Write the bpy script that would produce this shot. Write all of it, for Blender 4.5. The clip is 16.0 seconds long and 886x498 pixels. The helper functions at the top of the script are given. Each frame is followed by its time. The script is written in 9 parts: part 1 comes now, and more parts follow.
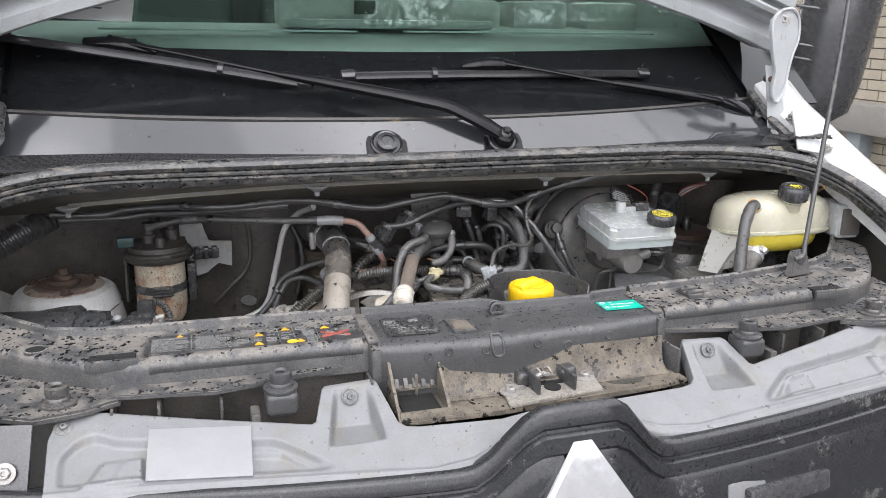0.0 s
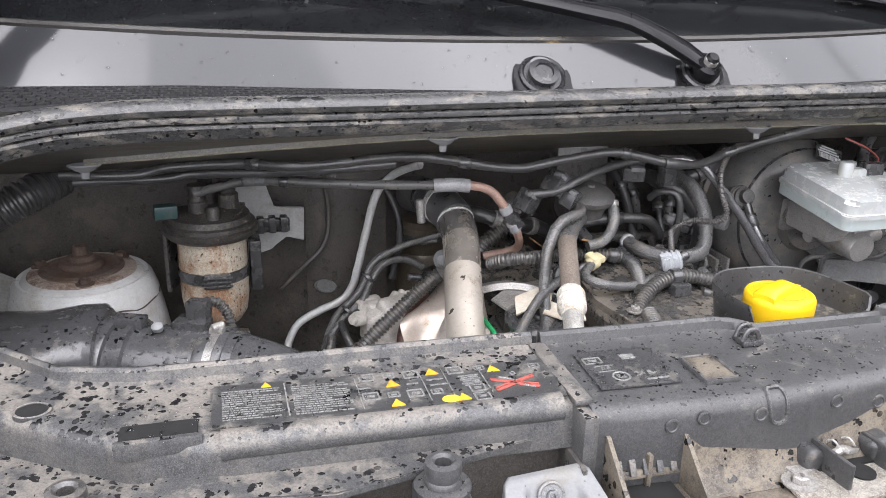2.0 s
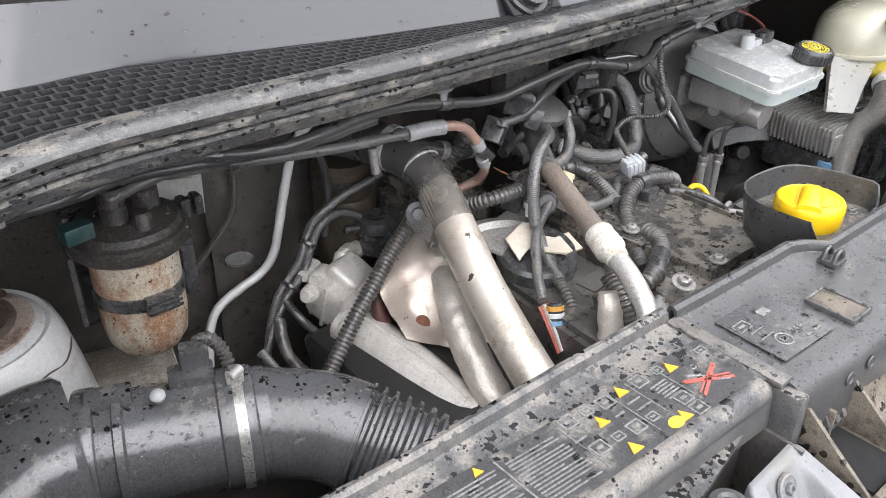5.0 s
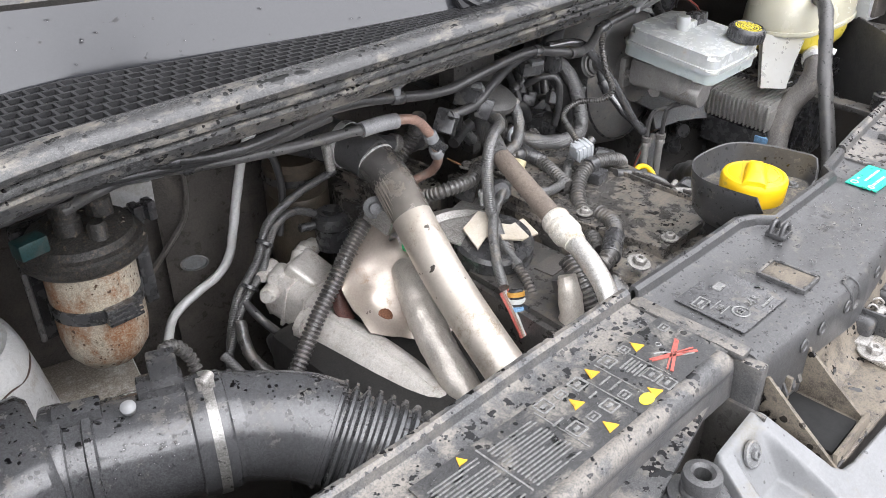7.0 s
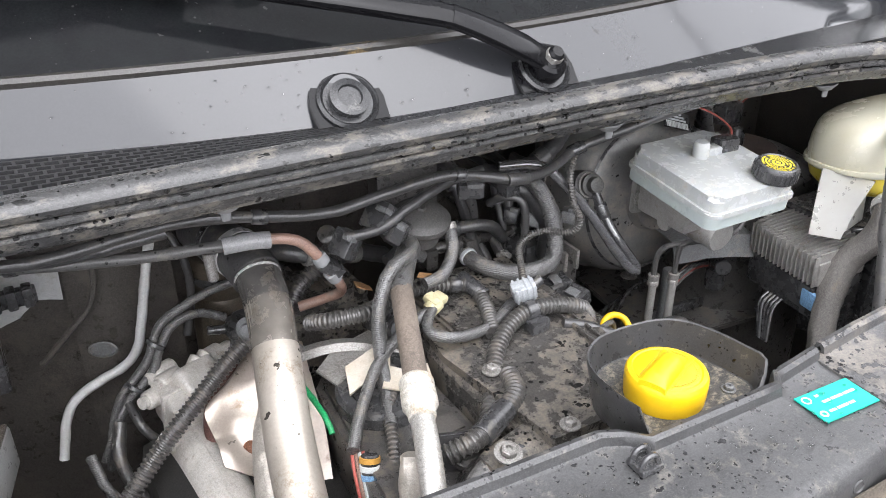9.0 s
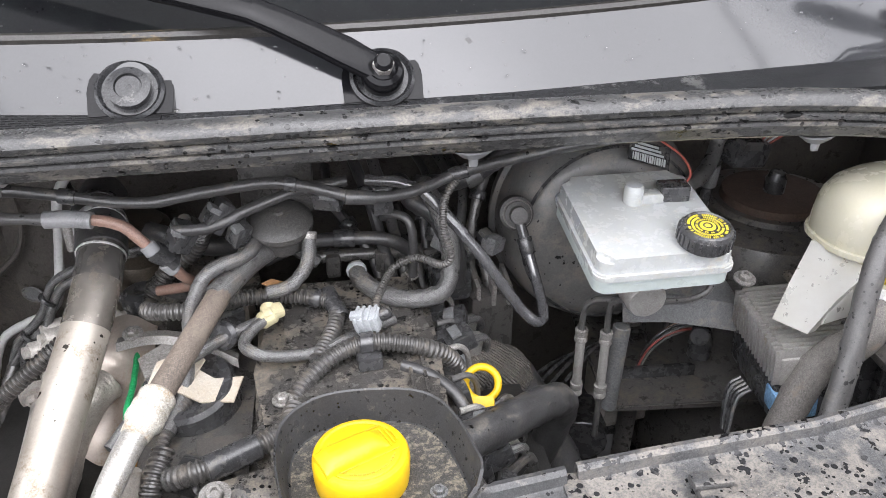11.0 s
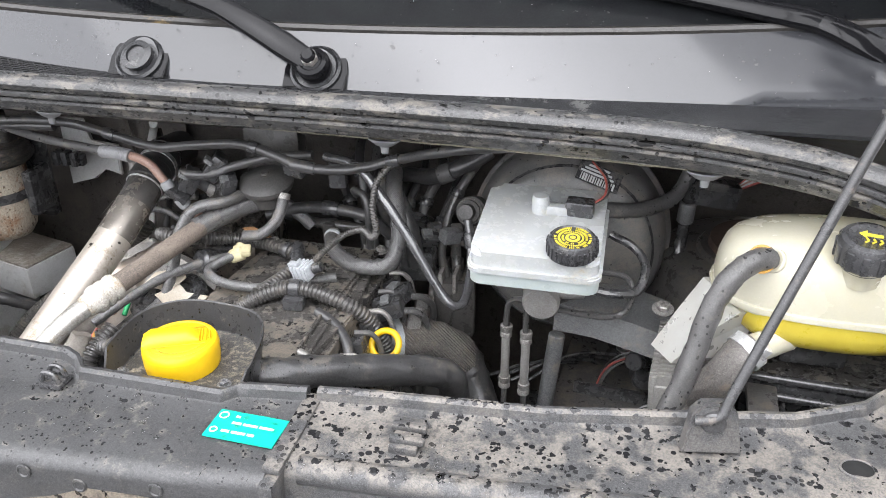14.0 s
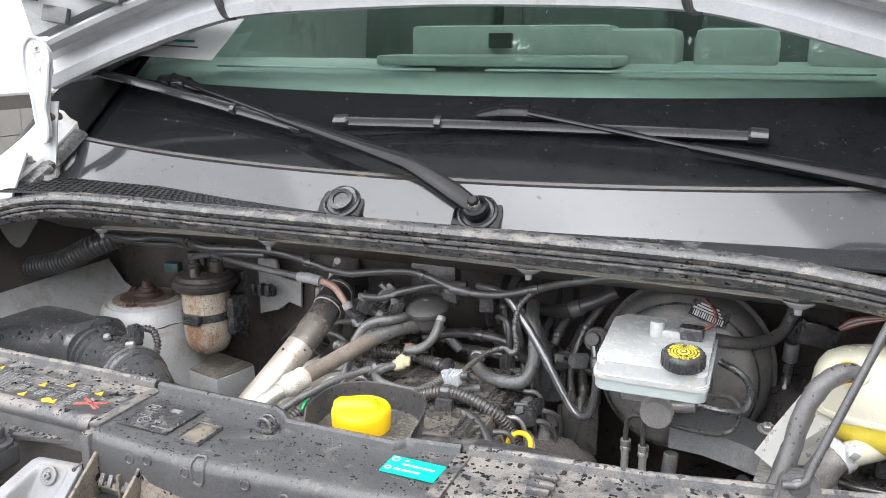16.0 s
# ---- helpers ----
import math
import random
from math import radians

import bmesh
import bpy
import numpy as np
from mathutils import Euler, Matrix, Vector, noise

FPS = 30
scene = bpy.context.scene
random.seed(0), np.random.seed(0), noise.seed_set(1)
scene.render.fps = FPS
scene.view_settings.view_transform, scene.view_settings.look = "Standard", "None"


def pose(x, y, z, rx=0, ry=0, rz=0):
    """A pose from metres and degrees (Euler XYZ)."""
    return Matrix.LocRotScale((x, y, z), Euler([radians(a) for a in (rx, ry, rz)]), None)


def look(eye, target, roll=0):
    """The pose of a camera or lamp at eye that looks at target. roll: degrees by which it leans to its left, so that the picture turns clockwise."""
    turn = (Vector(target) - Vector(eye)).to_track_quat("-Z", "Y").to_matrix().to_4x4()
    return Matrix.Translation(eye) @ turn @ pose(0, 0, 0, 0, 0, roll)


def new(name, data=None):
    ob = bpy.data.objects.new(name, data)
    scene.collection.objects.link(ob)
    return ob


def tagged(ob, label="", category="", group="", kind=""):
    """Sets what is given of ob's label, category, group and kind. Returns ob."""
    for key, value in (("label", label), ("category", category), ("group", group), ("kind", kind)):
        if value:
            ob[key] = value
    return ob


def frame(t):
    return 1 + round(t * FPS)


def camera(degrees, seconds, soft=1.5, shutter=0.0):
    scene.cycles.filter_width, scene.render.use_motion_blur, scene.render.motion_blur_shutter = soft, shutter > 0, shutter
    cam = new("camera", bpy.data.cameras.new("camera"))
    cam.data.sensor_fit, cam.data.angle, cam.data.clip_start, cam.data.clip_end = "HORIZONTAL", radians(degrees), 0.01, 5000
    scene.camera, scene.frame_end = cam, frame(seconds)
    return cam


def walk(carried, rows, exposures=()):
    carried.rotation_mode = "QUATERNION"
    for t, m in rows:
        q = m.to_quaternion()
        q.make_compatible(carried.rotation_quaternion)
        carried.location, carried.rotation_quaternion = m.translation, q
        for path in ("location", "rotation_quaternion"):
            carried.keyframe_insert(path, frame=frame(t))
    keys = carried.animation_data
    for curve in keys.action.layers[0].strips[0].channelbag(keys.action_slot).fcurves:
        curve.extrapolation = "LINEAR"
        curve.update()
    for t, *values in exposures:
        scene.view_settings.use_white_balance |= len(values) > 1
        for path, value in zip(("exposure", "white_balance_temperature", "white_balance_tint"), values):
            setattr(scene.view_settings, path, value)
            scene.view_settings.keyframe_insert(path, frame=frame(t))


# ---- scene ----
cam = camera(56.8, 16.0, soft=0.6)
PATH = [
    (0, (-0.44, -0.979, 1.483), (0.131, 0.861, 0.944), 0.8),
    (0.5, (-0.473, -0.891, 1.456), (0.094, 0.948, 0.911), 1.0),
    (1, (-0.47, -0.736, 1.424), (0.084, 1.102, 0.866), 1.1),
    (1.5, (-0.451, -0.618, 1.411), (0.085, 1.212, 0.808), 1.2),
    (2, (-0.497, -0.502, 1.404), (0.017, 1.31, 0.731), 1.2),
    (2.5, (-0.543, -0.396, 1.387), (0.002, 1.383, 0.654), 1.0),
    (3, (-0.56, -0.301, 1.358), (0.187, 1.374, 0.561), 1.1),
    (3.2, (-0.558, -0.265, 1.35), (0.233, 1.379, 0.531), 1.2),
    (5.3, (-0.781, -0.162, 1.489), (0.377, 1.103, 0.46), 0.3),
    (5.5, (-0.796, -0.155, 1.493), (0.379, 1.092, 0.46), 0.1),
    (6, (-0.841, -0.123, 1.495), (0.364, 1.08, 0.446), 0.1),
    (6.5, (-0.833, -0.124, 1.488), (0.384, 1.064, 0.435), 0.0),
    (7, (-0.771, -0.156, 1.484), (0.448, 1.039, 0.441), -0.1),
    (7.5, (-0.672, -0.192, 1.487), (0.548, 1.027, 0.475), -0.2),
    (8, (-0.581, -0.227, 1.493), (0.547, 1.098, 0.508), 0.3),
    (8.5, (-0.497, -0.237, 1.5), (0.457, 1.235, 0.541), 0.1),
    (8.7, (-0.456, -0.232, 1.505), (0.468, 1.269, 0.559), 0.0),
    (10.8, (0.017, -0.286, 1.513), (0.327, 1.413, 0.504), -0.1),
    (11, (0.056, -0.279, 1.51), (0.331, 1.427, 0.504), -0.1),
    (11.5, (0.146, -0.254, 1.508), (0.353, 1.447, 0.477), -0.0),
    (12, (0.255, -0.253, 1.513), (0.395, 1.448, 0.469), 0.3),
    (12.5, (0.348, -0.251, 1.51), (0.363, 1.448, 0.455), 0.4),
    (13, (0.407, -0.281, 1.504), (0.274, 1.413, 0.45), 0.2),
    (13.5, (0.448, -0.357, 1.507), (0.186, 1.333, 0.47), 0.2),
    (14, (0.463, -0.408, 1.521), (0.062, 1.314, 0.586), -0.1),
    (14.2, (0.463, -0.43, 1.543), (0.031, 1.344, 0.728), 0.1),
    (14.3, (0.472, -0.435, 1.546), (0.012, 1.361, 0.796), -0.0),
    (14.5, (0.498, -0.439, 1.527), (-0.034, 1.386, 0.905), -0.1),
    (15, (0.516, -0.488, 1.502), (-0.118, 1.331, 0.967), -0.1),
    (15.5, (0.513, -0.556, 1.511), (-0.192, 1.243, 0.993), -0.1),
    (16, (0.507, -0.641, 1.507), (-0.225, 1.154, 1.016), 0.0),
]
walk(cam, [(t, look(eye, target, roll)) for t, eye, target, roll in PATH],
     [(0.0, 1.49, 6500, 11), (1.0, 1.52, 6500, 12), (2.0, 1.84, 6500, 13), (3.0, 2.05, 6500, 12), (5.5, 1.88, 6500, 11), (8.5, 1.94, 6500, 11), (11.0, 1.86, 6500, 12), (13.0, 1.88, 6500, 11), (16.0, 1.98, 6500, 10)])

# world, sun, exposure
world = bpy.data.worlds.new("sky")
scene.world = world
world.use_nodes = True
wn = world.node_tree
sky = wn.nodes.new("ShaderNodeTexSky")
sky.sky_type = "NISHITA"
sky.sun_disc = False
sky.sun_elevation = radians(55)
sky.sun_rotation = radians(180)
sky.air_density, sky.dust_density, sky.ozone_density = 1.0, 6.0, 1.0
hsv = wn.nodes.new("ShaderNodeHueSaturation")
hsv.inputs["Saturation"].default_value = 0.0
wn.links.new(sky.outputs[0], hsv.inputs["Color"])
tint = wn.nodes.new("ShaderNodeMix")
tint.data_type, tint.blend_type = "RGBA", "MULTIPLY"
tint.inputs[0].default_value = 1.0
tint.inputs[7].default_value = (0.985, 0.985, 1.03, 1)
wn.links.new(hsv.outputs[0], tint.inputs[6])
overcast = wn.nodes.new("ShaderNodeMix")
overcast.data_type = "RGBA"
overcast.inputs[0].default_value = 0.85
overcast.inputs[7].default_value = (6.9, 7.0, 7.4, 1)
wn.links.new(tint.outputs[2], overcast.inputs[6])
wn.links.new(overcast.outputs[2], wn.nodes["Background"].inputs["Color"])
wn.nodes["Background"].inputs["Strength"].default_value = 0.15
sun = new("sun", bpy.data.lights.new("sun", "SUN"))
sun.data.energy, sun.data.angle, sun.data.color = 0.6, radians(90), (1.0, 0.99, 0.98)
sun.matrix_world = look((-0.4, -1.4, 5.0), (0, 0.3, 1.0))


# ---------- materials ----------
def mat(name, col, col2=None, scale=30.0, rough=0.5, rvar=0.12, metal=0.0, bump=0.15, bscale=250.0, dust=None, dusty=0.5,
        dscale=14.0, up=False, spots=None, spot_scale=55.0, spot_size=0.35, spot_rough=0.12, coat=0.0, sss=0.0, trans=0.0,
        ior=1.5, waves=None, grit=0.5, stretch=None):
    m = bpy.data.materials.new(name)
    m.use_nodes = True
    nt = m.node_tree
    L, N = nt.links, nt.nodes
    p = N["Principled BSDF"]
    tc = N.new("ShaderNodeTexCoord")
    obj = tc.outputs["Object"]
    if stretch:
        mp = N.new("ShaderNodeMapping")
        mp.inputs["Scale"].default_value = stretch
        L.new(obj, mp.inputs["Vector"])
        drawn = mp.outputs[0]
    else:
        drawn = obj

    def noise_tex(sc, detail=5.0, rgh=0.6):
        n = N.new("ShaderNodeTexNoise")
        n.inputs["Scale"].default_value, n.inputs["Detail"].default_value, n.inputs["Roughness"].default_value = sc, detail, rgh
        L.new(drawn if sc < 100 else obj, n.inputs["Vector"])
        return n.outputs["Fac"]

    def ramp(fac, a, b, va=0.0, vb=1.0):
        r = N.new("ShaderNodeMapRange")
        r.inputs[1].default_value, r.inputs[2].default_value, r.inputs[3].default_value, r.inputs[4].default_value = a, b, va, vb
        L.new(fac, r.inputs[0])
        return r.outputs[0]

    def mix(fac, a, b):
        x = N.new("ShaderNodeMix")
        x.data_type = "RGBA"
        L.new(fac, x.inputs[0])
        for v, k in ((a, 6), (b, 7)):
            if isinstance(v, tuple):
                x.inputs[k].default_value = (*v, 1)
            else:
                L.new(v, x.inputs[k])
        return x.outputs[2]

    def math_node(op, a, b):
        x = N.new("ShaderNodeMath")
        x.operation = op
        for k, v in enumerate((a, b)):
            if isinstance(v, (int, float)):
                x.inputs[k].default_value = v
            else:
                L.new(v, x.inputs[k])
        return x.outputs[0]

    big = noise_tex(scale)
    fine = noise_tex(bscale, 3.0)
    col2 = col2 or tuple(c * 0.72 for c in col)
    c = mix(ramp(big, 0.35, 0.65), col, col2)
    if grit:
        c = mix(ramp(noise_tex(430.0, 4.0, 0.75), 0.40, 0.66, 0.0, grit), c, tuple(min(0.9, x * 1.9 + 0.015) for x in col))
        c = mix(ramp(noise_tex(230.0, 4.0, 0.75), 0.36, 0.5, grit, 0.0), c, tuple(x * 0.45 for x in col))
    if grit > 0.15:
        c = mix(ramp(noise_tex(1100.0, 2.0, 0.6), 0.52, 0.64, 0.0, grit), c, tuple(min(0.9, x * 2.2 + 0.02) for x in col))
        c = mix(ramp(noise_tex(900.0, 2.0, 0.6), 0.36, 0.46, grit, 0.0), c, tuple(x * 0.35 for x in col))
    r = math_node("ADD", math_node("MULTIPLY", math_node("SUBTRACT", noise_tex(scale * 2.3), 0.5), rvar * 2), rough)
    if dust:
        lo = 0.64 - dusty * 0.3
        f = ramp(noise_tex(dscale, 10.0, 0.72), lo, lo + 0.09)
        f = math_node("MULTIPLY", f, ramp(noise_tex(520.0, 3.0, 0.7), 0.36, 0.6, 0.25, 1.0))
        if up:
            g = N.new("ShaderNodeNewGeometry")
            sx = N.new("ShaderNodeSeparateXYZ")
            L.new(g.outputs["Normal"], sx.inputs[0])
            f = math_node("MULTIPLY", f, ramp(sx.outputs[2], -0.1, 0.75))
        c = mix(f, c, dust)
        r = math_node("ADD", r, math_node("MULTIPLY", f, 0.3))
    if spots:
        thr = 0.735 - 0.2 * spot_size
        f = ramp(noise_tex(spot_scale, 4.0, 0.55), thr, thr + 0.015)
        v = N.new("ShaderNodeTexVoronoi")
        v.inputs["Scale"].default_value = spot_scale * 2.2
        L.new(obj, v.inputs["Vector"])
        cs = N.new("ShaderNodeSeparateColor")
        L.new(v.outputs["Color"], cs.inputs[0])
        lim = math_node("MULTIPLY", math_node("POWER", cs.outputs[0], 3.0), spot_size)
        g2 = ramp(math_node("SUBTRACT", lim, v.outputs["Distance"]), -0.02, 0.02)
        f = math_node("MAXIMUM", f, math_node("MULTIPLY", g2, ramp(noise_tex(spot_scale * 0.15, 2.0), 0.42, 0.55)))
        if up:
            g = N.new("ShaderNodeNewGeometry")
            sx = N.new("ShaderNodeSeparateXYZ")
            L.new(g.outputs["Normal"], sx.inputs[0])
            f = math_node("MULTIPLY", f, ramp(sx.outputs[2], 0.35, 0.8, 0.12, 1.0))
        c = mix(f, c, spots)
        r = math_node("ADD", math_node("MULTIPLY", r, math_node("SUBTRACT", 1.0, f)), math_node("MULTIPLY", f, spot_rough))
    L.new(c, p.inputs["Base Color"])
    L.new(r, p.inputs["Roughness"])
    p.inputs["Metallic"].default_value = metal
    p.inputs["IOR"].default_value = ior
    p.inputs["Coat Weight"].default_value = coat
    p.inputs["Coat Roughness"].default_value = 0.06
    p.inputs["Subsurface Weight"].default_value = sss
    p.inputs["Subsurface Radius"].default_value = (0.02, 0.018, 0.012)
    p.inputs["Transmission Weight"].default_value = trans
    h = math_node("ADD", math_node("MULTIPLY", fine, 0.5), math_node("MULTIPLY", noise_tex(scale * 1.5), 0.5))
    if waves:
        w = N.new("ShaderNodeTexWave")
        w.wave_type, w.bands_direction = "BANDS", "DIAGONAL"
        w.inputs["Scale"].default_value, w.inputs["Distortion"].default_value = waves, 2.0
        L.new(obj, w.inputs["Vector"])
        w2 = N.new("ShaderNodeTexVoronoi")
        w2.inputs["Scale"].default_value = waves * 3
        L.new(obj, w2.inputs["Vector"])
        h = math_node("ADD", h, math_node("ADD", w.outputs["Fac"], w2.outputs["Distance"]))
    if spots:
        h = math_node("ADD", h, math_node("MULTIPLY", f, 0.9))
    b = N.new("ShaderNodeBump")
    b.inputs["Strength"].default_value, b.inputs["Distance"].default_value = bump, 0.002
    L.new(h, b.inputs["Height"])
    L.new(b.outputs[0], p.inputs["Normal"])
    return m


M_CARRIER = mat("dusty_black_plastic", (0.056, 0.056, 0.057), (0.036, 0.036, 0.037), rough=0.36, dust=(0.205, 0.186, 0.163), dusty=0.62, dscale=26,
                up=True, spots=(0.013, 0.013, 0.014), spot_scale=84, spot_size=0.68, grit=0.65, bump=0.25)
M_GRILLE = mat("wet_grey_black_plastic", (0.02, 0.0205, 0.022), (0.015, 0.015, 0.016), rough=0.2, spots=(0.014, 0.014, 0.015), spot_scale=90, spot_size=0.4, dust=(0.12, 0.12, 0.115), dusty=0.2)
M_SHELF = mat("brown_dust_plastic", (0.075, 0.063, 0.05), (0.04, 0.035, 0.03), rough=0.5, dust=(0.185, 0.158, 0.122), dusty=0.6, dscale=30,
              spots=(0.016, 0.0145, 0.013), spot_scale=66, spot_size=0.55, grit=0.8, bump=0.35)
M_BLACK = mat("black_plastic", (0.042, 0.042, 0.044), (0.028, 0.028, 0.029), rough=0.27, ior=1.7, dust=(0.15, 0.138, 0.118), dusty=0.3, up=True, dscale=40, grit=0.4)
M_BLACKD = mat("black_plastic_dirty", (0.062, 0.059, 0.056), (0.028, 0.027, 0.026), rough=0.29, ior=1.65, dust=(0.15, 0.128, 0.104), dusty=0.45, up=True, dscale=45, grit=0.6)
M_COVER = mat("engine_cover_dusty", (0.060, 0.056, 0.052), (0.028, 0.027, 0.026), rough=0.25, ior=1.7, dust=(0.225, 0.194, 0.157), dusty=0.53, dscale=26,
              spots=(0.012, 0.012, 0.012), spot_scale=75, spot_size=0.45, bump=0.4)
M_RUBBER = mat("black_rubber", (0.046, 0.046, 0.047), (0.028, 0.026, 0.026), rough=0.33, ior=1.62, dust=(0.15, 0.135, 0.115), dusty=0.36, up=True, dscale=35, grit=0.4, bump=0.35, spots=(0.012, 0.012, 0.012), spot_scale=110, spot_size=0.25)
M_SEAL = mat("weathered_seal_rubber", (0.045, 0.045, 0.045), (0.028, 0.028, 0.029), scale=30, grit=0.5, rough=0.27, dust=(0.175, 0.16, 0.138), dusty=0.42, dscale=60, bump=0.3,
             spots=(0.010, 0.010, 0.010), spot_scale=75, spot_size=0.42, stretch=(0.5, 1.0, 1.2))
M_DUCT = mat("air_duct_plastic", (0.062, 0.063, 0.066), (0.046, 0.046, 0.049), rough=0.2, ior=1.6, dust=(0.11, 0.1, 0.085), dusty=0.28, up=True, dscale=30,
             spots=(0.006, 0.006, 0.007), spot_scale=80, spot_size=0.5, grit=0.35)
M_BRAID = mat("braided_sleeve", (0.085, 0.084, 0.083), (0.045, 0.045, 0.045), rough=0.3, ior=1.75, waves=190, bump=0.28, dust=(0.19, 0.168, 0.138), dusty=0.35, up=True, dscale=40, grit=0.85)
# ior set well below wet glass to dim reflections on the black border
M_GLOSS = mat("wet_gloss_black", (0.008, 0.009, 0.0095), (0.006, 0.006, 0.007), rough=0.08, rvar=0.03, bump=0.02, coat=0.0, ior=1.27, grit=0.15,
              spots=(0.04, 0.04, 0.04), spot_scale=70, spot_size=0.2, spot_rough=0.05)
M_COWL = mat("wet_cowl_black", (0.03, 0.031, 0.034), (0.026, 0.027, 0.03), scale=5, rough=0.11, rvar=0.05, bump=0.012, grit=0.05, ior=1.72,
             spots=(0.006, 0.006, 0.006), spot_scale=60, spot_size=0.17, spot_rough=0.4)
# dark bay walls, also the painted shade of openings that are not cut
M_WALLSHADE = mat("dark_wall_and_hole_shade", (0.075, 0.068, 0.062), (0.042, 0.039, 0.036), rough=0.6, dust=(0.11, 0.096, 0.082), dusty=0.45)
M_FIREWALL = mat("firewall_insulation", (0.078, 0.070, 0.063), (0.048, 0.044, 0.040), rough=0.3, dust=(0.14, 0.121, 0.104), dusty=0.4, dscale=14, bump=0.6)
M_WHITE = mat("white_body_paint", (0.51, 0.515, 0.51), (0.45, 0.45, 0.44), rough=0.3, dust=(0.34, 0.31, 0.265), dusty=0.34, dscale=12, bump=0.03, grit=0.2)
# same white paint, darkened to carry the shade under the raised hood
M_WHITESHADE = mat("shaded_white_paint", (0.39, 0.4, 0.405), (0.34, 0.35, 0.355), rough=0.38, bump=0.03, dust=(0.28, 0.27, 0.255), dusty=0.25, grit=0.12)
M_SILVER = mat("silver_grey_plastic", (0.18, 0.183, 0.187), (0.155, 0.158, 0.162), rough=0.34, bump=0.04, dust=(0.17, 0.16, 0.14), dusty=0.3, dscale=20, grit=0.12,
               spots=(0.12, 0.12, 0.12), spot_scale=55, spot_size=0.24)
M_PAPER = mat("pale_label", (0.245, 0.249, 0.254), (0.225, 0.228, 0.233), rough=0.45, bump=0.02, grit=0.05)
M_ALU = mat("cast_aluminium", (0.66, 0.62, 0.565), (0.49, 0.455, 0.405), rough=0.33, metal=0.2, bump=0.35, dust=(0.3, 0.25, 0.19), dusty=0.22, dscale=34, grit=0.35)
M_PIPE = mat("dull_metal_pipe", (0.54, 0.49, 0.43), (0.40, 0.355, 0.30), scale=14, rough=0.36, metal=0.5, bump=0.08, dust=(0.3, 0.245, 0.185), dusty=0.34, dscale=18, grit=0.1,
             spots=(0.09, 0.08, 0.07), spot_scale=60, spot_size=0.22)
M_FOIL = mat("heat_foil", (0.56, 0.51, 0.45), (0.40, 0.36, 0.31), rough=0.36, metal=0.4, bump=0.9, bscale=330, scale=40, grit=0.2)
M_STEEL = mat("bright_steel", (0.62, 0.62, 0.62), (0.52, 0.52, 0.52), rough=0.28, metal=0.35, bump=0.05, grit=0.2)
M_TIN = mat("zinc_fastener", (0.31, 0.3, 0.285), (0.19, 0.175, 0.16), rough=0.4, metal=0.4)
M_RUSTY = mat("rusty_canister", (0.47, 0.41, 0.33), (0.25, 0.135, 0.065), scale=11, rough=0.42, metal=0.25, bump=0.3, dust=(0.30, 0.13, 0.055), dusty=0.5, dscale=22, stretch=(1.0, 1.0, 0.5), spots=(0.1, 0.06, 0.035), spot_scale=120, spot_size=0.4, spot_rough=0.7)
M_RUST = mat("rusty_iron", (0.075, 0.047, 0.034), (0.035, 0.027, 0.024), rough=0.75, bump=0.5)
M_TAN = mat("brown_sleeve", (0.15, 0.122, 0.1), (0.09, 0.075, 0.063), rough=0.65, bump=0.4, dust=(0.22, 0.185, 0.15), dusty=0.4, dscale=40)
M_COPPER = mat("salmon_hose", (0.30, 0.19, 0.15), (0.20, 0.125, 0.10), rough=0.34, dust=(0.24, 0.2, 0.17), dusty=0.3, dscale=40, grit=0.3)
M_GREYTUBE = mat("grey_tube", (0.085, 0.083, 0.082), (0.06, 0.058, 0.057), rough=0.36, grit=0.25, dust=(0.16, 0.148, 0.13), dusty=0.3, dscale=40, spots=(0.03, 0.03, 0.03), spot_scale=90, spot_size=0.35)
M_CLEAR = mat("milky_sleeve", (0.27, 0.27, 0.275), (0.2, 0.2, 0.205), rough=0.3, grit=0.25)
M_YELLOW = mat("yellow_plastic", (0.8, 0.5, 0.008), (0.72, 0.44, 0.007), rough=0.4, bump=0.06, dust=(0.45, 0.32, 0.08), dusty=0.15, dscale=50, grit=0.05)
M_YINK = mat("yellow_print", (0.7, 0.58, 0.05), rough=0.5, grit=0.1)
M_TEAL = mat("teal_sticker", (0.0, 0.42, 0.31), (0.0, 0.38, 0.28), rough=0.4, bump=0.02, grit=0.05)
M_INK = mat("pale_print", (0.19, 0.19, 0.185), (0.09, 0.09, 0.09), scale=160, rough=0.5)
M_WINK = mat("white_print", (0.65, 0.68, 0.67), rough=0.5, grit=0.2)
M_RED = mat("red_print", (0.42, 0.1, 0.08), rough=0.5, grit=0.2)
M_ORANGE = mat("amber_print", (0.75, 0.4, 0.03), rough=0.5, grit=0.1)
M_RESV = mat("milky_reservoir", (0.41, 0.425, 0.425), (0.375, 0.385, 0.375), rough=0.26, sss=0.3, bump=0.03, dust=(0.38, 0.34, 0.27), dusty=0.2, dscale=26, grit=0.06)
M_FLUID = mat("reservoir_lower", (0.38, 0.42, 0.41), (0.34, 0.38, 0.37), rough=0.3, sss=0.25, grit=0.05)
M_TANK = mat("cream_tank", (0.495, 0.475, 0.385), (0.455, 0.43, 0.325), rough=0.26, sss=0.3, bump=0.03, scale=9, grit=0.04)
M_COOL = mat("yellow_coolant_tank", (0.56, 0.46, 0.06), (0.5, 0.4, 0.05), rough=0.3, sss=0.25, bump=0.03, grit=0.04)
M_BLUE = mat("blue_connector", (0.16, 0.3, 0.5), rough=0.45)
M_GREEN = mat("green_wire", (0.02, 0.35, 0.12), rough=0.4)
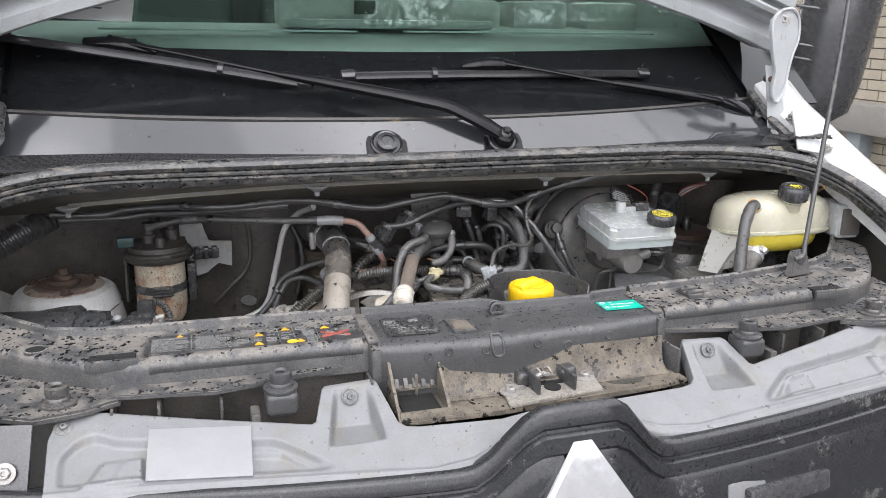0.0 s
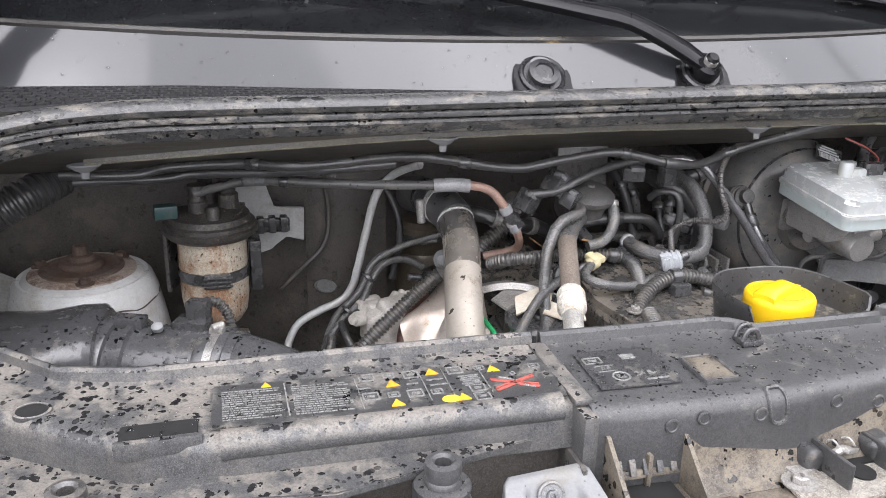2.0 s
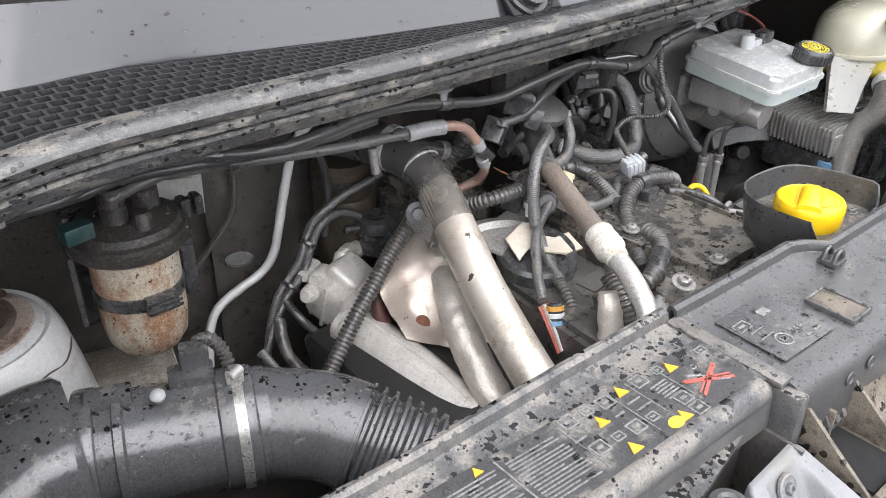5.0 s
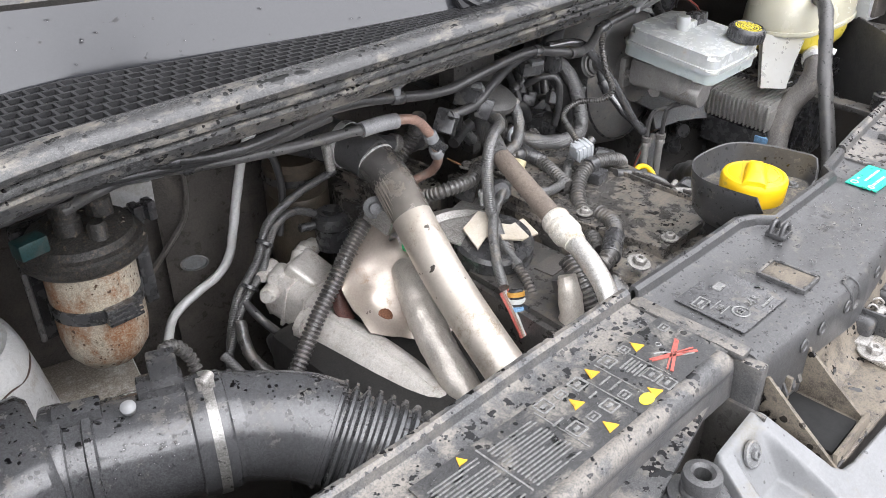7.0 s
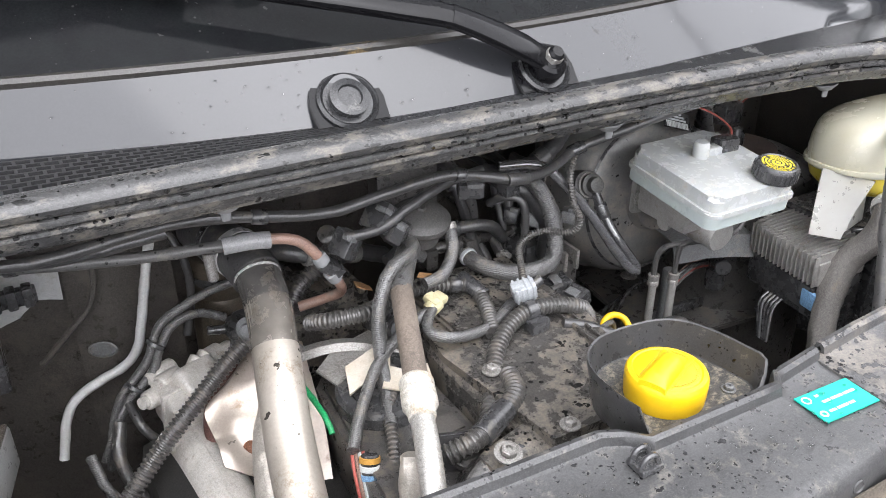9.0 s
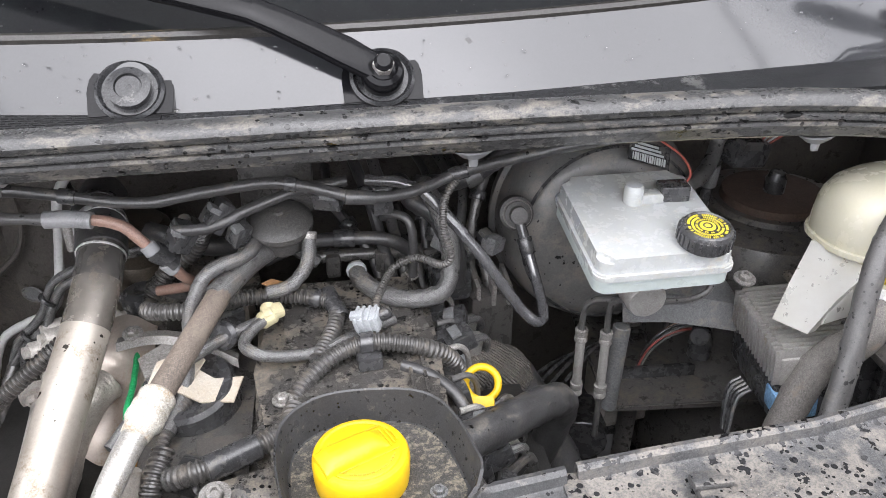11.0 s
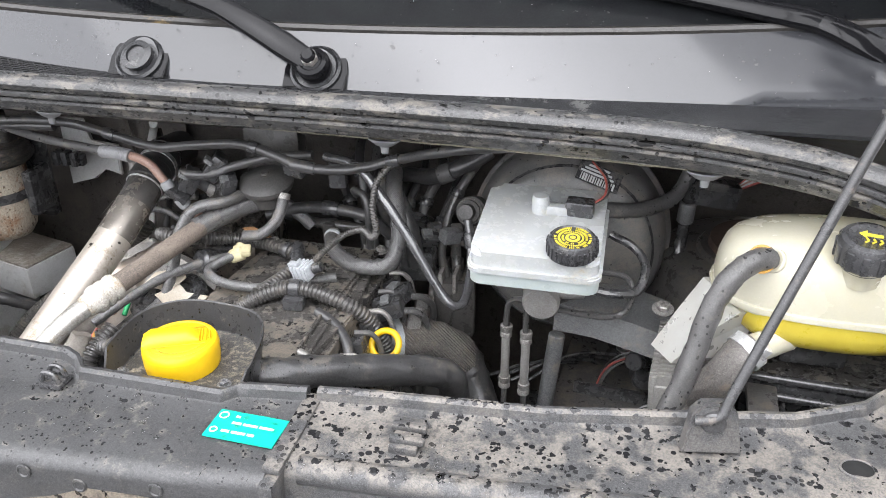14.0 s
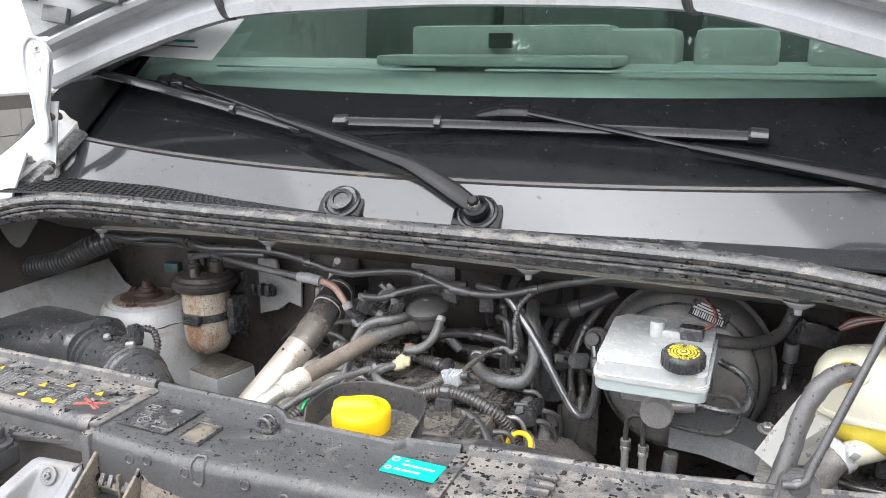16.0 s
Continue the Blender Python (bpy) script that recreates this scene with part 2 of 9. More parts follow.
M_CREAM = mat("cream_plastic", (0.55, 0.49, 0.3), (0.45, 0.38, 0.2), rough=0.5, grit=0.2)
M_CONN = mat("pale_connector", (0.40, 0.42, 0.44), (0.3, 0.315, 0.33), rough=0.4, grit=0.25)
M_BLADE = mat("wet_wiper_blade", (0.02, 0.02, 0.021), (0.014, 0.014, 0.015), rough=0.12, rvar=0.08, bump=0.1, ior=1.58, grit=0.3)
M_ARM = mat("wet_arm_paint", (0.008, 0.008, 0.009), (0.006, 0.006, 0.007), rough=0.10, rvar=0.06, bump=0.03, ior=1.3, grit=0.12)
M_CARD = mat("white_card", (0.94, 0.94, 0.94), (0.9, 0.9, 0.9), rough=0.6, grit=0.02)
M_RODS = mat("dark_rod_steel", (0.045, 0.045, 0.046), (0.03, 0.03, 0.031), rough=0.3, grit=0.4, dust=(0.16, 0.14, 0.12), dusty=0.25, dscale=60)
M_PALEPIPE = mat("pale_metal_pipe", (0.8, 0.8, 0.79), (0.72, 0.71, 0.69), rough=0.35, metal=0.1, grit=0.2)
M_WATER = mat("water_drop", (0.9, 0.9, 0.9), rough=0.02, rvar=0.0, bump=0.0, trans=1.0, ior=1.33, grit=0.0)
# near black for solid patches that stand in for the shade of holes
M_HOLESHADE = mat("hole_shade_black", (0.008, 0.008, 0.008), (0.006, 0.006, 0.006), rough=0.9, grit=0.1)
M_SHIELD = mat("worn_shield_metal", (0.56, 0.49, 0.43), (0.40, 0.34, 0.285), scale=20, rough=0.33, rvar=0.15, metal=0.5, bump=0.1, grit=0.12, dust=(0.34, 0.25, 0.175), dusty=0.3, dscale=22)
M_GASKET = mat("torn_card", (0.55, 0.5, 0.42), (0.46, 0.38, 0.28), rough=0.7, grit=0.2)
M_GREY = mat("grey_plastic", (0.13, 0.133, 0.135), (0.09, 0.09, 0.092), rough=0.42, dust=(0.24, 0.22, 0.19), dusty=0.35, dscale=40)
M_CHROME = mat("chrome", (0.78, 0.78, 0.78), (0.72, 0.72, 0.72), rough=0.08, metal=1.0, bump=0.01, grit=0.05)
M_DASH = mat("dashboard_plastic", (0.04, 0.045, 0.044), (0.032, 0.036, 0.036), rough=0.6, grit=0.2)
M_DASHL = mat("dashboard_grey", (0.45, 0.44, 0.43), (0.375, 0.37, 0.36), rough=0.55, grit=0.15)
M_BRICK = mat("cream_brick", (0.42, 0.37, 0.29), (0.35, 0.3, 0.23), scale=6, rough=0.85, bump=0.4, bscale=120, grit=0.3)
M_MORTAR = mat("dark_mortar", (0.09, 0.08, 0.07), rough=0.9)
M_CONC = mat("concrete_rail", (0.26, 0.245, 0.225), (0.2, 0.185, 0.17), rough=0.8)
M_POST = mat("grey_post", (0.3, 0.33, 0.34), rough=0.6)
M_GROUND = mat("wet_asphalt", (0.075, 0.075, 0.077), (0.055, 0.055, 0.056), scale=4, rough=0.5, bump=0.5, bscale=120)
M_DULL = mat("dull_dark_plastic", (0.06, 0.058, 0.056), (0.035, 0.034, 0.033), rough=0.5, dust=(0.11, 0.098, 0.085), dusty=0.25, dscale=60, grit=0.6)
M_STRIP = mat("pale_dash_strip", (0.68, 0.71, 0.71), rough=0.5)
M_CENTRE = mat("wet_black_plastic", (0.052, 0.052, 0.053), (0.034, 0.034, 0.035), rough=0.34, dust=(0.165, 0.155, 0.138), dusty=0.3, dscale=60, up=True, spots=(0.012, 0.012, 0.013), spot_scale=120, spot_size=0.45, grit=0.4, bump=0.2)
M_MESH = mat("matt_black_mesh", (0.016, 0.016, 0.017), (0.011, 0.011, 0.012), rough=0.5, grit=0.3)
M_FLANGE = mat("grimy_flange", (0.125, 0.116, 0.10), (0.075, 0.07, 0.062), rough=0.4, dust=(0.23, 0.21, 0.17), dusty=0.45, dscale=30, stretch=(0.3, 1.0, 1.0))
M_LEAF = mat("dry_leaf", (0.3, 0.16, 0.07), (0.2, 0.1, 0.04), rough=0.8)
M_ORNG = mat("orange_plastic", (0.6, 0.3, 0.06), rough=0.5, grit=0.2)


def glass_mat():
    m = bpy.data.materials.new("tinted_glass")
    m.use_nodes = True
    n, l = m.node_tree.nodes, m.node_tree.links
    n.remove(n["Principled BSDF"])
    g = n.new("ShaderNodeBsdfGlass")
    g.inputs["Color"].default_value = (0.79, 0.90, 0.86, 1)
    g.inputs["Roughness"].default_value = 0.0
    g.inputs["IOR"].default_value = 1.45
    l.new(g.outputs[0], n["Material Output"].inputs["Surface"])
    return m


M_GLASS = glass_mat()


# ---------- shape helpers ----------
def finish(name, bm, material, parent=None, label="", sharp=38):
    bmesh.ops.recalc_face_normals(bm, faces=bm.faces[:])
    lim = radians(sharp)
    for f in bm.faces:
        f.smooth = True
    for e in bm.edges:
        e.smooth = not (len(e.link_faces) == 2 and e.calc_face_angle(0) > lim)
    me = bpy.data.meshes.new(name)
    bm.to_mesh(me)
    bm.free()
    me.materials.append(material)
    ob = new(name, me)
    if parent:
        ob.parent = parent
    if label:
        ob["label"] = label
    return ob


part = finish


def thing(name, label, category, group="", kind=""):
    return tagged(new(name), label, category, group, kind)


def solo(name, bm, material, label, category, group="", kind=""):
    return tagged(finish(name, bm, material), label, category, group, kind)


def box(size, at, rot=(0, 0, 0), bevel=0.003, seg=2, bm=None, m=None):
    out = bmesh.new()
    bmesh.ops.create_cube(out, size=1, matrix=Matrix.Diagonal((*size, 1)))
    if bevel:
        bmesh.ops.bevel(out, geom=out.edges[:], offset=min(bevel, min(size) * 0.45), segments=seg, profile=0.6, affect="EDGES")
    bmesh.ops.transform(out, matrix=m @ pose(*at, *rot) if m else pose(*at, *rot), verts=out.verts)
    return merge(bm, out)


def merge(bm, out):
    if bm is None:
        return out
    me = bpy.data.meshes.new("tmp")
    out.to_mesh(me)
    out.free()
    bm.from_mesh(me)
    bpy.data.meshes.remove(me)
    return bm


def aim(a, b):
    """Matrix at a whose z axis points to b."""
    a, b = Vector(a), Vector(b)
    return Matrix.Translation(a) @ (b - a).to_track_quat("Z", "Y").to_matrix().to_4x4()


def lathe(profile, m, n=28, bm=None):
    """Spin (radius, height) pairs about the z axis of m; ends close where the radius is given as 0."""
    out = bmesh.new()
    rings = []
    for r, z in profile:
        if r <= 1e-6:
            rings.append([out.verts.new((0, 0, z))])
        else:
            rings.append([out.verts.new((r * math.cos(2 * math.pi * k / n), r * math.sin(2 * math.pi * k / n), z)) for k in range(n)])
    for a, b in zip(rings, rings[1:]):
        for k in range(n):
            j = (k + 1) % n
            if len(a) == 1 and len(b) > 1:
                out.faces.new((a[0], b[k], b[j]))
            elif len(b) == 1 and len(a) > 1:
                out.faces.new((a[k], a[j], b[0]))
            elif len(a) > 1:
                out.faces.new((a[k], a[j], b[j], b[k]))
    bmesh.ops.transform(out, matrix=m, verts=out.verts)
    return merge(bm, out)


def rod(a, b, r, bm=None, bevel=0.0015, n=20):
    d = (Vector(b) - Vector(a)).length
    v = min(bevel, r * 0.4)
    return lathe([(0, 0), (r - v, 0), (r, v), (r, d - v), (r - v, d), (0, d)], aim(a, b), n, bm)


def spline(pts, sub=8):
    p = [Vector(q) for q in pts]
    if len(p) == 2:
        return [p[0].lerp(p[1], k / sub) for k in range(sub + 1)]
    p = [p[0] * 2 - p[1]] + p + [p[-1] * 2 - p[-2]]
    out = []
    for a, b, c, d in zip(p, p[1:], p[2:], p[3:]):
        for k in range(sub):
            t = k / sub
            out.append(0.5 * (2 * b + (c - a) * t + (2 * a - 5 * b + 4 * c - d) * t * t + (3 * b - a - 3 * c + d) * t ** 3))
    return out + [p[-2]]


def tube(pts, r, n=10, sub=7, rings=None, bm=None, smooth=True, taper=None, squash=1.0):
    """A round hose through pts; rings=(pitch, depth) gives a convoluted one."""
    line = spline(pts, sub) if smooth else [Vector(q) for q in pts]
    if rings:
        pitch, depth = rings
        lens = [0.0]
        for a, b in zip(line, line[1:]):
            lens.append(lens[-1] + (b - a).length)
        count = max(4, int(lens[-1] / pitch * 4))
        res, j = [], 0
        for k in range(count + 1):
            s = lens[-1] * k / count
            while j < len(lens) - 2 and lens[j + 1] < s:
                j += 1
            t = (s - lens[j]) / max(1e-6, lens[j + 1] - lens[j])
            res.append(line[j].lerp(line[j + 1], min(1, t)))
        line = res
    out = bmesh.new()
    loops, side = [], None
    for k, q in enumerate(line):
        d = (line[min(k + 1, len(line) - 1)] - line[max(k - 1, 0)]).normalized()
        if side is None:
            side = d.cross(Vector((0.3, 0.2, 1))).normalized()
        side = (side - d * side.dot(d)).normalized()
        up = d.cross(side)
        rr = r if taper is None else r + (taper - r) * k / (len(line) - 1)
        if rings:
            rr += depth * (0.5 if k % 4 in (1, 2) else -0.5)
        loops.append([out.verts.new(q + side * (rr * math.cos(2 * math.pi * i / n)) + up * (rr * squash * math.sin(2 * math.pi * i / n))) for i in range(n)])
    for a, b in zip(loops, loops[1:]):
        for i in range(n):
            out.faces.new((a[i], a[(i + 1) % n], b[(i + 1) % n], b[i]))
    out.faces.new(loops[0][::-1])
    out.faces.new(loops[-1])
    return merge(bm, out)


def prism(outline, z0, z1, m=None, bevel=0.002, bm=None, seg=2):
    """Extrude an (x, y) outline from z0 to z1."""
    out = bmesh.new()
    a = [out.verts.new((x, y, z0)) for x, y in outline]
    b = [out.verts.new((x, y, z1)) for x, y in outline]
    k = len(a)
    out.faces.new(a[::-1])
    top = out.faces.new(b)
    for i in range(k):
        out.faces.new((a[i], a[(i + 1) % k], b[(i + 1) % k], b[i]))
    if bevel:
        bmesh.ops.bevel(out, geom=list(top.edges), offset=bevel, segments=seg, affect="EDGES")
    if m:
        bmesh.ops.transform(out, matrix=m, verts=out.verts)
    return merge(bm, out)


def loft(sections, thick=0.0, bm=None, close=False):
    """A skin over rows of points; thick makes it a sheet with two sides."""
    out = bmesh.new()
    rows = [[out.verts.new(q) for q in s] for s in sections]
    for a, b in zip(rows, rows[1:]):
        n = len(a)
        for i in range(n if close else n - 1):
            out.faces.new((a[i], a[(i + 1) % n], b[(i + 1) % n], b[i]))
    if close:
        out.faces.new(rows[0][::-1])
        out.faces.new(rows[-1])
    if thick:
        bmesh.ops.recalc_face_normals(out, faces=out.faces[:])
        bmesh.ops.solidify(out, geom=out.faces[:], thickness=thick)
    return merge(bm, out)


def bolt(at, way, r=0.007, parent=None, washer=1.7, name="bolt", material=None):
    a = Vector(at)
    w = Vector(way).normalized()
    bm = lathe([(0, 0), (r * washer, 0), (r * washer, r * 0.25), (r, r * 0.3)], aim(a, a + w), 20)
    lathe([(r, r * 0.25), (r, r * 0.95), (r * 0.8, r * 1.1), (r * 0.45, r * 1.1), (r * 0.4, r * 0.7), (0, r * 0.7)], aim(a, a + w), 6, bm)
    return part(name, bm, material or M_TIN, parent)


def along(pts, x):
    """The height of a chain of (x, y) corners, in rising x, at x."""
    for (x0, y0), (x1, y1) in zip(pts, pts[1:]):
        if x <= x1:
            return y0 + (y1 - y0) * max(0.0, (x - x0) / max(1e-6, x1 - x0))
    return pts[-1][1]


def ease(a, b, t):
    t = max(0.0, min(1.0, (t - a) / (b - a)))
    return t * t * (3 - 2 * t)


def hull(pts):
    """The convex outline round sorted plan points."""
    def half(seq):
        o = []
        for q in seq:
            while len(o) > 1 and (o[-1][0] - o[-2][0]) * (q[1] - o[-2][1]) <= (o[-1][1] - o[-2][1]) * (q[0] - o[-2][0]):
                o.pop()
            o.append(q)
        return o[:-1]
    return half(pts) + half(pts[::-1])


def word_row(x, y, z, width, height, rg, turn=0.0):
    """A row of unreadable print: bars the length of words."""
    bm = bmesh.new()
    u = 0.0
    while u < width - height * 1.5:
        w = min(rg.uniform(1.2, 5.5) * height, width - u)
        m = pose(x, y, z, 0, 0, turn) @ pose(u + w / 2, 0, 0)
        box((w, height, 0.0006), (0, 0, 0), bevel=0, bm=bm, m=m)
        u += w + height * 0.7
    return bm


def lettering(txt, size, m, material, parent):
    cu = bpy.data.curves.new("lettering", "FONT")
    cu.body, cu.size, cu.extrude, cu.align_x, cu.align_y = txt, size, 0.0004, "CENTER", "CENTER"
    tmp = bpy.data.objects.new("lettering", cu)
    me = bpy.data.meshes.new_from_object(tmp)
    bpy.data.objects.remove(tmp)
    bpy.data.curves.remove(cu)
    me.transform(m)
    bm = bmesh.new()
    bm.from_mesh(me)
    bpy.data.meshes.remove(me)
    return part("lettering", bm, material, parent)


def mirror(pts):
    return [(-x, y, z) for x, y, z in pts]


# ---------- setting ----------
bm = bmesh.new()
bmesh.ops.create_grid(bm, x_segments=8, y_segments=8, size=600)
solo("ground", bm, M_GROUND, "dark wet asphalt yard", "ground", kind="structure")
wall_e = solo("wall_east", box((0.25, 26, 2.95), (4.24, 7, 1.475), bevel=0), M_MORTAR, "cream brick wall with dark joints", "wall", kind="structure")
wall_w = solo("wall_west", box((0.25, 26, 1.1), (-5.14, 7, 0.55), bevel=0), M_MORTAR, "low pale block wall beside the yard", "wall", kind="structure")
solo("wall_ledge", box((0.22, 26, 0.2), (4.02, 7, 0.87), bevel=0.02), M_CONC, "grey concrete ledge along the brick wall", "ledge", kind="structure")
for k in range(5):
    solo("wall_post", box((0.12, 0.14, 0.77), (4.04, 1.6 + 2.05 * k, 0.385), bevel=0.01), M_POST, "grey post under the wall ledge", "post", "wall posts", kind="structure")

# trees out of view that show only as dark reflections in the windshield
def tree(base, top, reach, leaves, seed):
    rg = random.Random(seed)
    t = thing("tree", "tall leafy tree out of view, mirrored dark in the windshield", "tree")
    base, top = Vector(base), Vector(top)
    bark = mat("grey_bark", (0.12, 0.1, 0.08), (0.07, 0.06, 0.05), rough=0.85, bump=0.8)
    line = [base, base.lerp(top, 0.3) + Vector((0.1, -0.1, 0)), base.lerp(top, 0.65) + Vector((-0.1, 0.1, 0)), top]
    part("trunk", tube(line, 0.24, n=12, taper=0.06), bark, t)
    tips = []
    for k in range(16):
        a = base.lerp(top, 0.5 + 0.5 * k / 16)
        ang = 2.4 * k
        b = a + Vector((math.cos(ang), math.sin(ang), 0.35 + 0.3 * rg.random())) * reach * rg.uniform(0.55, 1.0)
        part("limb", tube([a, a.lerp(b, 0.5) + Vector((0, 0, 0.2)), b], 0.07, n=6, sub=3, taper=0.015), bark, t)
        tips += [a.lerp(b, f) for f in (0.45, 0.65, 0.85, 1.0)]
    verts, faces = [], []
    for k in range(leaves):
        c = rg.choice(tips) + Vector((rg.gauss(0, 0.5), rg.gauss(0, 0.5), rg.gauss(0, 0.4)))
        u = Vector((rg.gauss(0, 1), rg.gauss(0, 1), rg.gauss(0, 0.6))).normalized()
        v = u.orthogonal().normalized()
        sz = rg.uniform(0.05, 0.10)
        n0 = len(verts)
        verts += [c - u * sz, c + v * sz * 0.5, c + u * sz, c - v * sz * 0.5]
        faces.append((n0, n0 + 1, n0 + 2, n0 + 3))
    me = bpy.data.meshes.new("crown")
    me.from_pydata([tuple(q) for q in verts], [], faces)
    me.materials.append(mat("green_leaf", (0.075, 0.11, 0.035), (0.05, 0.075, 0.025), rough=0.5, grit=0.3))
    ob = new("crown", me)
    ob.parent = t
    tagged(ob, kind="stuff")


tree((-3.8, 6.8, 0), (-1.2, 3.6, 9.5), 4.0, 70000, 3)
# unseen tree, added only to darken what the right-hand glass mirrors
tree((5.6, 7.6, 0), (3.6, 4.6, 9.0), 3.6, 50000, 5)
tree((-9.2, 6.0, 0), (-6.8, 3.6, 9.5), 3.8, 80000, 8)

# van cabin shell, behind the glass
van = thing("panel_van", "white panel van body with its front open", "van")
for sx in (-1, 1):
    part("cabin_side", box((0.04, 1.9, 0.8), (sx * 0.98, 1.75, 1.30), bevel=0.01), M_WHITE, van)
part("cabin_back", box((1.96, 0.04, 1.7), (0, 2.7, 1.35), bevel=0.01), M_DASH, van)
part("cabin_roof", box((1.96, 1.0, 0.05), (0, 2.25, 2.28), bevel=0.01), M_WHITE, van)


# ---------- windshield, cowl, dash ----------
def glass_pt(x, z, off=0.0):
    return Vector((x, 0.478 + 0.14 * x * x + (z - 1.302) * 1.28 - off * 0.616, z + off * 0.788))


xs = [-0.86 + 1.72 * k / 24 for k in range(25)]
shield = thing("windshield", "wet tinted windshield with a black printed border", "windshield")
base_z = lambda x: 1.300 + 0.03 * x * x
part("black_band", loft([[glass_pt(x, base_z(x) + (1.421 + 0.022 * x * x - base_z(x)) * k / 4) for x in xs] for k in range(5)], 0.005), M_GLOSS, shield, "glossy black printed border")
for sx in (-1, 1):
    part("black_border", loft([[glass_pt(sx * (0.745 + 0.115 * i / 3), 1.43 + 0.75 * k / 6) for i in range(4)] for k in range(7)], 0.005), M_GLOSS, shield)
xi = [-0.745 + 1.49 * k / 20 for k in range(21)]
pane = part("pane", loft([[glass_pt(x, 1.421 + 0.022 * x * x + 0.75 * k / 8) for x in xi] for k in range(9)], 0.004), M_GLASS, shield, "green tinted glass")
pane.visible_shadow = False

cowl = thing("cowl_panel", "glossy wet black cowl panel below the windshield", "cowl panel")


def cowl_front(x):
    l = max(0.0, min(1.0, (-0.08 - x) / 0.45))
    r = max(0.0, min(1.0, (x - 0.25) / 0.5))
    return 0.43 + 0.074 * l ** 1.3 + 0.036 * r


xc = [-0.80 + 1.6 * k / 40 for k in range(41)]
part("panel", loft([[Vector((x, cowl_front(x), 1.247 + 0.012 * abs(x))) for x in xc]] + [[Vector((x, cowl_front(x) + 0.010, 1.2475 + 0.012 * abs(x))).lerp(glass_pt(x, base_z(x), 0.006), k / 5) for x in xc] for k in range(6)], 0.004), M_COWL, cowl)
part("rear_trim", tube([glass_pt(x, base_z(x) + 0.003, 0.004) for x in xc], 0.0062, n=8, sub=1, smooth=False), mat("aged_trim", (0.022, 0.02, 0.018), (0.014, 0.013, 0.012), rough=0.3, dust=(0.24, 0.17, 0.07), dusty=0.12, dscale=30, stretch=(0.3, 1, 1)), cowl, "aged brownish rubber trim")
part("front_strip", loft([[Vector((x, 0.405 + (cowl_front(x) + 0.004 - 0.405) * k / 2, 1.241 + 0.012 * abs(x) + 0.004 * k)) for x in xc if x > -0.12] for k in range(3)], 0.004), M_GRILLE, cowl, "dull black edge strip with water drops")


def cowl_at(x, f, off=0.0):
    a, b = Vector((x, cowl_front(x) + 0.010, 1.2475 + 0.012 * abs(x))), glass_pt(x, base_z(x), 0.006)
    return a.lerp(b, f) + Vector((0, -0.73, 0.68)) * off


WAY = Vector((0, -0.70, 0.71))
# blank boss and wiper boss in the cowl
for x in (-0.105, 0.117):
    c = cowl_at(x, 0.30, 0.002)
    bm = lathe([(0.03, -0.006), (0.03, 0.004), (0.027, 0.006), (0.024, 0.003), (0.019, 0.003), (0.019, 0.010), (0.012, 0.0115), (0.011, 0.009), (0, 0.009)], aim(c, c + WAY), 32)
    part("wiper_boss", bm, M_GRILLE, cowl, "round black wiper shaft boss")
    mm = aim(c, c + WAY)
    ring = [(0.037 * math.cos(radians(k)), 0.037 * math.sin(radians(k))) for k in range(-20, 201, 10)]
    up = (mm.inverted().to_3x3() @ Vector((0, 0, 1)))
    q0 = math.atan2(up.y, up.x) - math.pi / 2
    ring = [(-0.036, -0.024), (0.036, -0.024)] + ring[2:-2]
    # plate sits proud; its dark colour replaces a hollow that mirrors no sky
    part("recess_shade", prism([(x * math.cos(q0) - y * math.sin(q0), x * math.sin(q0) + y * math.cos(q0)) for x, y in ring], -0.004, 0.0015, mm, 0.001), M_ARM, cowl, "raised dark plate painted as the hollow's shade round the boss")
for sx in (-1, 1):
    c = Vector((sx * 0.772, 0.545, 1.275))
    part("corner_boss", lathe([(0.05, -0.03), (0.042, 0.0), (0.03, 0.012), (0.026, 0.016), (0, 0.016)], aim(c, c + Vector((sx * 0.2, -0.8, 0.5))), 24), M_BLACK, cowl)

# leaf grille at the cowl front
bm = bmesh.new()


def grille_pt(x, f):
    y0 = 0.414 if x > -0.62 else 0.414 - 0.35 * (-0.62 - x)
    return Vector((x, y0 + (cowl_front(x) + 0.002 - y0) * f, 1.245 + 0.012 * abs(x) + 0.003 * f))


NR, PX = 7, 0.0135
for k in range(NR + 1):
    line = [grille_pt(-0.74 + 0.66 * j / 50, k / NR) for j in range(51)]
    for a, b in zip(line, line[1:]):
        if cowl_front(a.x) - 0.414 > 0.010 or k in (0, NR):
            d = b - a
            box((d.length + 0.0005, 0.0024, 0.004), (0, 0, 0), bevel=0, bm=bm, m=Matrix.Translation((a + b) / 2) @ d.to_track_quat("X", "Z").to_matrix().to_4x4())
    if k < NR:
        for j in range(49):
            x = -0.74 + PX * (j + 0.5 * (k % 2))
            a, b = grille_pt(x, k / NR), grille_pt(x, (k + 1) / NR)
            if (b - a).length > 0.0035:
                box((0.0028, (b - a).length, 0.004), (0, 0, 0), bevel=0, bm=bm, m=Matrix.Translation((a + b) / 2) @ (b - a).to_track_quat("Y", "Z").to_matrix().to_4x4())
tagged(part("leaf_grille", bm, M_MESH, cowl, "black plastic air intake mesh"), kind="stuff")
# black sheet under the mesh, painted as the shade in its holes
part("grille_well_shade", box((0.72, 0.11, 0.01), (-0.43, 0.45, 1.222), bevel=0.002), M_HOLESHADE, cowl)
bm = bmesh.new()
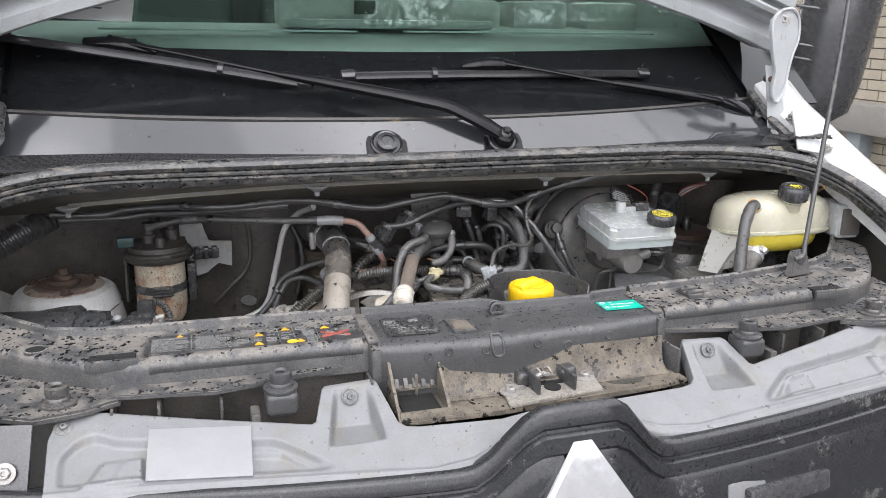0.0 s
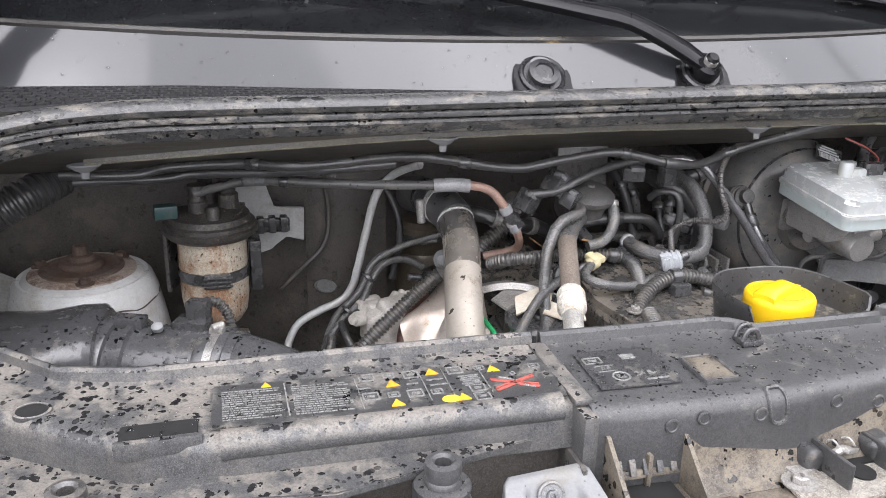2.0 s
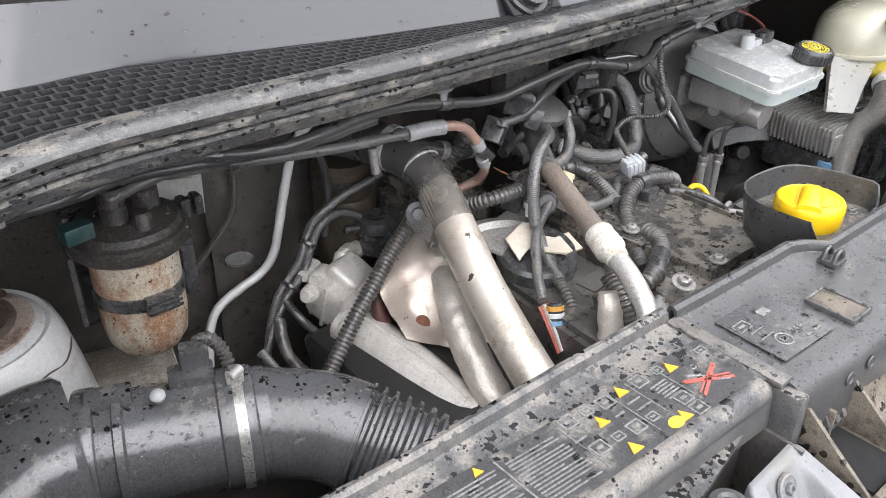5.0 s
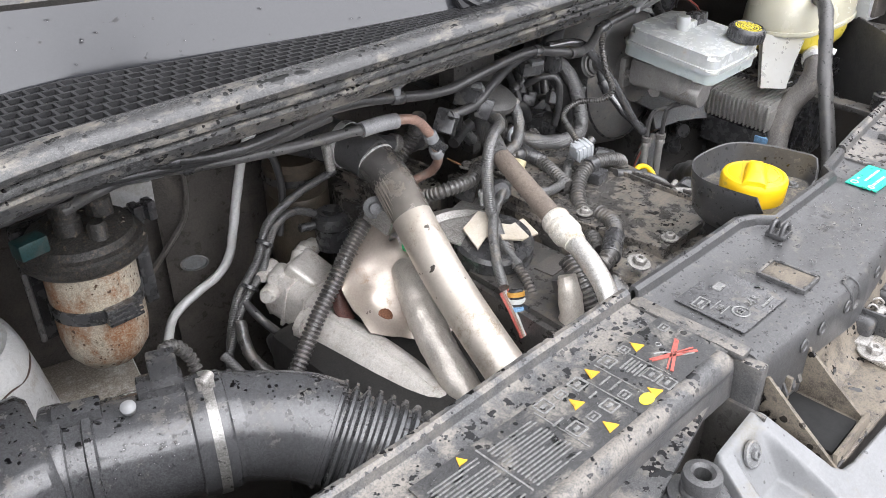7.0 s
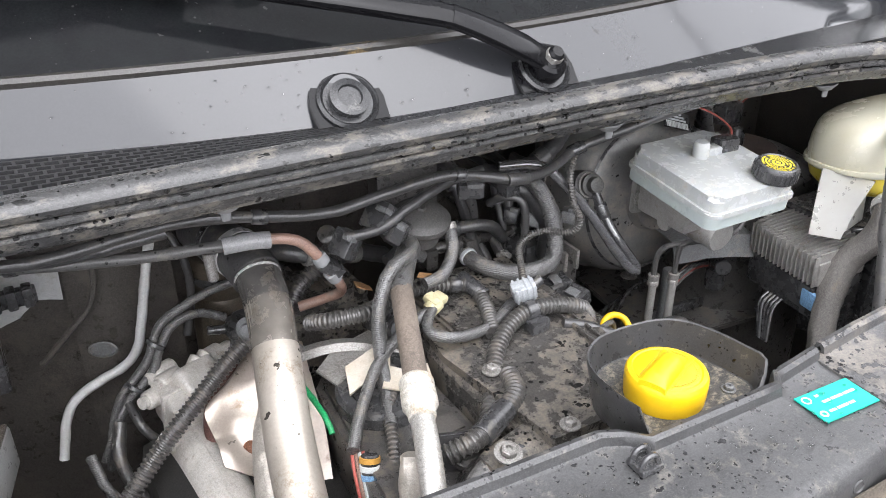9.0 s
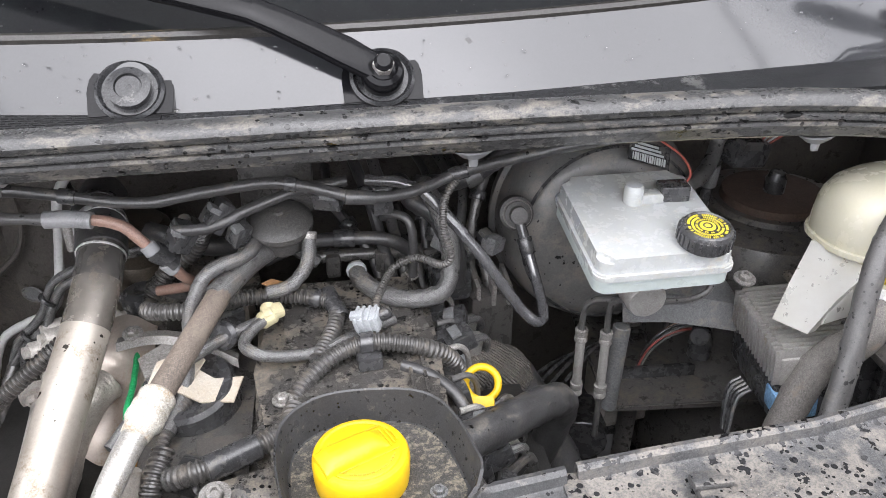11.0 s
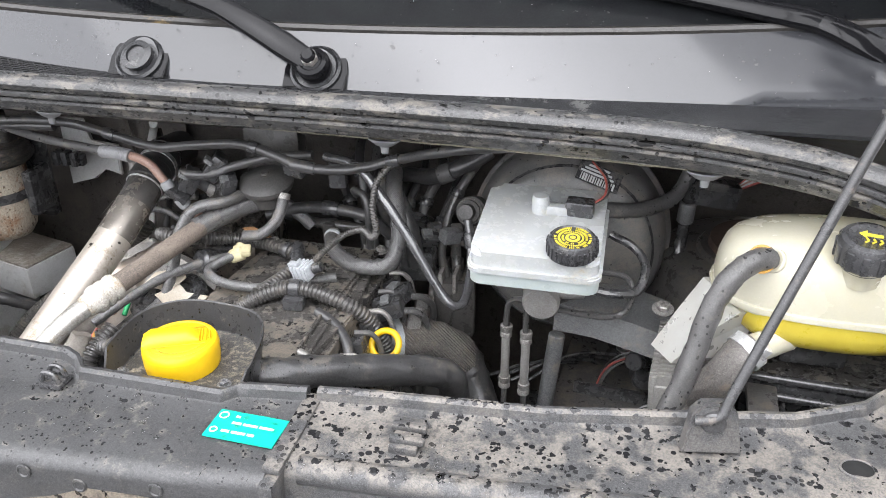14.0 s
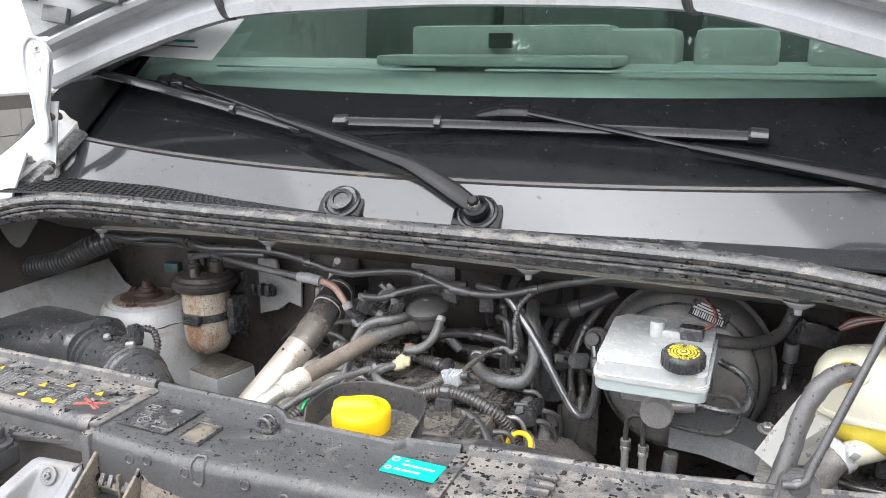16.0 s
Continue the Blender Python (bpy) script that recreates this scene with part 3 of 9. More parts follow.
for k in range(6):
    box((0.10, 0.0016, 0.004), (0.76, 0.40 + 0.009 * k, 1.262), rot=(0, -4, -18), bevel=0, bm=bm)
for k in range(8):
    box((0.0016, 0.055, 0.004), (0.72 + 0.012 * k, 0.425 - 0.003 * k, 1.262), bevel=0, bm=bm)
tagged(part("side_grille", bm, M_BLACKD, cowl), kind="stuff")

# bonnet seal
path = [(-0.83, 0.17, 1.09), (-0.825, 0.25, 1.14), (-0.795, 0.33, 1.19), (-0.745, 0.38, 1.216), (-0.68, 0.402, 1.230), (-0.6, 0.408, 1.237), (-0.5, 0.402, 1.240), (-0.3, 0.398, 1.240), (0, 0.400, 1.240),
        (0.25, 0.400, 1.240), (0.46, 0.395, 1.239), (0.58, 0.385, 1.234), (0.68, 0.368, 1.222), (0.745, 0.335, 1.205), (0.79, 0.27, 1.17), (0.81, 0.19, 1.125)]
line = [q + Vector((0, -0.012, 0.008)) for q in spline(path, 8)]
bonnet_seal = thing("bonnet_seal", "weathered black rubber bonnet seal with dust", "rubber seal")
for nm, prof in (("bulb", [(0.012, -0.002), (0.016, 0.004), (0.013, 0.0095), (0.004, 0.0122), (-0.006, 0.0113), (-0.0125, 0.0072), (-0.0145, 0.002), (-0.0128, -0.0035), (-0.0108, -0.005), (0.0, -0.005)]),
                 ("middle_lip", [(0.008, -0.0052), (-0.0092, -0.0056), (-0.0128, -0.007), (-0.0132, -0.0095), (-0.0125, -0.0125), (-0.0102, -0.0136), (0.006, -0.0138)]),
                 ("lower_lip", [(0.008, -0.0142), (-0.0085, -0.0146), (-0.0105, -0.0158), (-0.0108, -0.019), (-0.0085, -0.022), (-0.006, -0.029), (-0.003, -0.032), (0.004, -0.032), (0.007, -0.022)])):
    rows = []
    for k, q in enumerate(line):
        d = (line[min(k + 1, len(line) - 1)] - line[max(k - 1, 0)]).normalized()
        out = Vector((d.y, -d.x, 0)).normalized()
        wob = 0.0008 * noise.noise(q * 35)
        rows.append([q - out * (a + wob) + Vector((0, 0, b)) for a, b in prof])
    part(nm, loft(rows, close=True), M_SEAL, bonnet_seal)

# bulkhead flange under the seal, with clips
flange = solo("bulkhead_flange", loft([[Vector((x, 0.405 + 0.018 * k, 1.218 - 0.006 * k)) for x in xc] for k in range(3)] + [[Vector((x, 0.56, 1.15)) for x in xc], [Vector((x, 0.76, 1.15)) for x in xc]], 0.003), M_FLANGE, "black steel flange under the rubber seal", "panel", kind="structure")
lip = spline([Vector(q) for q in ((-0.647, 0.502, 1.168), (-0.44, 0.462, 1.186), (-0.234, 0.439, 1.197), (-0.02, 0.434, 1.199), (0.20, 0.434, 1.197), (0.38, 0.430, 1.196), (0.55, 0.426, 1.193))], 8)
part("flange_lip", loft([[q + Vector((0, dy, dz + 0.0008 * noise.noise(q * 40))) for q in lip] for dy, dz in ((0.004, 0.016), (0.001, 0.006), (0, 0))], 0.0015), M_FLANGE, flange)
part("lip_edge", tube([q + Vector((0, -0.001, 0.0008 * noise.noise(q * 40))) for q in lip], 0.0011, n=6, sub=1), mat("pale_dirty_edge", (0.26, 0.24, 0.18), (0.07, 0.065, 0.05), scale=22, rough=0.5), flange, "worn pale edge of the flange")
for at in ((-0.647, 0.50, 1.160), (-0.234, 0.435, 1.190), (0.20, 0.430, 1.190), (0.55, 0.42, 1.186)):
    bm = lathe([(0, 0.004), (0.010, 0.006), (0.022, 0.013), (0.0225, 0.0105), (0.012, 0.0015), (0.006, -0.001), (0.005, -0.012), (0, -0.013)], pose(*at) @ Matrix.Diagonal((0.85, 0.45, 0.7, 1)), 20)
    solo("seal_clip", bm, M_PAPER, "white plastic clip under the bonnet seal", "clip", "seal clips")

# dashboard behind the glass
dash = thing("dashboard", "grey moulded van dashboard behind the glass", "dashboard")
xd = [-0.9 + 1.8 * k / 20 for k in range(21)]
part("top_pad", loft([[Vector((x, y + 0.12 * x * x, z)) for x in xd] for y, z in ((0.53, 1.30), (0.64, 1.395), (0.69, 1.425), (0.80, 1.446), (0.95, 1.462), (1.05, 1.468), (1.12, 1.44), (1.14, 1.1))], 0.01), M_DASHL, dash)
for x0, x1 in ((-0.60, -0.09), (0.012, 0.64)):
    bm = bmesh.new()
    a, b = Vector((x0, 0.78 + 0.12 * x0 * x0, 1.456)), Vector((x1, 0.78 + 0.12 * x1 * x1, 1.455))
    mm = Matrix.Translation((a + b) / 2) @ (b - a).to_track_quat("X", "Z").to_matrix().to_4x4()
    part("defrost_strip", box(((b - a).length, 0.02, 0.004), (0, 0, 0), bevel=0.003, m=mm), M_STRIP, dash)
part("tray", box((0.46, 0.16, 0.02), (0.0, 0.90, 1.47), bevel=0.008), M_DASHL, dash)
part("storage_bin", box((0.42, 0.10, 0.075), (-0.02, 1.04, 1.50), bevel=0.012), M_DASHL, dash)
part("bin_latch", box((0.05, 0.012, 0.03), (-0.03, 0.986, 1.507), bevel=0.003), M_DASH, dash)
for x in (0.24, 0.42, 0.62):
    part("vent_pod", box((0.15, 0.14, 0.08), (x, 1.06, 1.49), bevel=0.02), M_DASHL, dash)
for x in (-0.5, 0.0, 0.5):
    st = part("seat", box((0.42, 0.14, 0.7), (x, 1.75, 1.5), rot=(-8, 0, 0), bevel=0.05, seg=3), M_DASH, van, "dark fabric seat")
    part("headrest", box((0.24, 0.1, 0.18), (x, 1.78, 1.96), bevel=0.04, seg=3), M_DASH, st)
pp = Vector((-0.535, 0.715, 1.478))
mm = Matrix.Translation(pp) @ Matrix.Rotation(radians(38), 4, "X") @ Matrix.Rotation(radians(-4), 4, "Z") @ Matrix.Translation((-0.15, 0.055, 0))
paper = thing("windshield_card", "white paper card lying on the windshield", "card")
part("sheet", box((0.31, 0.13, 0.002), (0, 0, 0), bevel=0, m=mm), M_CARD, paper)
part("print", box((0.10, 0.006, 0.001), (0, 0, 0), bevel=0, m=mm @ pose(0.03, -0.015, 0.0018)), M_TEAL, paper, "green line of print")
part("print", box((0.2, 0.003, 0.001), (0, 0, 0), bevel=0, m=mm @ pose(0.0, -0.032, 0.0018)), M_GREY, paper)


# ---------- wipers ----------
def bar(stations, up, bm=None):
    """A flat bar with rounded edges through (point, width, thickness) stations."""
    rows = []
    for k, (q, w, h) in enumerate(stations):
        d = (stations[min(k + 1, len(stations) - 1)][0] - stations[max(k - 1, 0)][0]).normalized()
        side = d.cross(up).normalized()
        top = side.cross(d)
        rows.append([q + side * (w / 2 * a) + top * (h * b) for a, b in ((-1, 0), (-1, 0.55), (-0.9, 0.82), (-0.62, 0.96), (0, 1.0), (0.62, 0.96), (0.9, 0.82), (1, 0.55), (1, 0))])
    return loft(rows, close=True, bm=bm)


def wiper(pivot, joint, knob, blade_a, blade_b, split, label):
    w = thing("wiper", label, "wiper", "windshield wipers")
    P, J, K, A, B = map(Vector, (pivot, joint, knob, blade_a, blade_b))
    e = (B - A).normalized()
    part("pivot_cap", lathe([(0, -0.014), (0.0195, -0.014), (0.0195, -0.003), (0.0175, 0.003), (0.0135, 0.0055), (0.0115, 0.004), (0.0085, 0.006), (0.0085, 0.015), (0.006, 0.018), (0, 0.018)], aim(P, P + WAY), 28), M_ARM, w)
    part("nut", lathe([(0, 0.006), (0.0098, 0.006), (0.0098, 0.013), (0.0075, 0.0148), (0, 0.0148)], aim(P, P + WAY), 6), M_TIN, w)
    lift = (0.000, 0.005, 0.007, 0.007, 0.005)
    part("arm_base", bar([(P.lerp(J, f) + WAY * (v - 0.006), wd, 0.010) for f, v, wd in zip((0.06, 0.3, 0.55, 0.8, 1.0), lift, (0.026, 0.029, 0.027, 0.025, 0.024))], WAY), M_ARM, w)
    part("joint_pin", rod(J - (J - P).normalized().cross(WAY) * 0.0118, J + (J - P).normalized().cross(WAY) * 0.0118, 0.0048), M_ARM, w)
    M = J.lerp(K, split)
    part("arm", bar([(J.lerp(M, f) + WAY * v, wd, th) for f, v, wd, th in ((-0.02, -0.002, 0.023, 0.009), (0.05, 0.0, 0.0245, 0.011), (0.3, 0.001, 0.022, 0.011), (0.7, 0.001, 0.018, 0.010), (0.96, 0.001, 0.013, 0.008), (1.0, 0.001, 0.011, 0.006))], WAY), M_ARM, w)
    part("arm_strip", bar([(M.lerp(K, f) + WAY * v, 0.0085, 0.0035) for f, v in ((-0.04, 0.003), (0.2, 0.0045), (0.6, 0.008), (0.9, 0.010), (1.02, 0.011))], WAY), M_ARM, w, "thin flat end of the arm")
    h = part("blade_holder", bar([(K + e * u + WAY * v, wd, th) for u, v, wd, th in ((-0.062, -0.003, 0.010, 0.004), (-0.05, -0.004, 0.018, 0.010), (-0.02, -0.004, 0.0235, 0.0175), (0.012, -0.004, 0.0235, 0.0185), (0.04, -0.004, 0.02, 0.012), (0.066, -0.003, 0.012, 0.005))], WAY), M_ARM, w, "black blade holder")
    for u in (-0.022, 0.02):
        part("holder_rib", bar([(K + e * (u - 0.003) + WAY * 0.004, 0.0255, 0.010), (K + e * (u + 0.003) + WAY * 0.004, 0.0255, 0.010)], WAY), M_ARM, h)
    side = WAY.cross(e).normalized()
    prof = ((-0.009, -0.004), (-0.0092, -0.0005), (-0.0055, 0.0022), (-0.0015, 0.0070), (0.0015, 0.0070), (0.0055, 0.0022), (0.0092, -0.0005), (0.009, -0.004))
    rows = [[A.lerp(B, k / 24) + WAY * (0.004 * math.sin(math.pi * k / 24)) + side * a + WAY * b for a, b in prof] for k in range(25)]
    bl = part("blade", loft(rows, close=True), M_BLADE, w, "wet black flat wiper blade")
    part("blade_edge", tube([A.lerp(B, k / 10) - WAY * 0.007 for k in range(11)], 0.0028, n=6, sub=2), M_RUBBER, bl)
    for q, r in ((A, 1), (B, -1)):
        x = e * r
        part("end_cap", bar([(q - x * 0.006 - WAY * 0.005, 0.012, 0.006), (q - x * 0.003 - WAY * 0.005, 0.0195, 0.012), (q + x * 0.02 - WAY * 0.005, 0.0205, 0.0145), (q + x * 0.023 - WAY * 0.005, 0.018, 0.012)], WAY), M_BLADE, bl)
    f = 0.27
    part("blade_clip", bar([(A.lerp(B, f) - e * 0.005 - WAY * 0.002, 0.021, 0.0145), (A.lerp(B, f) + e * 0.005 - WAY * 0.002, 0.021, 0.0145)], WAY), M_BLADE, bl)
    return w


wiper((0.117, 0.437, 1.279), (0.006, 0.452, 1.332), (-0.548, 0.634, 1.430), (-0.225, 0.537, 1.368), (-0.80, 0.665, 1.452), 0.52, "wet black wiper arm lying across the windshield base")
wiper((0.738, 0.532, 1.290), (0.655, 0.548, 1.324), (0.133, 0.566, 1.398), (-0.165, 0.545, 1.382), (0.491, 0.586, 1.380), 0.50, "wet black long wiper resting on the windshield")

# ---------- hood, hinges, fenders, pillars, mirror ----------
hood = thing("hood", "white-grey raised van hood seen from below", "hood")
edge = [(0.0, 0.60, 1.566), (0.2, 0.60, 1.562), (0.36, 0.60, 1.554), (0.46, 0.60, 1.536), (0.58, 0.60, 1.503), (0.70, 0.60, 1.466), (0.82, 0.585, 1.42)]
edge = mirror(edge[:0:-1]) + edge
el = spline(edge, 5)
UPF = Vector((0, -0.26, 0.966))
part("inner_panel", loft([[q + UPF * s + Vector((0, 0.03, 0.02)) * (1 if 0.02 < s < 0.1 else 0) for q in el] for s in (0, 0.015, 0.03, 0.09, 0.11, 0.5, 1.0)], 0.012), M_WHITESHADE, hood)
# unseen rear lip drawn out backwards so the glass border mirrors it dark
part("outer_skin", loft([[q + Vector((0, 0.012 + dy * (1 + 1.2 * q.x * q.x), dz)) for q in el] for dy, dz in ((0, 0.004), (0.05, 0.012), (0.10, 0.035), (0.125, 0.075), (0.10, 0.3), (-0.04, 0.8), (-0.12, 1.1))], 0.003), M_WHITE, hood)
part("rear_lip", tube([q + Vector((0, 0.004, 0.002)) for q in el], 0.008, n=8, sub=1, smooth=False), M_WHITESHADE, hood)
part("inner_rib", tube([q + UPF * 0.075 + Vector((0, -0.012, -0.006)) for q in el], 0.02, n=8, sub=1, smooth=False, squash=0.5), M_WHITESHADE, hood)
for x in (-0.52, -0.30, -0.1, 0.1, 0.30, 0.52):
    q = min(el, key=lambda v: abs(v.x - x))
    # flat dark box on the uncut panel, shade of an opening as colour
    part("panel_hole_shade", box((0.13, 0.05, 0.006), (0, 0, 0), bevel=0.002, m=Matrix.Translation(q + UPF * 0.16 + Vector((0, -0.004, -0.003))) @ Matrix.Rotation(radians(-75), 4, "X")), M_WALLSHADE, hood, "dark patch painted as the shade of a panel opening")
for x, z, wd, hg in ((-0.80, 1.60, 0.07, 0.035), (-0.745, 1.555, 0.06, 0.03), (-0.64, 1.592, 0.11, 0.03), (0.64, 1.592, 0.11, 0.03), (0.80, 1.60, 0.07, 0.035)):
    part("rubber_pad", box((wd, 0.012, hg), (x, 0.570 - 0.26 * (z - min(el, key=lambda v: abs(v.x - x)).z), z), rot=(-12, 8 if x < 0 else -8, 0), bevel=0.004), M_RUBBER, hood, "black rubber pad")
for x in (-0.41, 0.37):
    q = Vector((x, 0.587, 1.556))
    part("hook", tube([q + Vector((-0.012 * (1 if x < 0 else 0), -0.01, 0.06)), q + Vector((0, -0.008, 0.02)), q + Vector((0.006, 0.004, -0.004)), q + Vector((0.022, 0.012, -0.006))], 0.0075, n=8), M_RUBBER, hood, "black rubber hook")
for sx in (-1, 1):
    o = [(0.711, 1.490), (0.733, 1.509), (0.755, 1.514), (0.773, 1.513), (0.793, 1.495), (0.796, 1.456), (0.780, 1.421), (0.772, 1.395), (0.767, 1.371), (0.760, 1.347), (0.742, 1.325), (0.728, 1.336), (0.727, 1.359), (0.733, 1.387), (0.726, 1.407), (0.720, 1.427), (0.710, 1.471)]
    o = [(sx * (x - 0.762), z - 1.458) for x, z in reversed(o)]
    mm = Matrix.Translation((sx * 0.762, 0.50, 1.458)) @ Euler((radians(87), 0, radians(sx * 14))).to_matrix().to_4x4()
    h = part("hinge", prism(o if sx > 0 else o[::-1], -0.003, 0.004, mm, 0.0015), M_WHITESHADE, hood, "painted steel hinge plate")
    part("plate_rim", tube([mm @ Vector((x, y, 0.005)) for x, y in o + o[:1]], 0.0035, n=6, sub=2), M_WHITESHADE, h)
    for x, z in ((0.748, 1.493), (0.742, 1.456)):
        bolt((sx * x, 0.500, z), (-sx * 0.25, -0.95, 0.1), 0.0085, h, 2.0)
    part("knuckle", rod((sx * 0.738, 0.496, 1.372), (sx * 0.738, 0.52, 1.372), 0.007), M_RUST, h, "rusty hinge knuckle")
    part("lower_arm", loft([[Vector((sx * (x - w), y, z)), Vector((sx * x, y - 0.007, z)), Vector((sx * (x + w), y, z))] for x, y, z, w in ((0.735, 0.505, 1.40, 0.012), (0.742, 0.503, 1.365, 0.013), (0.755, 0.50, 1.32, 0.02), (0.765, 0.495, 1.262, 0.024))], 0.004), M_WHITESHADE, h)
    part("foot", box((0.06, 0.03, 0.03), (sx * 0.772, 0.487, 1.252), bevel=0.004), M_WHITESHADE, h)
    # dark chip on the foot, painted shade of its slot
    part("foot_slot_shade", box((0.012, 0.004, 0.014), (sx * 0.785, 0.4715, 1.253), bevel=0.001), M_WALLSHADE, h)

for sx in (-1, 1):
    fd = thing("fender", "white painted fender with bolted inner flange", "fender", "fenders")
    top = [(0.95, -0.05, 0.99), (0.93, 0.12, 1.07), (0.89, 0.26, 1.16), (0.855, 0.38, 1.235), (0.825, 0.46, 1.295), (0.81, 0.52, 1.335), (0.81, 0.58, 1.375)]
    tp = [Vector((sx * x, y, z)) for x, y, z in top]
    tl = spline(tp, 5)
    rows = []
    for q in tl:
        rows.append([q + Vector((sx * a, 0, b)) for a, b in ((-0.055, -0.075), (-0.05, -0.02), (-0.03, -0.012), (-0.018, 0.0), (0.0, 0.004), (0.04, -0.012), (0.08, -0.07), (0.10, -0.30), (0.10, -0.75))])
    part("skin", loft(rows, 0.004), M_WHITE, fd)
    for k in (8, 16, 21):
        bolt(tl[k] + Vector((-sx * 0.038, 0, -0.012)), (-sx * 0.2, 0, 1), 0.009, fd, 1.6)
    part("rain_gutter", tube([q + Vector((-sx * 0.06, -0.005, -0.04)) for q in tl[3:]], 0.016, n=8, sub=1, squash=0.6), M_SEAL, fd, "dusty rubber gutter strip")
    part("flange_bracket", box((0.05, 0.11, 0.006), (sx * 0.775, 0.42, 1.27), rot=(40, sx * 10, sx * -18), bevel=0.002), M_WHITESHADE, fd)
    pil = thing("windshield_pillar", "white roof pillar with black corner trim", "pillar", "windshield pillars")
    part("pillar_skin", loft([[glass_pt(sx * x, z, 0.01) + Vector((0, dy, 0)) for x, dy in ((0.86, 0), (0.90, 0.0), (0.95, 0.04), (0.97, 0.12))] for z in (1.5, 1.6, 1.7, 1.9, 2.2)], 0.01), M_WHITE, pil)
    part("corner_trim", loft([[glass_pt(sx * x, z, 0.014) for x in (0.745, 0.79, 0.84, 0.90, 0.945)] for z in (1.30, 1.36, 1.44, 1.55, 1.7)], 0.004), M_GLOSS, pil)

mir = thing("door_mirror", "black plastic door mirror on the van side", "mirror")
prof = [(0, 0), (0.07, 0.0), (0.115, 0.03), (0.128, 0.10), (0.13, 0.24), (0.125, 0.36), (0.10, 0.42), (0, 0.43)]
part("housing", lathe(prof, Matrix.Translation((1.20, 0.90, 1.235)) @ Euler((radians(6), radians(5), 0)).to_matrix().to_4x4() @ Matrix.Diagonal((0.85, 0.65, 1, 1)), 28), M_BLACK, mir)
for z in (1.31, 1.345, 1.44):
    part("trim_line", lathe([(0.128, 0), (0.1325, 0.004), (0.128, 0.008)], Matrix.Translation((1.20, 0.90, z + 0.08)) @ Euler((radians(6), radians(5), 0)).to_matrix().to_4x4() @ Matrix.Diagonal((0.86, 0.66, 1, 1)), 28), M_GREY, mir)
part("arm", box((0.18, 0.08, 0.08), (1.04, 0.96, 1.30), bevel=0.03, seg=3), M_BLACK, mir)

rodt = thing("hood_prop_rod", "dark steel hood prop rod in its bracket", "prop rod")
D = Vector((0.631, 0.208, 1.272)) - Vector((0.565, 0.145, 1.109))
F0 = Vector((0.565, 0.145, 1.109))
part("rod", tube([F0 - D * 0.10 + Vector((-0.016, 0, 0)), F0 - D * 0.06, F0 + D * 0.1, F0 + D, F0 + D * 2.3, F0 + D * 3.6 + Vector((-0.012, 0, 0)), F0 + D * 4.8 + Vector((-0.03, 0, 0))], 0.0043, n=12), M_RODS, rodt)
part("bracket", prism([(-0.024, -0.03), (0.024, -0.03), (0.018, 0.006), (0.010, 0.014), (-0.010, 0.014), (-0.018, 0.006)], -0.006, 0.006, Matrix.Translation((0.557, 0.148, 1.092)) @ Euler((radians(80), 0, radians(10))).to_matrix().to_4x4(), 0.002), M_CARRIER, rodt)
part("bushing", rod((0.557, 0.138, 1.092), (0.557, 0.158, 1.092), 0.010), M_RUBBER, rodt)

# ---------- engine bay shell ----------
bay = thing("engine_bay_shell", "dark painted steel walls of the engine bay", "bay shell", kind="structure")
fx = [-0.9 + 1.8 * k / 36 for k in range(37)]


def wall_y(x, z):
    bulge = 0.02 * math.exp(-((x + 0.30) / 0.10) ** 2) * math.exp(-((z - 0.9) / 0.3) ** 2)
    return 0.80 - bulge + 0.02 * math.sin(7 * x)


part("firewall", loft([[Vector((x, wall_y(x, z), z)) for x in fx] for z in (0.40, 0.55, 0.7, 0.8, 0.9, 1.0, 1.1, 1.17)], 0.004), M_FIREWALL, bay)
part("bay_floor", box((1.9, 1.1, 0.02), (0, 0.3, 0.42), bevel=0), M_WALLSHADE, bay)
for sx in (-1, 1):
    part("side_wall", box((0.02, 0.95, 0.75), (sx * 0.91, 0.42, 0.78), bevel=0), M_WALLSHADE, bay)
part("front_wall", box((1.8, 0.02, 0.5), (0, 0.03, 0.66), bevel=0), M_WALLSHADE, bay)

# ---------- front crossmember ----------
STN = [(-0.83, 0.38, 0.27), (-0.76, 0.305, 0.19), (-0.70, 0.235, 0.14), (-0.64, 0.178, 0.10), (-0.58, 0.162, 0.062), (-0.50, 0.158, 0.047), (-0.36, 0.157, 0.044), (-0.225, 0.153, 0.040),
       (-0.217, 0.150, 0.022), (-0.12, 0.146, 0.012), (-0.035, 0.144, 0.010), (-0.018, 0.136, 0.010), (-0.002, 0.120, 0.012), (0.14, 0.118, 0.020), (0.152, 0.130, 0.022), (0.213, 0.138, 0.030),
       (0.222, 0.140, 0.048), (0.28, 0.146, 0.052), (0.42, 0.156, 0.058), (0.54, 0.178, 0.068), (0.63, 0.196, 0.085), (0.69, 0.225, 0.115), (0.76, 0.295, 0.185), (0.83, 0.37, 0.27)]


def cross_row(x, yr, yf, low):
    return [Vector((x, y, z)) for y, z in ((yr + 0.004, 0.93), (yr + 0.003, 1.066), (yr + 0.0015, 1.0715), (yr - 0.003, 1.0725), (yr - 0.007, 1.070), (yr - 0.009, 1.0625), (yr - 0.012, 1.061),
                                            (yr * 0.6 + yf * 0.4, 1.0605), (yf + 0.016, 1.060), (yf + 0.008, 1.0585), (yf + 0.002, 1.054), (yf, 1.047), (yf - 0.001, 1.030), (yf - 0.002, low))]


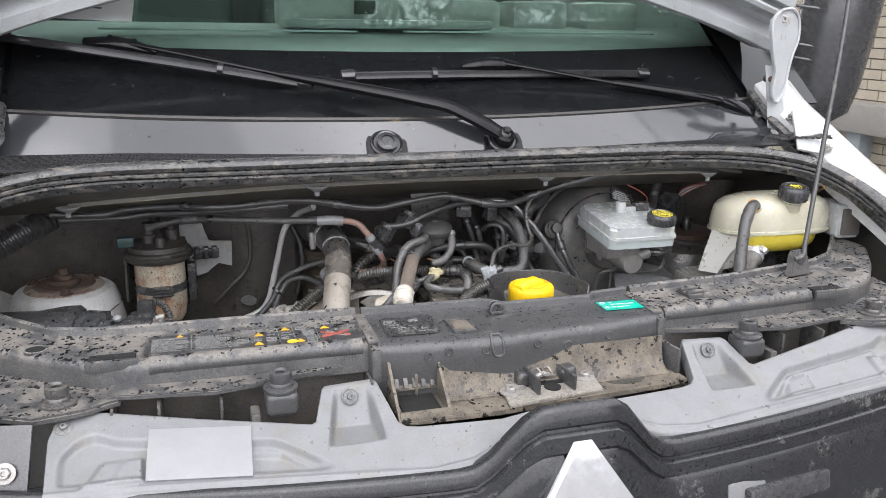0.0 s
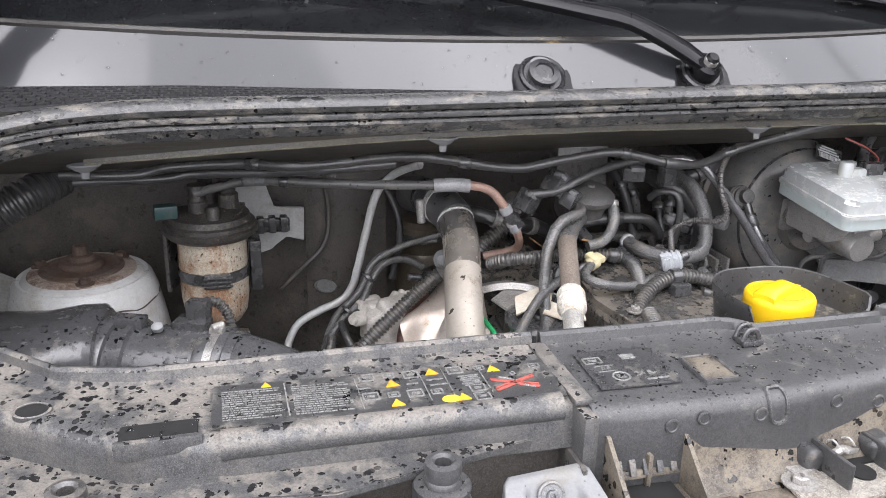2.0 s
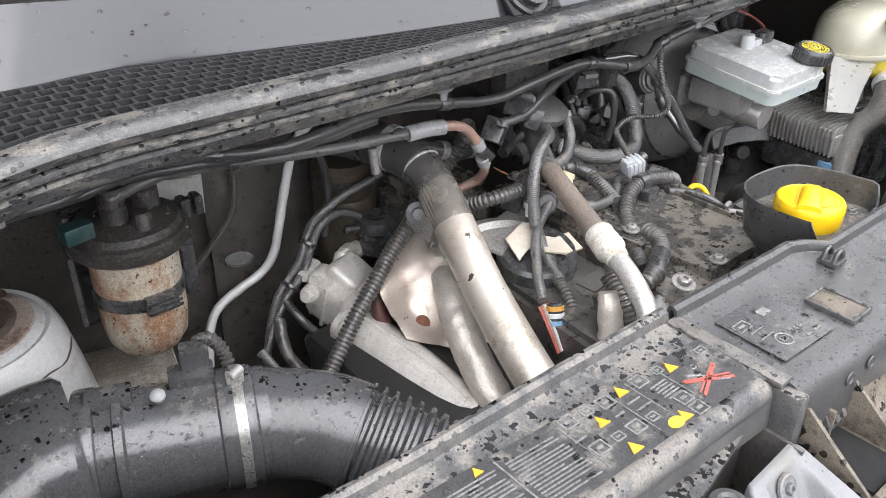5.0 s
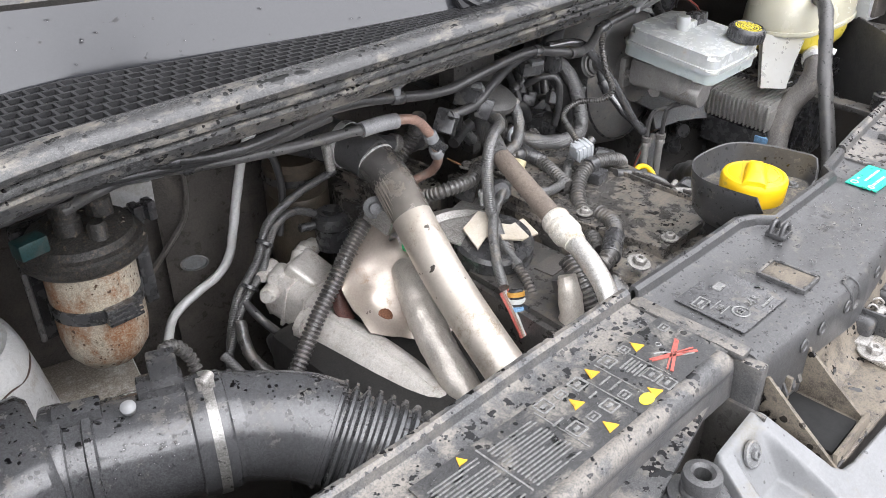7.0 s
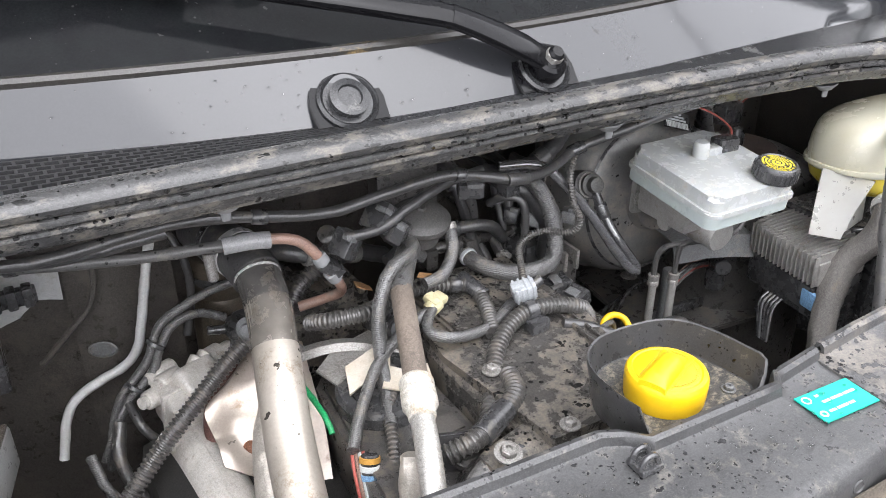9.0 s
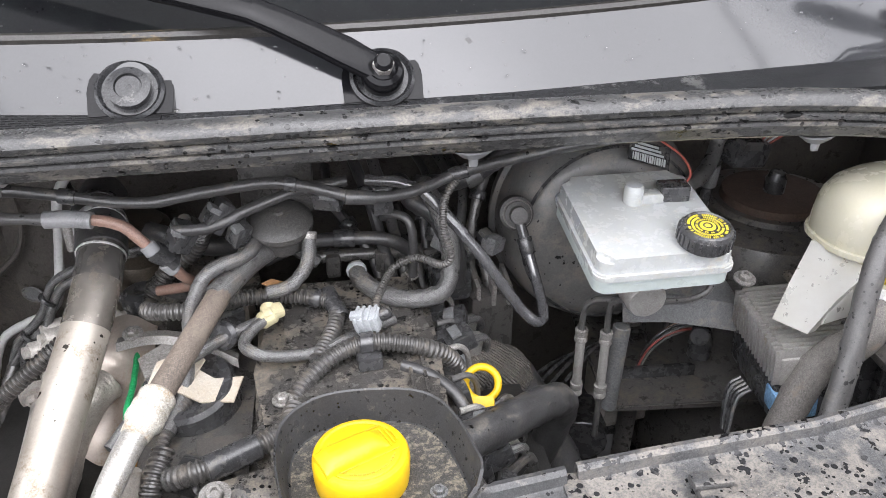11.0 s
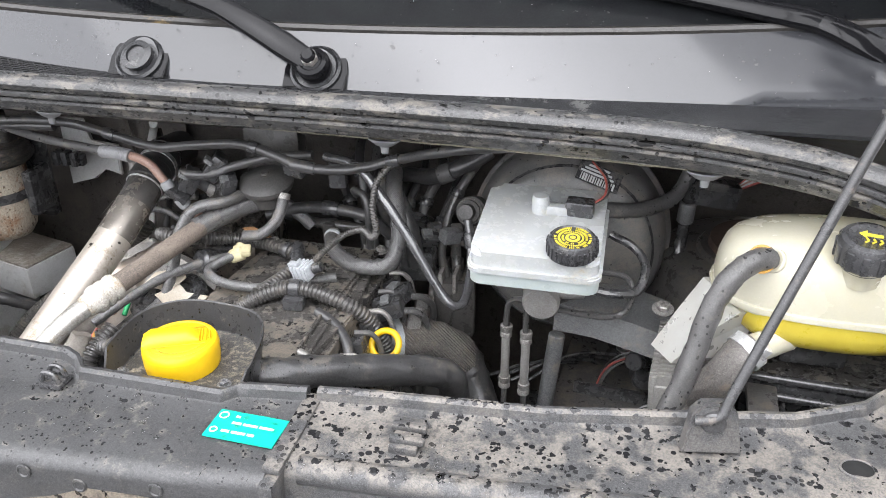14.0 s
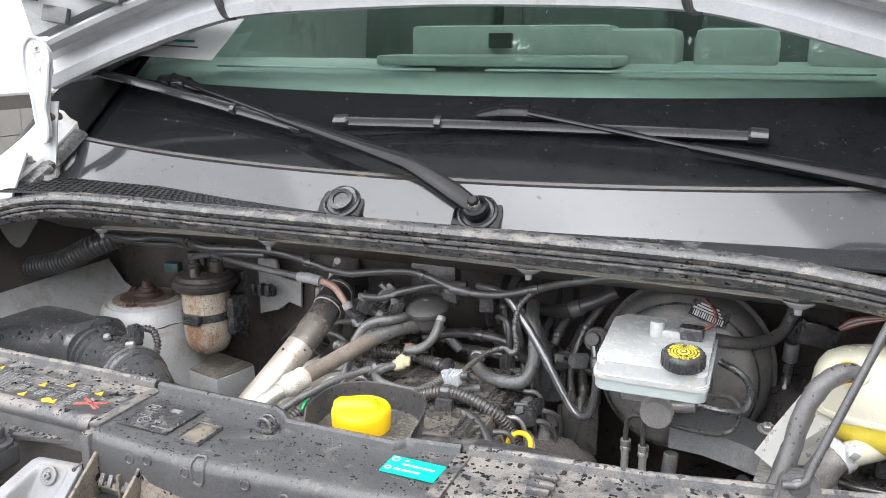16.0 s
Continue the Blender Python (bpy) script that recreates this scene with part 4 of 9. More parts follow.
cm = thing("front_crossmember", "dusty wet black plastic front crossmember", "crossmember")
for lo, hi, low in ((0, 7, 1.018), (8, 15, 0.985), (16, 23, 1.018)):
    rows = []
    for (x0, r0, f0), (x1, r1, f1) in zip(STN[lo:hi], STN[lo + 1:hi + 1]):
        for k in range(6):
            t = k / 6
            rows.append(cross_row(x0 + (x1 - x0) * t, r0 + (r1 - r0) * t, f0 + (f1 - f0) * t, low))
    rows.append(cross_row(*STN[hi], low))
    part("top_section", loft(rows, 0.0035), M_CENTRE if lo == 8 else M_CARRIER, cm)
for pts in ([(-0.51, 0.0575, 1.0505), (-0.43, 0.0555, 1.051), (-0.36, 0.054, 1.051), (-0.235, 0.0505, 1.051)], [(0.235, 0.0585, 1.051), (0.28, 0.0605, 1.051), (0.42, 0.0665, 1.051), (0.52, 0.075, 1.0505)]):
    part("front_roll", tube(pts, 0.0125, n=16), M_CARRIER, cm, "rounded front edge")
# seams, pockets and clips
for x, w in ((-0.221, 0.11), (0.2175, 0.10)):
    part("joint_band", box((0.016, w, 0.006), (x, 0.09, 1.0605), bevel=0.002), M_CARRIER, cm)
for x, y in ((-0.221, 0.028), (0.2175, 0.036)):
    part("joint_cover", box((0.014, 0.03, 0.07), (x, y + 0.004, 1.022), bevel=0.004), M_CARRIER, cm)
part("recess_pocket", box((0.030, 0.042, 0.004), (-0.088, 0.062, 1.0615), bevel=0.0015), M_SHELF, cm)
bm = bmesh.new()
for a, b in (((0.034, 0.003), (0, 0.022)), ((0.034, 0.003), (0, -0.022)), ((0.003, 0.044), (0.016, 0)), ((0.003, 0.044), (-0.016, 0))):
    box((*a, 0.005), (-0.088 + b[0], 0.062 + b[1], 1.0625), bevel=0.001, bm=bm)
part("pocket_rim", bm, M_CARRIER, cm)
bm = box((0.022, 0.02, 0.006), (-0.020, 0.103, 1.064), bevel=0.002)
for y in (0.097, 0.108):
    tube([(-0.030, y, 1.066), (-0.026, y, 1.076), (-0.017, y, 1.076), (-0.012, y, 1.067)], 0.0026, n=8, bm=bm)
part("cable_clip", bm, M_BLACK, cm, "small black cable clip")
part("rib_loop", tube([(-0.058, 0.022, 1.0605), (-0.046, 0.022, 1.0605), (-0.043, 0.012, 1.053), (-0.044, 0.009, 1.035), (-0.056, 0.009, 1.035), (-0.060, 0.012, 1.053), (-0.058, 0.022, 1.0605)], 0.002, n=6), M_CARRIER, cm)
for x, z in ((-0.150, 1.041), (-0.122, 1.046), (-0.068, 1.043), (0.010, 1.044), (0.058, 1.036), (0.126, 1.042)):
    (xa, _, fa), (xb, _, fb) = next((a, b) for a, b in zip(STN[8:15], STN[9:16]) if a[0] <= x <= b[0])
    yf = fa + (fb - fa) * (x - xa) / (xb - xa)
    part("rivet_dimple", lathe([(0.0068, 0), (0.0064, 0.0012), (0.0050, 0.0016), (0.0042, 0.0006), (0, 0.0004)], aim((x, yf - 0.0006, z), (x, yf - 0.1, z + 0.004)), 18), M_CENTRE, cm)
for sx in (-1, 1):
    # solid black block, its colour stands for the shade inside the slot
    part("slot_shade", box((0.058, 0.022, 0.014), (sx * 0.555, 0.073, 1.0555), bevel=0.003), M_HOLESHADE, cm)
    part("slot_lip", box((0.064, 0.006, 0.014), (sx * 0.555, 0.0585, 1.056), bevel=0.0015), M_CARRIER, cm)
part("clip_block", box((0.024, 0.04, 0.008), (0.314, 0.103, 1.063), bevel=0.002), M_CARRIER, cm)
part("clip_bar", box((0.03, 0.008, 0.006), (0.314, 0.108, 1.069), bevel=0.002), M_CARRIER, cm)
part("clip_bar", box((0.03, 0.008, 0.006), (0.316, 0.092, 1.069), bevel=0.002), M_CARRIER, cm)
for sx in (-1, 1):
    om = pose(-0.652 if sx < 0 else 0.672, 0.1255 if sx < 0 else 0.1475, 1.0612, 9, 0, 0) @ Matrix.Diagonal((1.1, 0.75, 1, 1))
    # no opening is cut; a black disc paints the shade of the hole
    part("hole_shade", lathe([(0, 0.0), (0.0112, 0.0), (0.0114, -0.004)], om, 24), M_HOLESHADE, cm)
    part("hole_rim", lathe([(0.0110, -0.003), (0.0112, 0.0008), (0.0122, 0.0014), (0.0134, 0.0006), (0.0136, -0.004)], om, 24), M_CARRIER, cm)

# stickers on the crossmember
st = thing("warning_sticker", "black warning sticker with amber signs and red cross", "sticker")
part("backing", box((0.288, 0.066, 0.0012), (-0.372, 0.088, 1.0622), rot=(0, 0, -3.2), bevel=0), mat("sticker_black", (0.035, 0.035, 0.036), (0.045, 0.045, 0.045), rough=0.35, dust=(0.2, 0.185, 0.165), dusty=0.45, dscale=30, spots=(0.012, 0.012, 0.012), spot_scale=70, spot_size=0.5), st)
SZ = 1.0632
rgt = random.Random(77)
for x0, n in ((-0.508, 14), (-0.452, 14)):
    for k in range(n):
        w = 0.047 - 0.016 * ((k * 7) % 5 > 3)
        part("text_bar", word_row(x0, 0.1165 - 0.0034 * k - 0.06 * (x0 + 0.508), SZ, w, 0.0012, rgt, -3.2), M_INK, st)
part("text_bar", box((0.0012, 0.052, 0.0008), (-0.457, 0.094, SZ), bevel=0), M_INK, st)


def tri_sign(x, y, s, parent, m):
    part("warning_triangle", prism([(x - s, y - s * 0.8), (x + s, y - s * 0.8), (x, y + s)], SZ - 0.0004, SZ + 0.0006, None, 0), m, parent, "amber warning triangle")


for x, y in ((-0.369, 0.099), (-0.371, 0.067), (-0.332, 0.1115), (-0.278, 0.105), (-0.316, 0.064), (-0.472, 0.121)):
    tri_sign(x, y, 0.0058 if x > -0.4 else 0.004, st, M_ORANGE)
part("round_sign", lathe([(0, 0), (0.0065, 0), (0.0065, 0.001), (0, 0.001)], pose(-0.327, 0.063, SZ - 0.0002) @ Matrix.Diagonal((1.15, 0.8, 1, 1)), 18), M_YINK, st, "yellow round sign")


def outline_box(x, y, w, h, parent, m, z=None, t=0.0012):
    bm = bmesh.new()
    z = z or SZ
    for a, b, c, d in ((w, t, 0, h / 2), (w, t, 0, -h / 2), (t, h, w / 2, 0), (t, h, -w / 2, 0)):
        box((a, b, 0.0008), (x + c, y + d, z), bevel=0, bm=bm)
    box((w * 0.5, h * 0.25, 0.0008), (x, y, z), bevel=0, bm=bm)
    return part("pictogram", bm, m, parent)


for x, y in ((-0.388, 0.114), (-0.350, 0.111), (-0.311, 0.110), (-0.390, 0.082), (-0.353, 0.079), (-0.300, 0.076), (-0.300, 0.062)):
    outline_box(x, y, 0.0125, 0.011, st, M_INK)
for x, y in ((-0.369, 0.1125), (-0.371, 0.081), (-0.335, 0.078), (-0.289, 0.109), (-0.240, 0.102)):
    outline_box(x, y, 0.009, 0.007, st, M_INK)
for k in range(6):
    part("text_bar", box((0.018 - 0.003 * (k % 2), 0.0014, 0.0008), (-0.302, 0.098 - 0.0032 * k, SZ), bevel=0), M_INK, st)
for x, y, w in ((-0.394, 0.096, 0.012), (-0.332, 0.098, 0.014), (-0.352, 0.095, 0.010), (-0.33, 0.089, 0.018)):
    part("text_bar", box((w, 0.0015, 0.0008), (x, y, SZ), bevel=0), M_INK, st)
for x in (-0.3985, -0.3425, -0.322, -0.290):
    part("divider", box((0.0007, 0.05, 0.0008), (x, 0.09, SZ), bevel=0), M_INK, st)
for r, w in ((25, 0.0026), (-28, 0.0026), (22, 0.0014), (-24, 0.0014)):
    part("red_cross_bar", box((0.042, w, 0.0009), (-0.2665, 0.0755 + (0.003 if w < 0.002 else 0), SZ + 0.0004), rot=(0, 0, r), bevel=0), M_RED, st, "red printed cross")
part("figure_mark", tube([(-0.277, 0.089, SZ), (-0.268, 0.083, SZ), (-0.262, 0.073, SZ), (-0.252, 0.066, SZ)], 0.0009, n=6), M_INK, st)
part("figure_mark", lathe([(0.0018, 0), (0.0022, 0.0006), (0.0028, 0)], pose(-0.263, 0.093, SZ), 14), M_INK, st)

bt = thing("rating_sticker", "dark rating sticker with small pale symbols", "sticker")
part("backing", box((0.075, 0.068, 0.0012), (-0.160, 0.082, 1.0622), rot=(0, 0, -2), bevel=0), M_BLACK, bt)
outline_box(-0.185, 0.098, 0.016, 0.010, bt, M_INK)
for dy in (-0.005, 0.005):
    part("plate_line", box((0.018, 0.0009, 0.0006), (-0.179, 0.082 + dy, SZ), bevel=0), M_INK, bt)
bm = lathe([(0.0065, 0), (0.0075, 0.0006), (0.0085, 0)], pose(-0.172, 0.066, SZ), 20)
part("ring_mark", bm, M_INK, bt)
lettering("E2", 0.0085, pose(-0.172, 0.066, SZ), M_INK, bt)
lettering("24 R-", 0.0095, pose(-0.148, 0.067, SZ), M_INK, bt)
part("text_bar", word_row(-0.152, 0.056, SZ, 0.024, 0.0022, rgt), M_INK, bt)
lettering("0,8", 0.0072, pose(-0.179, 0.082, SZ), M_INK, bt)
part("battery_mark", box((0.013, 0.008, 0.0008), (-0.150, 0.099, SZ), bevel=0), M_INK, bt)

gs = thing("teal_sticker", "teal green sticker with white print lines", "sticker")
TR = (0, 0, -2)
part("backing", box((0.064, 0.035, 0.0012), (0.177, 0.083, 1.0622), rot=TR, bevel=0), M_TEAL, gs)
part("symbol", lathe([(0.0032, 0), (0.0034, 0.0006), (0.0044, 0.0006), (0.0046, 0)], pose(0.152, 0.094, SZ), 18), M_WINK, gs)
part("symbol", lathe([(0.0022, 0), (0.0024, 0.0006), (0.0036, 0.0006), (0.0038, 0)], pose(0.151, 0.075, SZ), 16), M_WINK, gs)
part("text_bar", word_row(0.163, 0.0945, SZ, 0.004, 0.0024, rgt, -2), M_WINK, gs)
part("text_bar", word_row(0.163, 0.0862, SZ, 0.040, 0.0026, rgt, -2), M_WINK, gs)
part("text_bar", word_row(0.158, 0.0752, SZ, 0.030, 0.0026, rgt, -2), M_WINK, gs)

# lower ledges, openings and buffers in front of the crossmember
for sx in (-1, 1):
    lw = thing("front_ledge", "dusty black plastic ledge with open pockets", "ledge", "front ledges")
    o = [(sx * x, y) for x, y in ((0.225, 0.048), (0.225, 0.060), (0.56, 0.062), (0.56, 0.024), (0.43, 0.006), (0.33, 0.026))]
    part("ledge_plate", prism(o if sx > 0 else o[::-1], 1.024, 1.030, None, 0.0015), M_CARRIER, lw)
    o = [(sx * x, y) for x, y in ((0.545, 0.02), (0.545, 0.075), (0.64, 0.115), (0.72, 0.17), (0.78, 0.20), (0.76, 0.10), (0.69, 0.015), (0.64, -0.01), (0.585, 0.0))]
    part("end_plate", prism(o if sx > 0 else o[::-1], 1.018, 1.026, None, 0.003), M_CARRIER, lw)
    part("pocket_back", box((0.36, 0.004, 0.10), (sx * 0.40, 0.055, 0.972), bevel=0), M_WALLSHADE, lw)
    part("pocket_floor", box((0.38, 0.16, 0.006), (sx * 0.41, -0.02, 0.925), rot=(6, 0, 0), bevel=0), M_SHELF, lw)
    for x in (0.23, 0.425, 0.50, 0.555):
        part("rib", box((0.004, 0.05, 0.09), (sx * x, 0.03, 0.972), bevel=0.001), M_BLACKD, lw)
    # buffer bracket
    part("buffer_bracket", box((0.04, 0.042, 0.03), (sx * 0.351, 0.0, 1.0105), bevel=0.007, seg=3), M_CENTRE, lw)
    part("bracket_foot", box((0.012, 0.03, 0.08), (sx * 0.385, -0.01, 0.965), bevel=0.003), M_BLACKD, lw)
    for x, y, z in ((0.351, 0.0, 1.026), (0.616, 0.029, 1.026)):
        c = (sx * x, y, z)
        bf = part("rubber_buffer", lathe([(0.022, 0), (0.022, 0.003), (0.018, 0.0045), (0.0145, 0.005), (0.0145, 0.008), (0.013, 0.010), (0.0135, 0.013), (0.0145, 0.017), (0.0138, 0.023), (0.009, 0.0245), (0.0065, 0.022), (0.0065, 0.010), (0, 0.010)], pose(*c), 28), M_CENTRE if x < 0.5 else M_BLACKD, lw, "round rubber hood buffer")
    br = part("headlamp_bracket", box((0.09, 0.006, 0.12), (sx * 0.685, -0.045, 0.975), rot=(-28, 0, sx * 12), bevel=0.002), M_BLACK, lw)
    bolt((sx * 0.665, -0.054, 0.985), (0, -0.9, 0.45), 0.007, br, 1.7)

# latch shelf in the centre
sh = thing("latch_shelf", "brown dusty plastic shelf around the hood latch", "shelf")
o = [(-0.205, 0.012), (0.225, 0.035), (0.232, -0.030), (0.19, -0.040), (0.08, -0.048), (-0.08, -0.056), (-0.205, -0.052)]
part("shelf_plate", prism(o, 0.977, 0.984, None, 0.002), M_SHELF, sh)
part("fillet", loft([[Vector((x, 0.011 + 0.03 * max(0.0, x + 0.12) * 0.33 + dy, z)) for x in [-0.132 + 0.345 * k / 24 for k in range(25)]] for dy, z in ((0.002, 1.034), (0.0, 1.020), (-0.003, 1.006), (-0.008, 0.995), (-0.016, 0.988), (-0.026, 0.9848))], 0.002), M_SHELF, sh, "dusty curved foot of the crossmember")
part("shelf_end", box((0.006, 0.06, 0.044), (0.222, 0.016, 1.0), rot=(0, 0, 8), bevel=0.002), M_CARRIER, sh)
part("water_patch", prism([(0.14 + 0.04 * math.cos(a) * (1 + 0.2 * math.sin(3 * a)), -0.005 + 0.022 * math.sin(a)) for a in [2 * math.pi * k / 18 for k in range(18)]], 0.9842, 0.9850, None, 0), mat("wet_gravelly", (0.05, 0.047, 0.042), (0.03, 0.028, 0.025), rough=0.25, bump=0.9, bscale=500), sh, "dark wet gritty patch")
for x, y, r in ((-0.098, -0.005, 0.013), (-0.06, 0.02, 0.004)):
    part("plug_mark", lathe([(0, 0.0), (r, 0.0), (r, 0.0015), (r * 0.75, 0.002), (r * 0.7, 0.001), (0, 0.001)], pose(x, y, 0.9835), 18), M_SHELF, sh)

la = thing("hood_latch", "dirty zinc hood latch bolted on the shelf", "latch")
la.location = (0.004, -0.006, 0.0)
part("base_plate", prism([(-0.06, -0.05), (0.085, -0.035), (0.095, 0.02), (0.08, 0.035), (0.03, 0.03), (-0.03, 0.03), (-0.05, 0.022)], 0.985, 0.989, None, 0.001), mat("speckled_zinc", (0.3, 0.28, 0.25), (0.1, 0.085, 0.07), scale=150, rough=0.45, metal=0.3, bump=0.5, grit=0.8), la)
part("jaw", box((0.026, 0.026, 0.020), (-0.018, 0.012, 0.998), rot=(0, 12, 4), bevel=0.006, seg=3), M_RODS, la)
part("jaw_ear", box((0.022, 0.018, 0.004), (-0.034, 0.004, 0.9905), rot=(0, 0, 10), bevel=0.001), M_TIN, la)
part("jaw", box((0.026, 0.03, 0.022), (0.048, 0.012, 0.999), rot=(0, -10, 6), bevel=0.008, seg=3), M_RODS, la)
part("jaw_ear", box((0.022, 0.02, 0.004), (0.066, 0.008, 0.9905), rot=(0, 0, 6), bevel=0.001), M_TIN, la)
part("catch", tube([(-0.006, 0.006, 0.996), (0.008, 0.004, 1.003), (0.02, 0.008, 0.998)], 0.004, n=8), M_TIN, la)
part("side_cheek", box((0.004, 0.05, 0.026), (-0.012, -0.006, 0.999), rot=(0, 0, 4), bevel=0.001), M_RODS, la)
part("side_cheek", box((0.004, 0.05, 0.024), (0.042, -0.004, 0.998), rot=(0, 0, 6), bevel=0.001), M_RODS, la)
part("spring", tube([(0.0 + 0.004 * k, 0.012 + 0.005 * math.cos(k * 1.6), 1.004 + 0.005 * math.sin(k * 1.6)) for k in range(9)], 0.0012, n=6, sub=4), M_TIN, la)
part("lever", box((0.03, 0.012, 0.004), (0.018, 0.008, 1.0), rot=(0, 20, 30), bevel=0.001), M_TIN, la)
# dark patches laid on the plate as painted shade of slot and notch
part("latch_slot_shade", box((0.066, 0.036, 0.003), (0.016, 0.016, 0.9895), bevel=0.001), M_HOLESHADE, la)
part("notch_shade", lathe([(0.012, 0), (0.012, 0.003), (0, 0.003)], pose(0.018, -0.012, 0.9878), 18), M_HOLESHADE, la)
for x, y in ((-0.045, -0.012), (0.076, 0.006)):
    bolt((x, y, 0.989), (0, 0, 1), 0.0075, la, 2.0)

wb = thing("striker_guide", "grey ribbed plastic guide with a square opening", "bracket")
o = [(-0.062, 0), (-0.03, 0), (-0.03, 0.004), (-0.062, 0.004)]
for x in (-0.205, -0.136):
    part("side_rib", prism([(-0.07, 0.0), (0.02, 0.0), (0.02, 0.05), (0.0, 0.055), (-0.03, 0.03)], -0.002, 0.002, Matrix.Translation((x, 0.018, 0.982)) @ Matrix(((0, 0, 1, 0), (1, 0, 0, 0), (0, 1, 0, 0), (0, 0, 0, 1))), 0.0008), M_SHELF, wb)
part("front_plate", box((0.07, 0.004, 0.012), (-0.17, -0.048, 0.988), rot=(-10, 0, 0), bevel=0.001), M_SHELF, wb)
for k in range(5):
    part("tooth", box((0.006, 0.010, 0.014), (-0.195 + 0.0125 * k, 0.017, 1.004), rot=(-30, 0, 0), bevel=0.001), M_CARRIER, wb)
# shelf is closed here; black block painted as the opening's shade
part("opening_shade", box((0.052, 0.058, 0.005), (-0.171, -0.014, 0.985), bevel=0.001), M_HOLESHADE, wb)
part("back_lattice", box((0.066, 0.02, 0.008), (-0.170, 0.022, 0.996), rot=(-20, 0, 0), bevel=0.002), M_SHELF, wb)
part("mid_rib", box((0.004, 0.03, 0.035), (-0.168, 0.025, 1.0), bevel=0.001), M_SHELF, wb)

# silver upper grille panels
TOP_EDGE = [(-0.624, -0.016), (-0.619, 0.000), (-0.608, 0.0095), (-0.575, 0.014), (-0.449, -0.012), (-0.318, -0.037), (-0.312, -0.034), (-0.298, 0.009), (-0.293, 0.0135), (-0.229, 0.0165), (-0.224, 0.012),
            (-0.209, -0.047), (-0.200, -0.055), (-0.183, -0.058), (-0.071, -0.063), (-0.03, -0.058)]
LOW_EDGE = [(-0.624, -0.090), (-0.515, -0.096), (-0.33, -0.112), (-0.178, -0.125), (-0.126, -0.120), (-0.03, -0.085)]
STEP_TOP = [(-0.620, -0.05), (-0.609, -0.036), (-0.592, -0.020), (-0.575, -0.0145), (-0.562, -0.018), (-0.548, -0.024), (-0.516, -0.029), (-0.393, -0.045), (-0.361, -0.051), (-0.312, -0.080), (-0.29, -0.086)]
STEP_TOP = [(q.x, q.y) for q in spline([(x, y, 0) for x, y in STEP_TOP], 6)]
STEP_IN = [(-0.62, -0.2), (-0.40, -0.2), (-0.395, -0.058), (-0.359, -0.063), (-0.318, -0.092), (-0.30, -0.098)]


def panel_relief(x, y, label):
    """How far the moulded panel rises (+) or sinks (-) at x, y."""
    h = 0.0
    low = along(LOW_EDGE, x) + 0.014
    h -= 0.0085 * ease(0.0, 0.011, along(STEP_TOP, x) - y) * ease(0.0, 0.009, y - low) * ease(-0.614, -0.603, x) * (1 - ease(-0.325, -0.295, x))
    h -= 0.0045 * ease(0.0, 0.009, along(STEP_IN, x) - y) * ease(0.0, 0.008, y - low - 0.004) * (1 - ease(-0.335, -0.31, x))
    slant = -0.562 + (y + 0.05) * 0.7
    h += 0.0045 * ease(slant - 0.007, slant + 0.003, x) * (1 - ease(-0.521, -0.518, x)) * ease(0.0, 0.007, -0.047 - y) * ease(0.0, 0.007, y + 0.086)
    h += 0.002 * ease(slant + 0.02, slant + 0.03, x) * (1 - ease(-0.521, -0.518, x)) * ease(0.0, 0.007, -0.047 - y) * ease(0.0, 0.007, y + 0.086)
    if not label:
        h += 0.0055 * ease(-0.545, -0.535, x) * (1 - ease(-0.375, -0.362, x + (y + 0.05) * 0.5)) * ease(0.0, 0.004, along(STEP_TOP, x) - 0.010 - y) * ease(0.0, 0.004, y - low - 0.004)
    f = max(0.0, min(1.0, (0.006 - y) / 0.074))
    side = ease(-0.284 - 0.019 * f, -0.275 - 0.019 * f, x) * (1 - ease(-0.243 + 0.008 * f, -0.234 + 0.008 * f, x))
    if y > -0.032:
        depth = 0.026 * max(0.0, min(1.0, (0.007 - y) / 0.039))
    else:
        depth = 0.026 - 0.014 * (-0.032 - y) / 0.033
    h -= depth * side * ease(-0.0705, -0.065, y)
    h += 0.0025 * math.exp(-((y - low + 0.006) / 0.0022) ** 2)
    return h


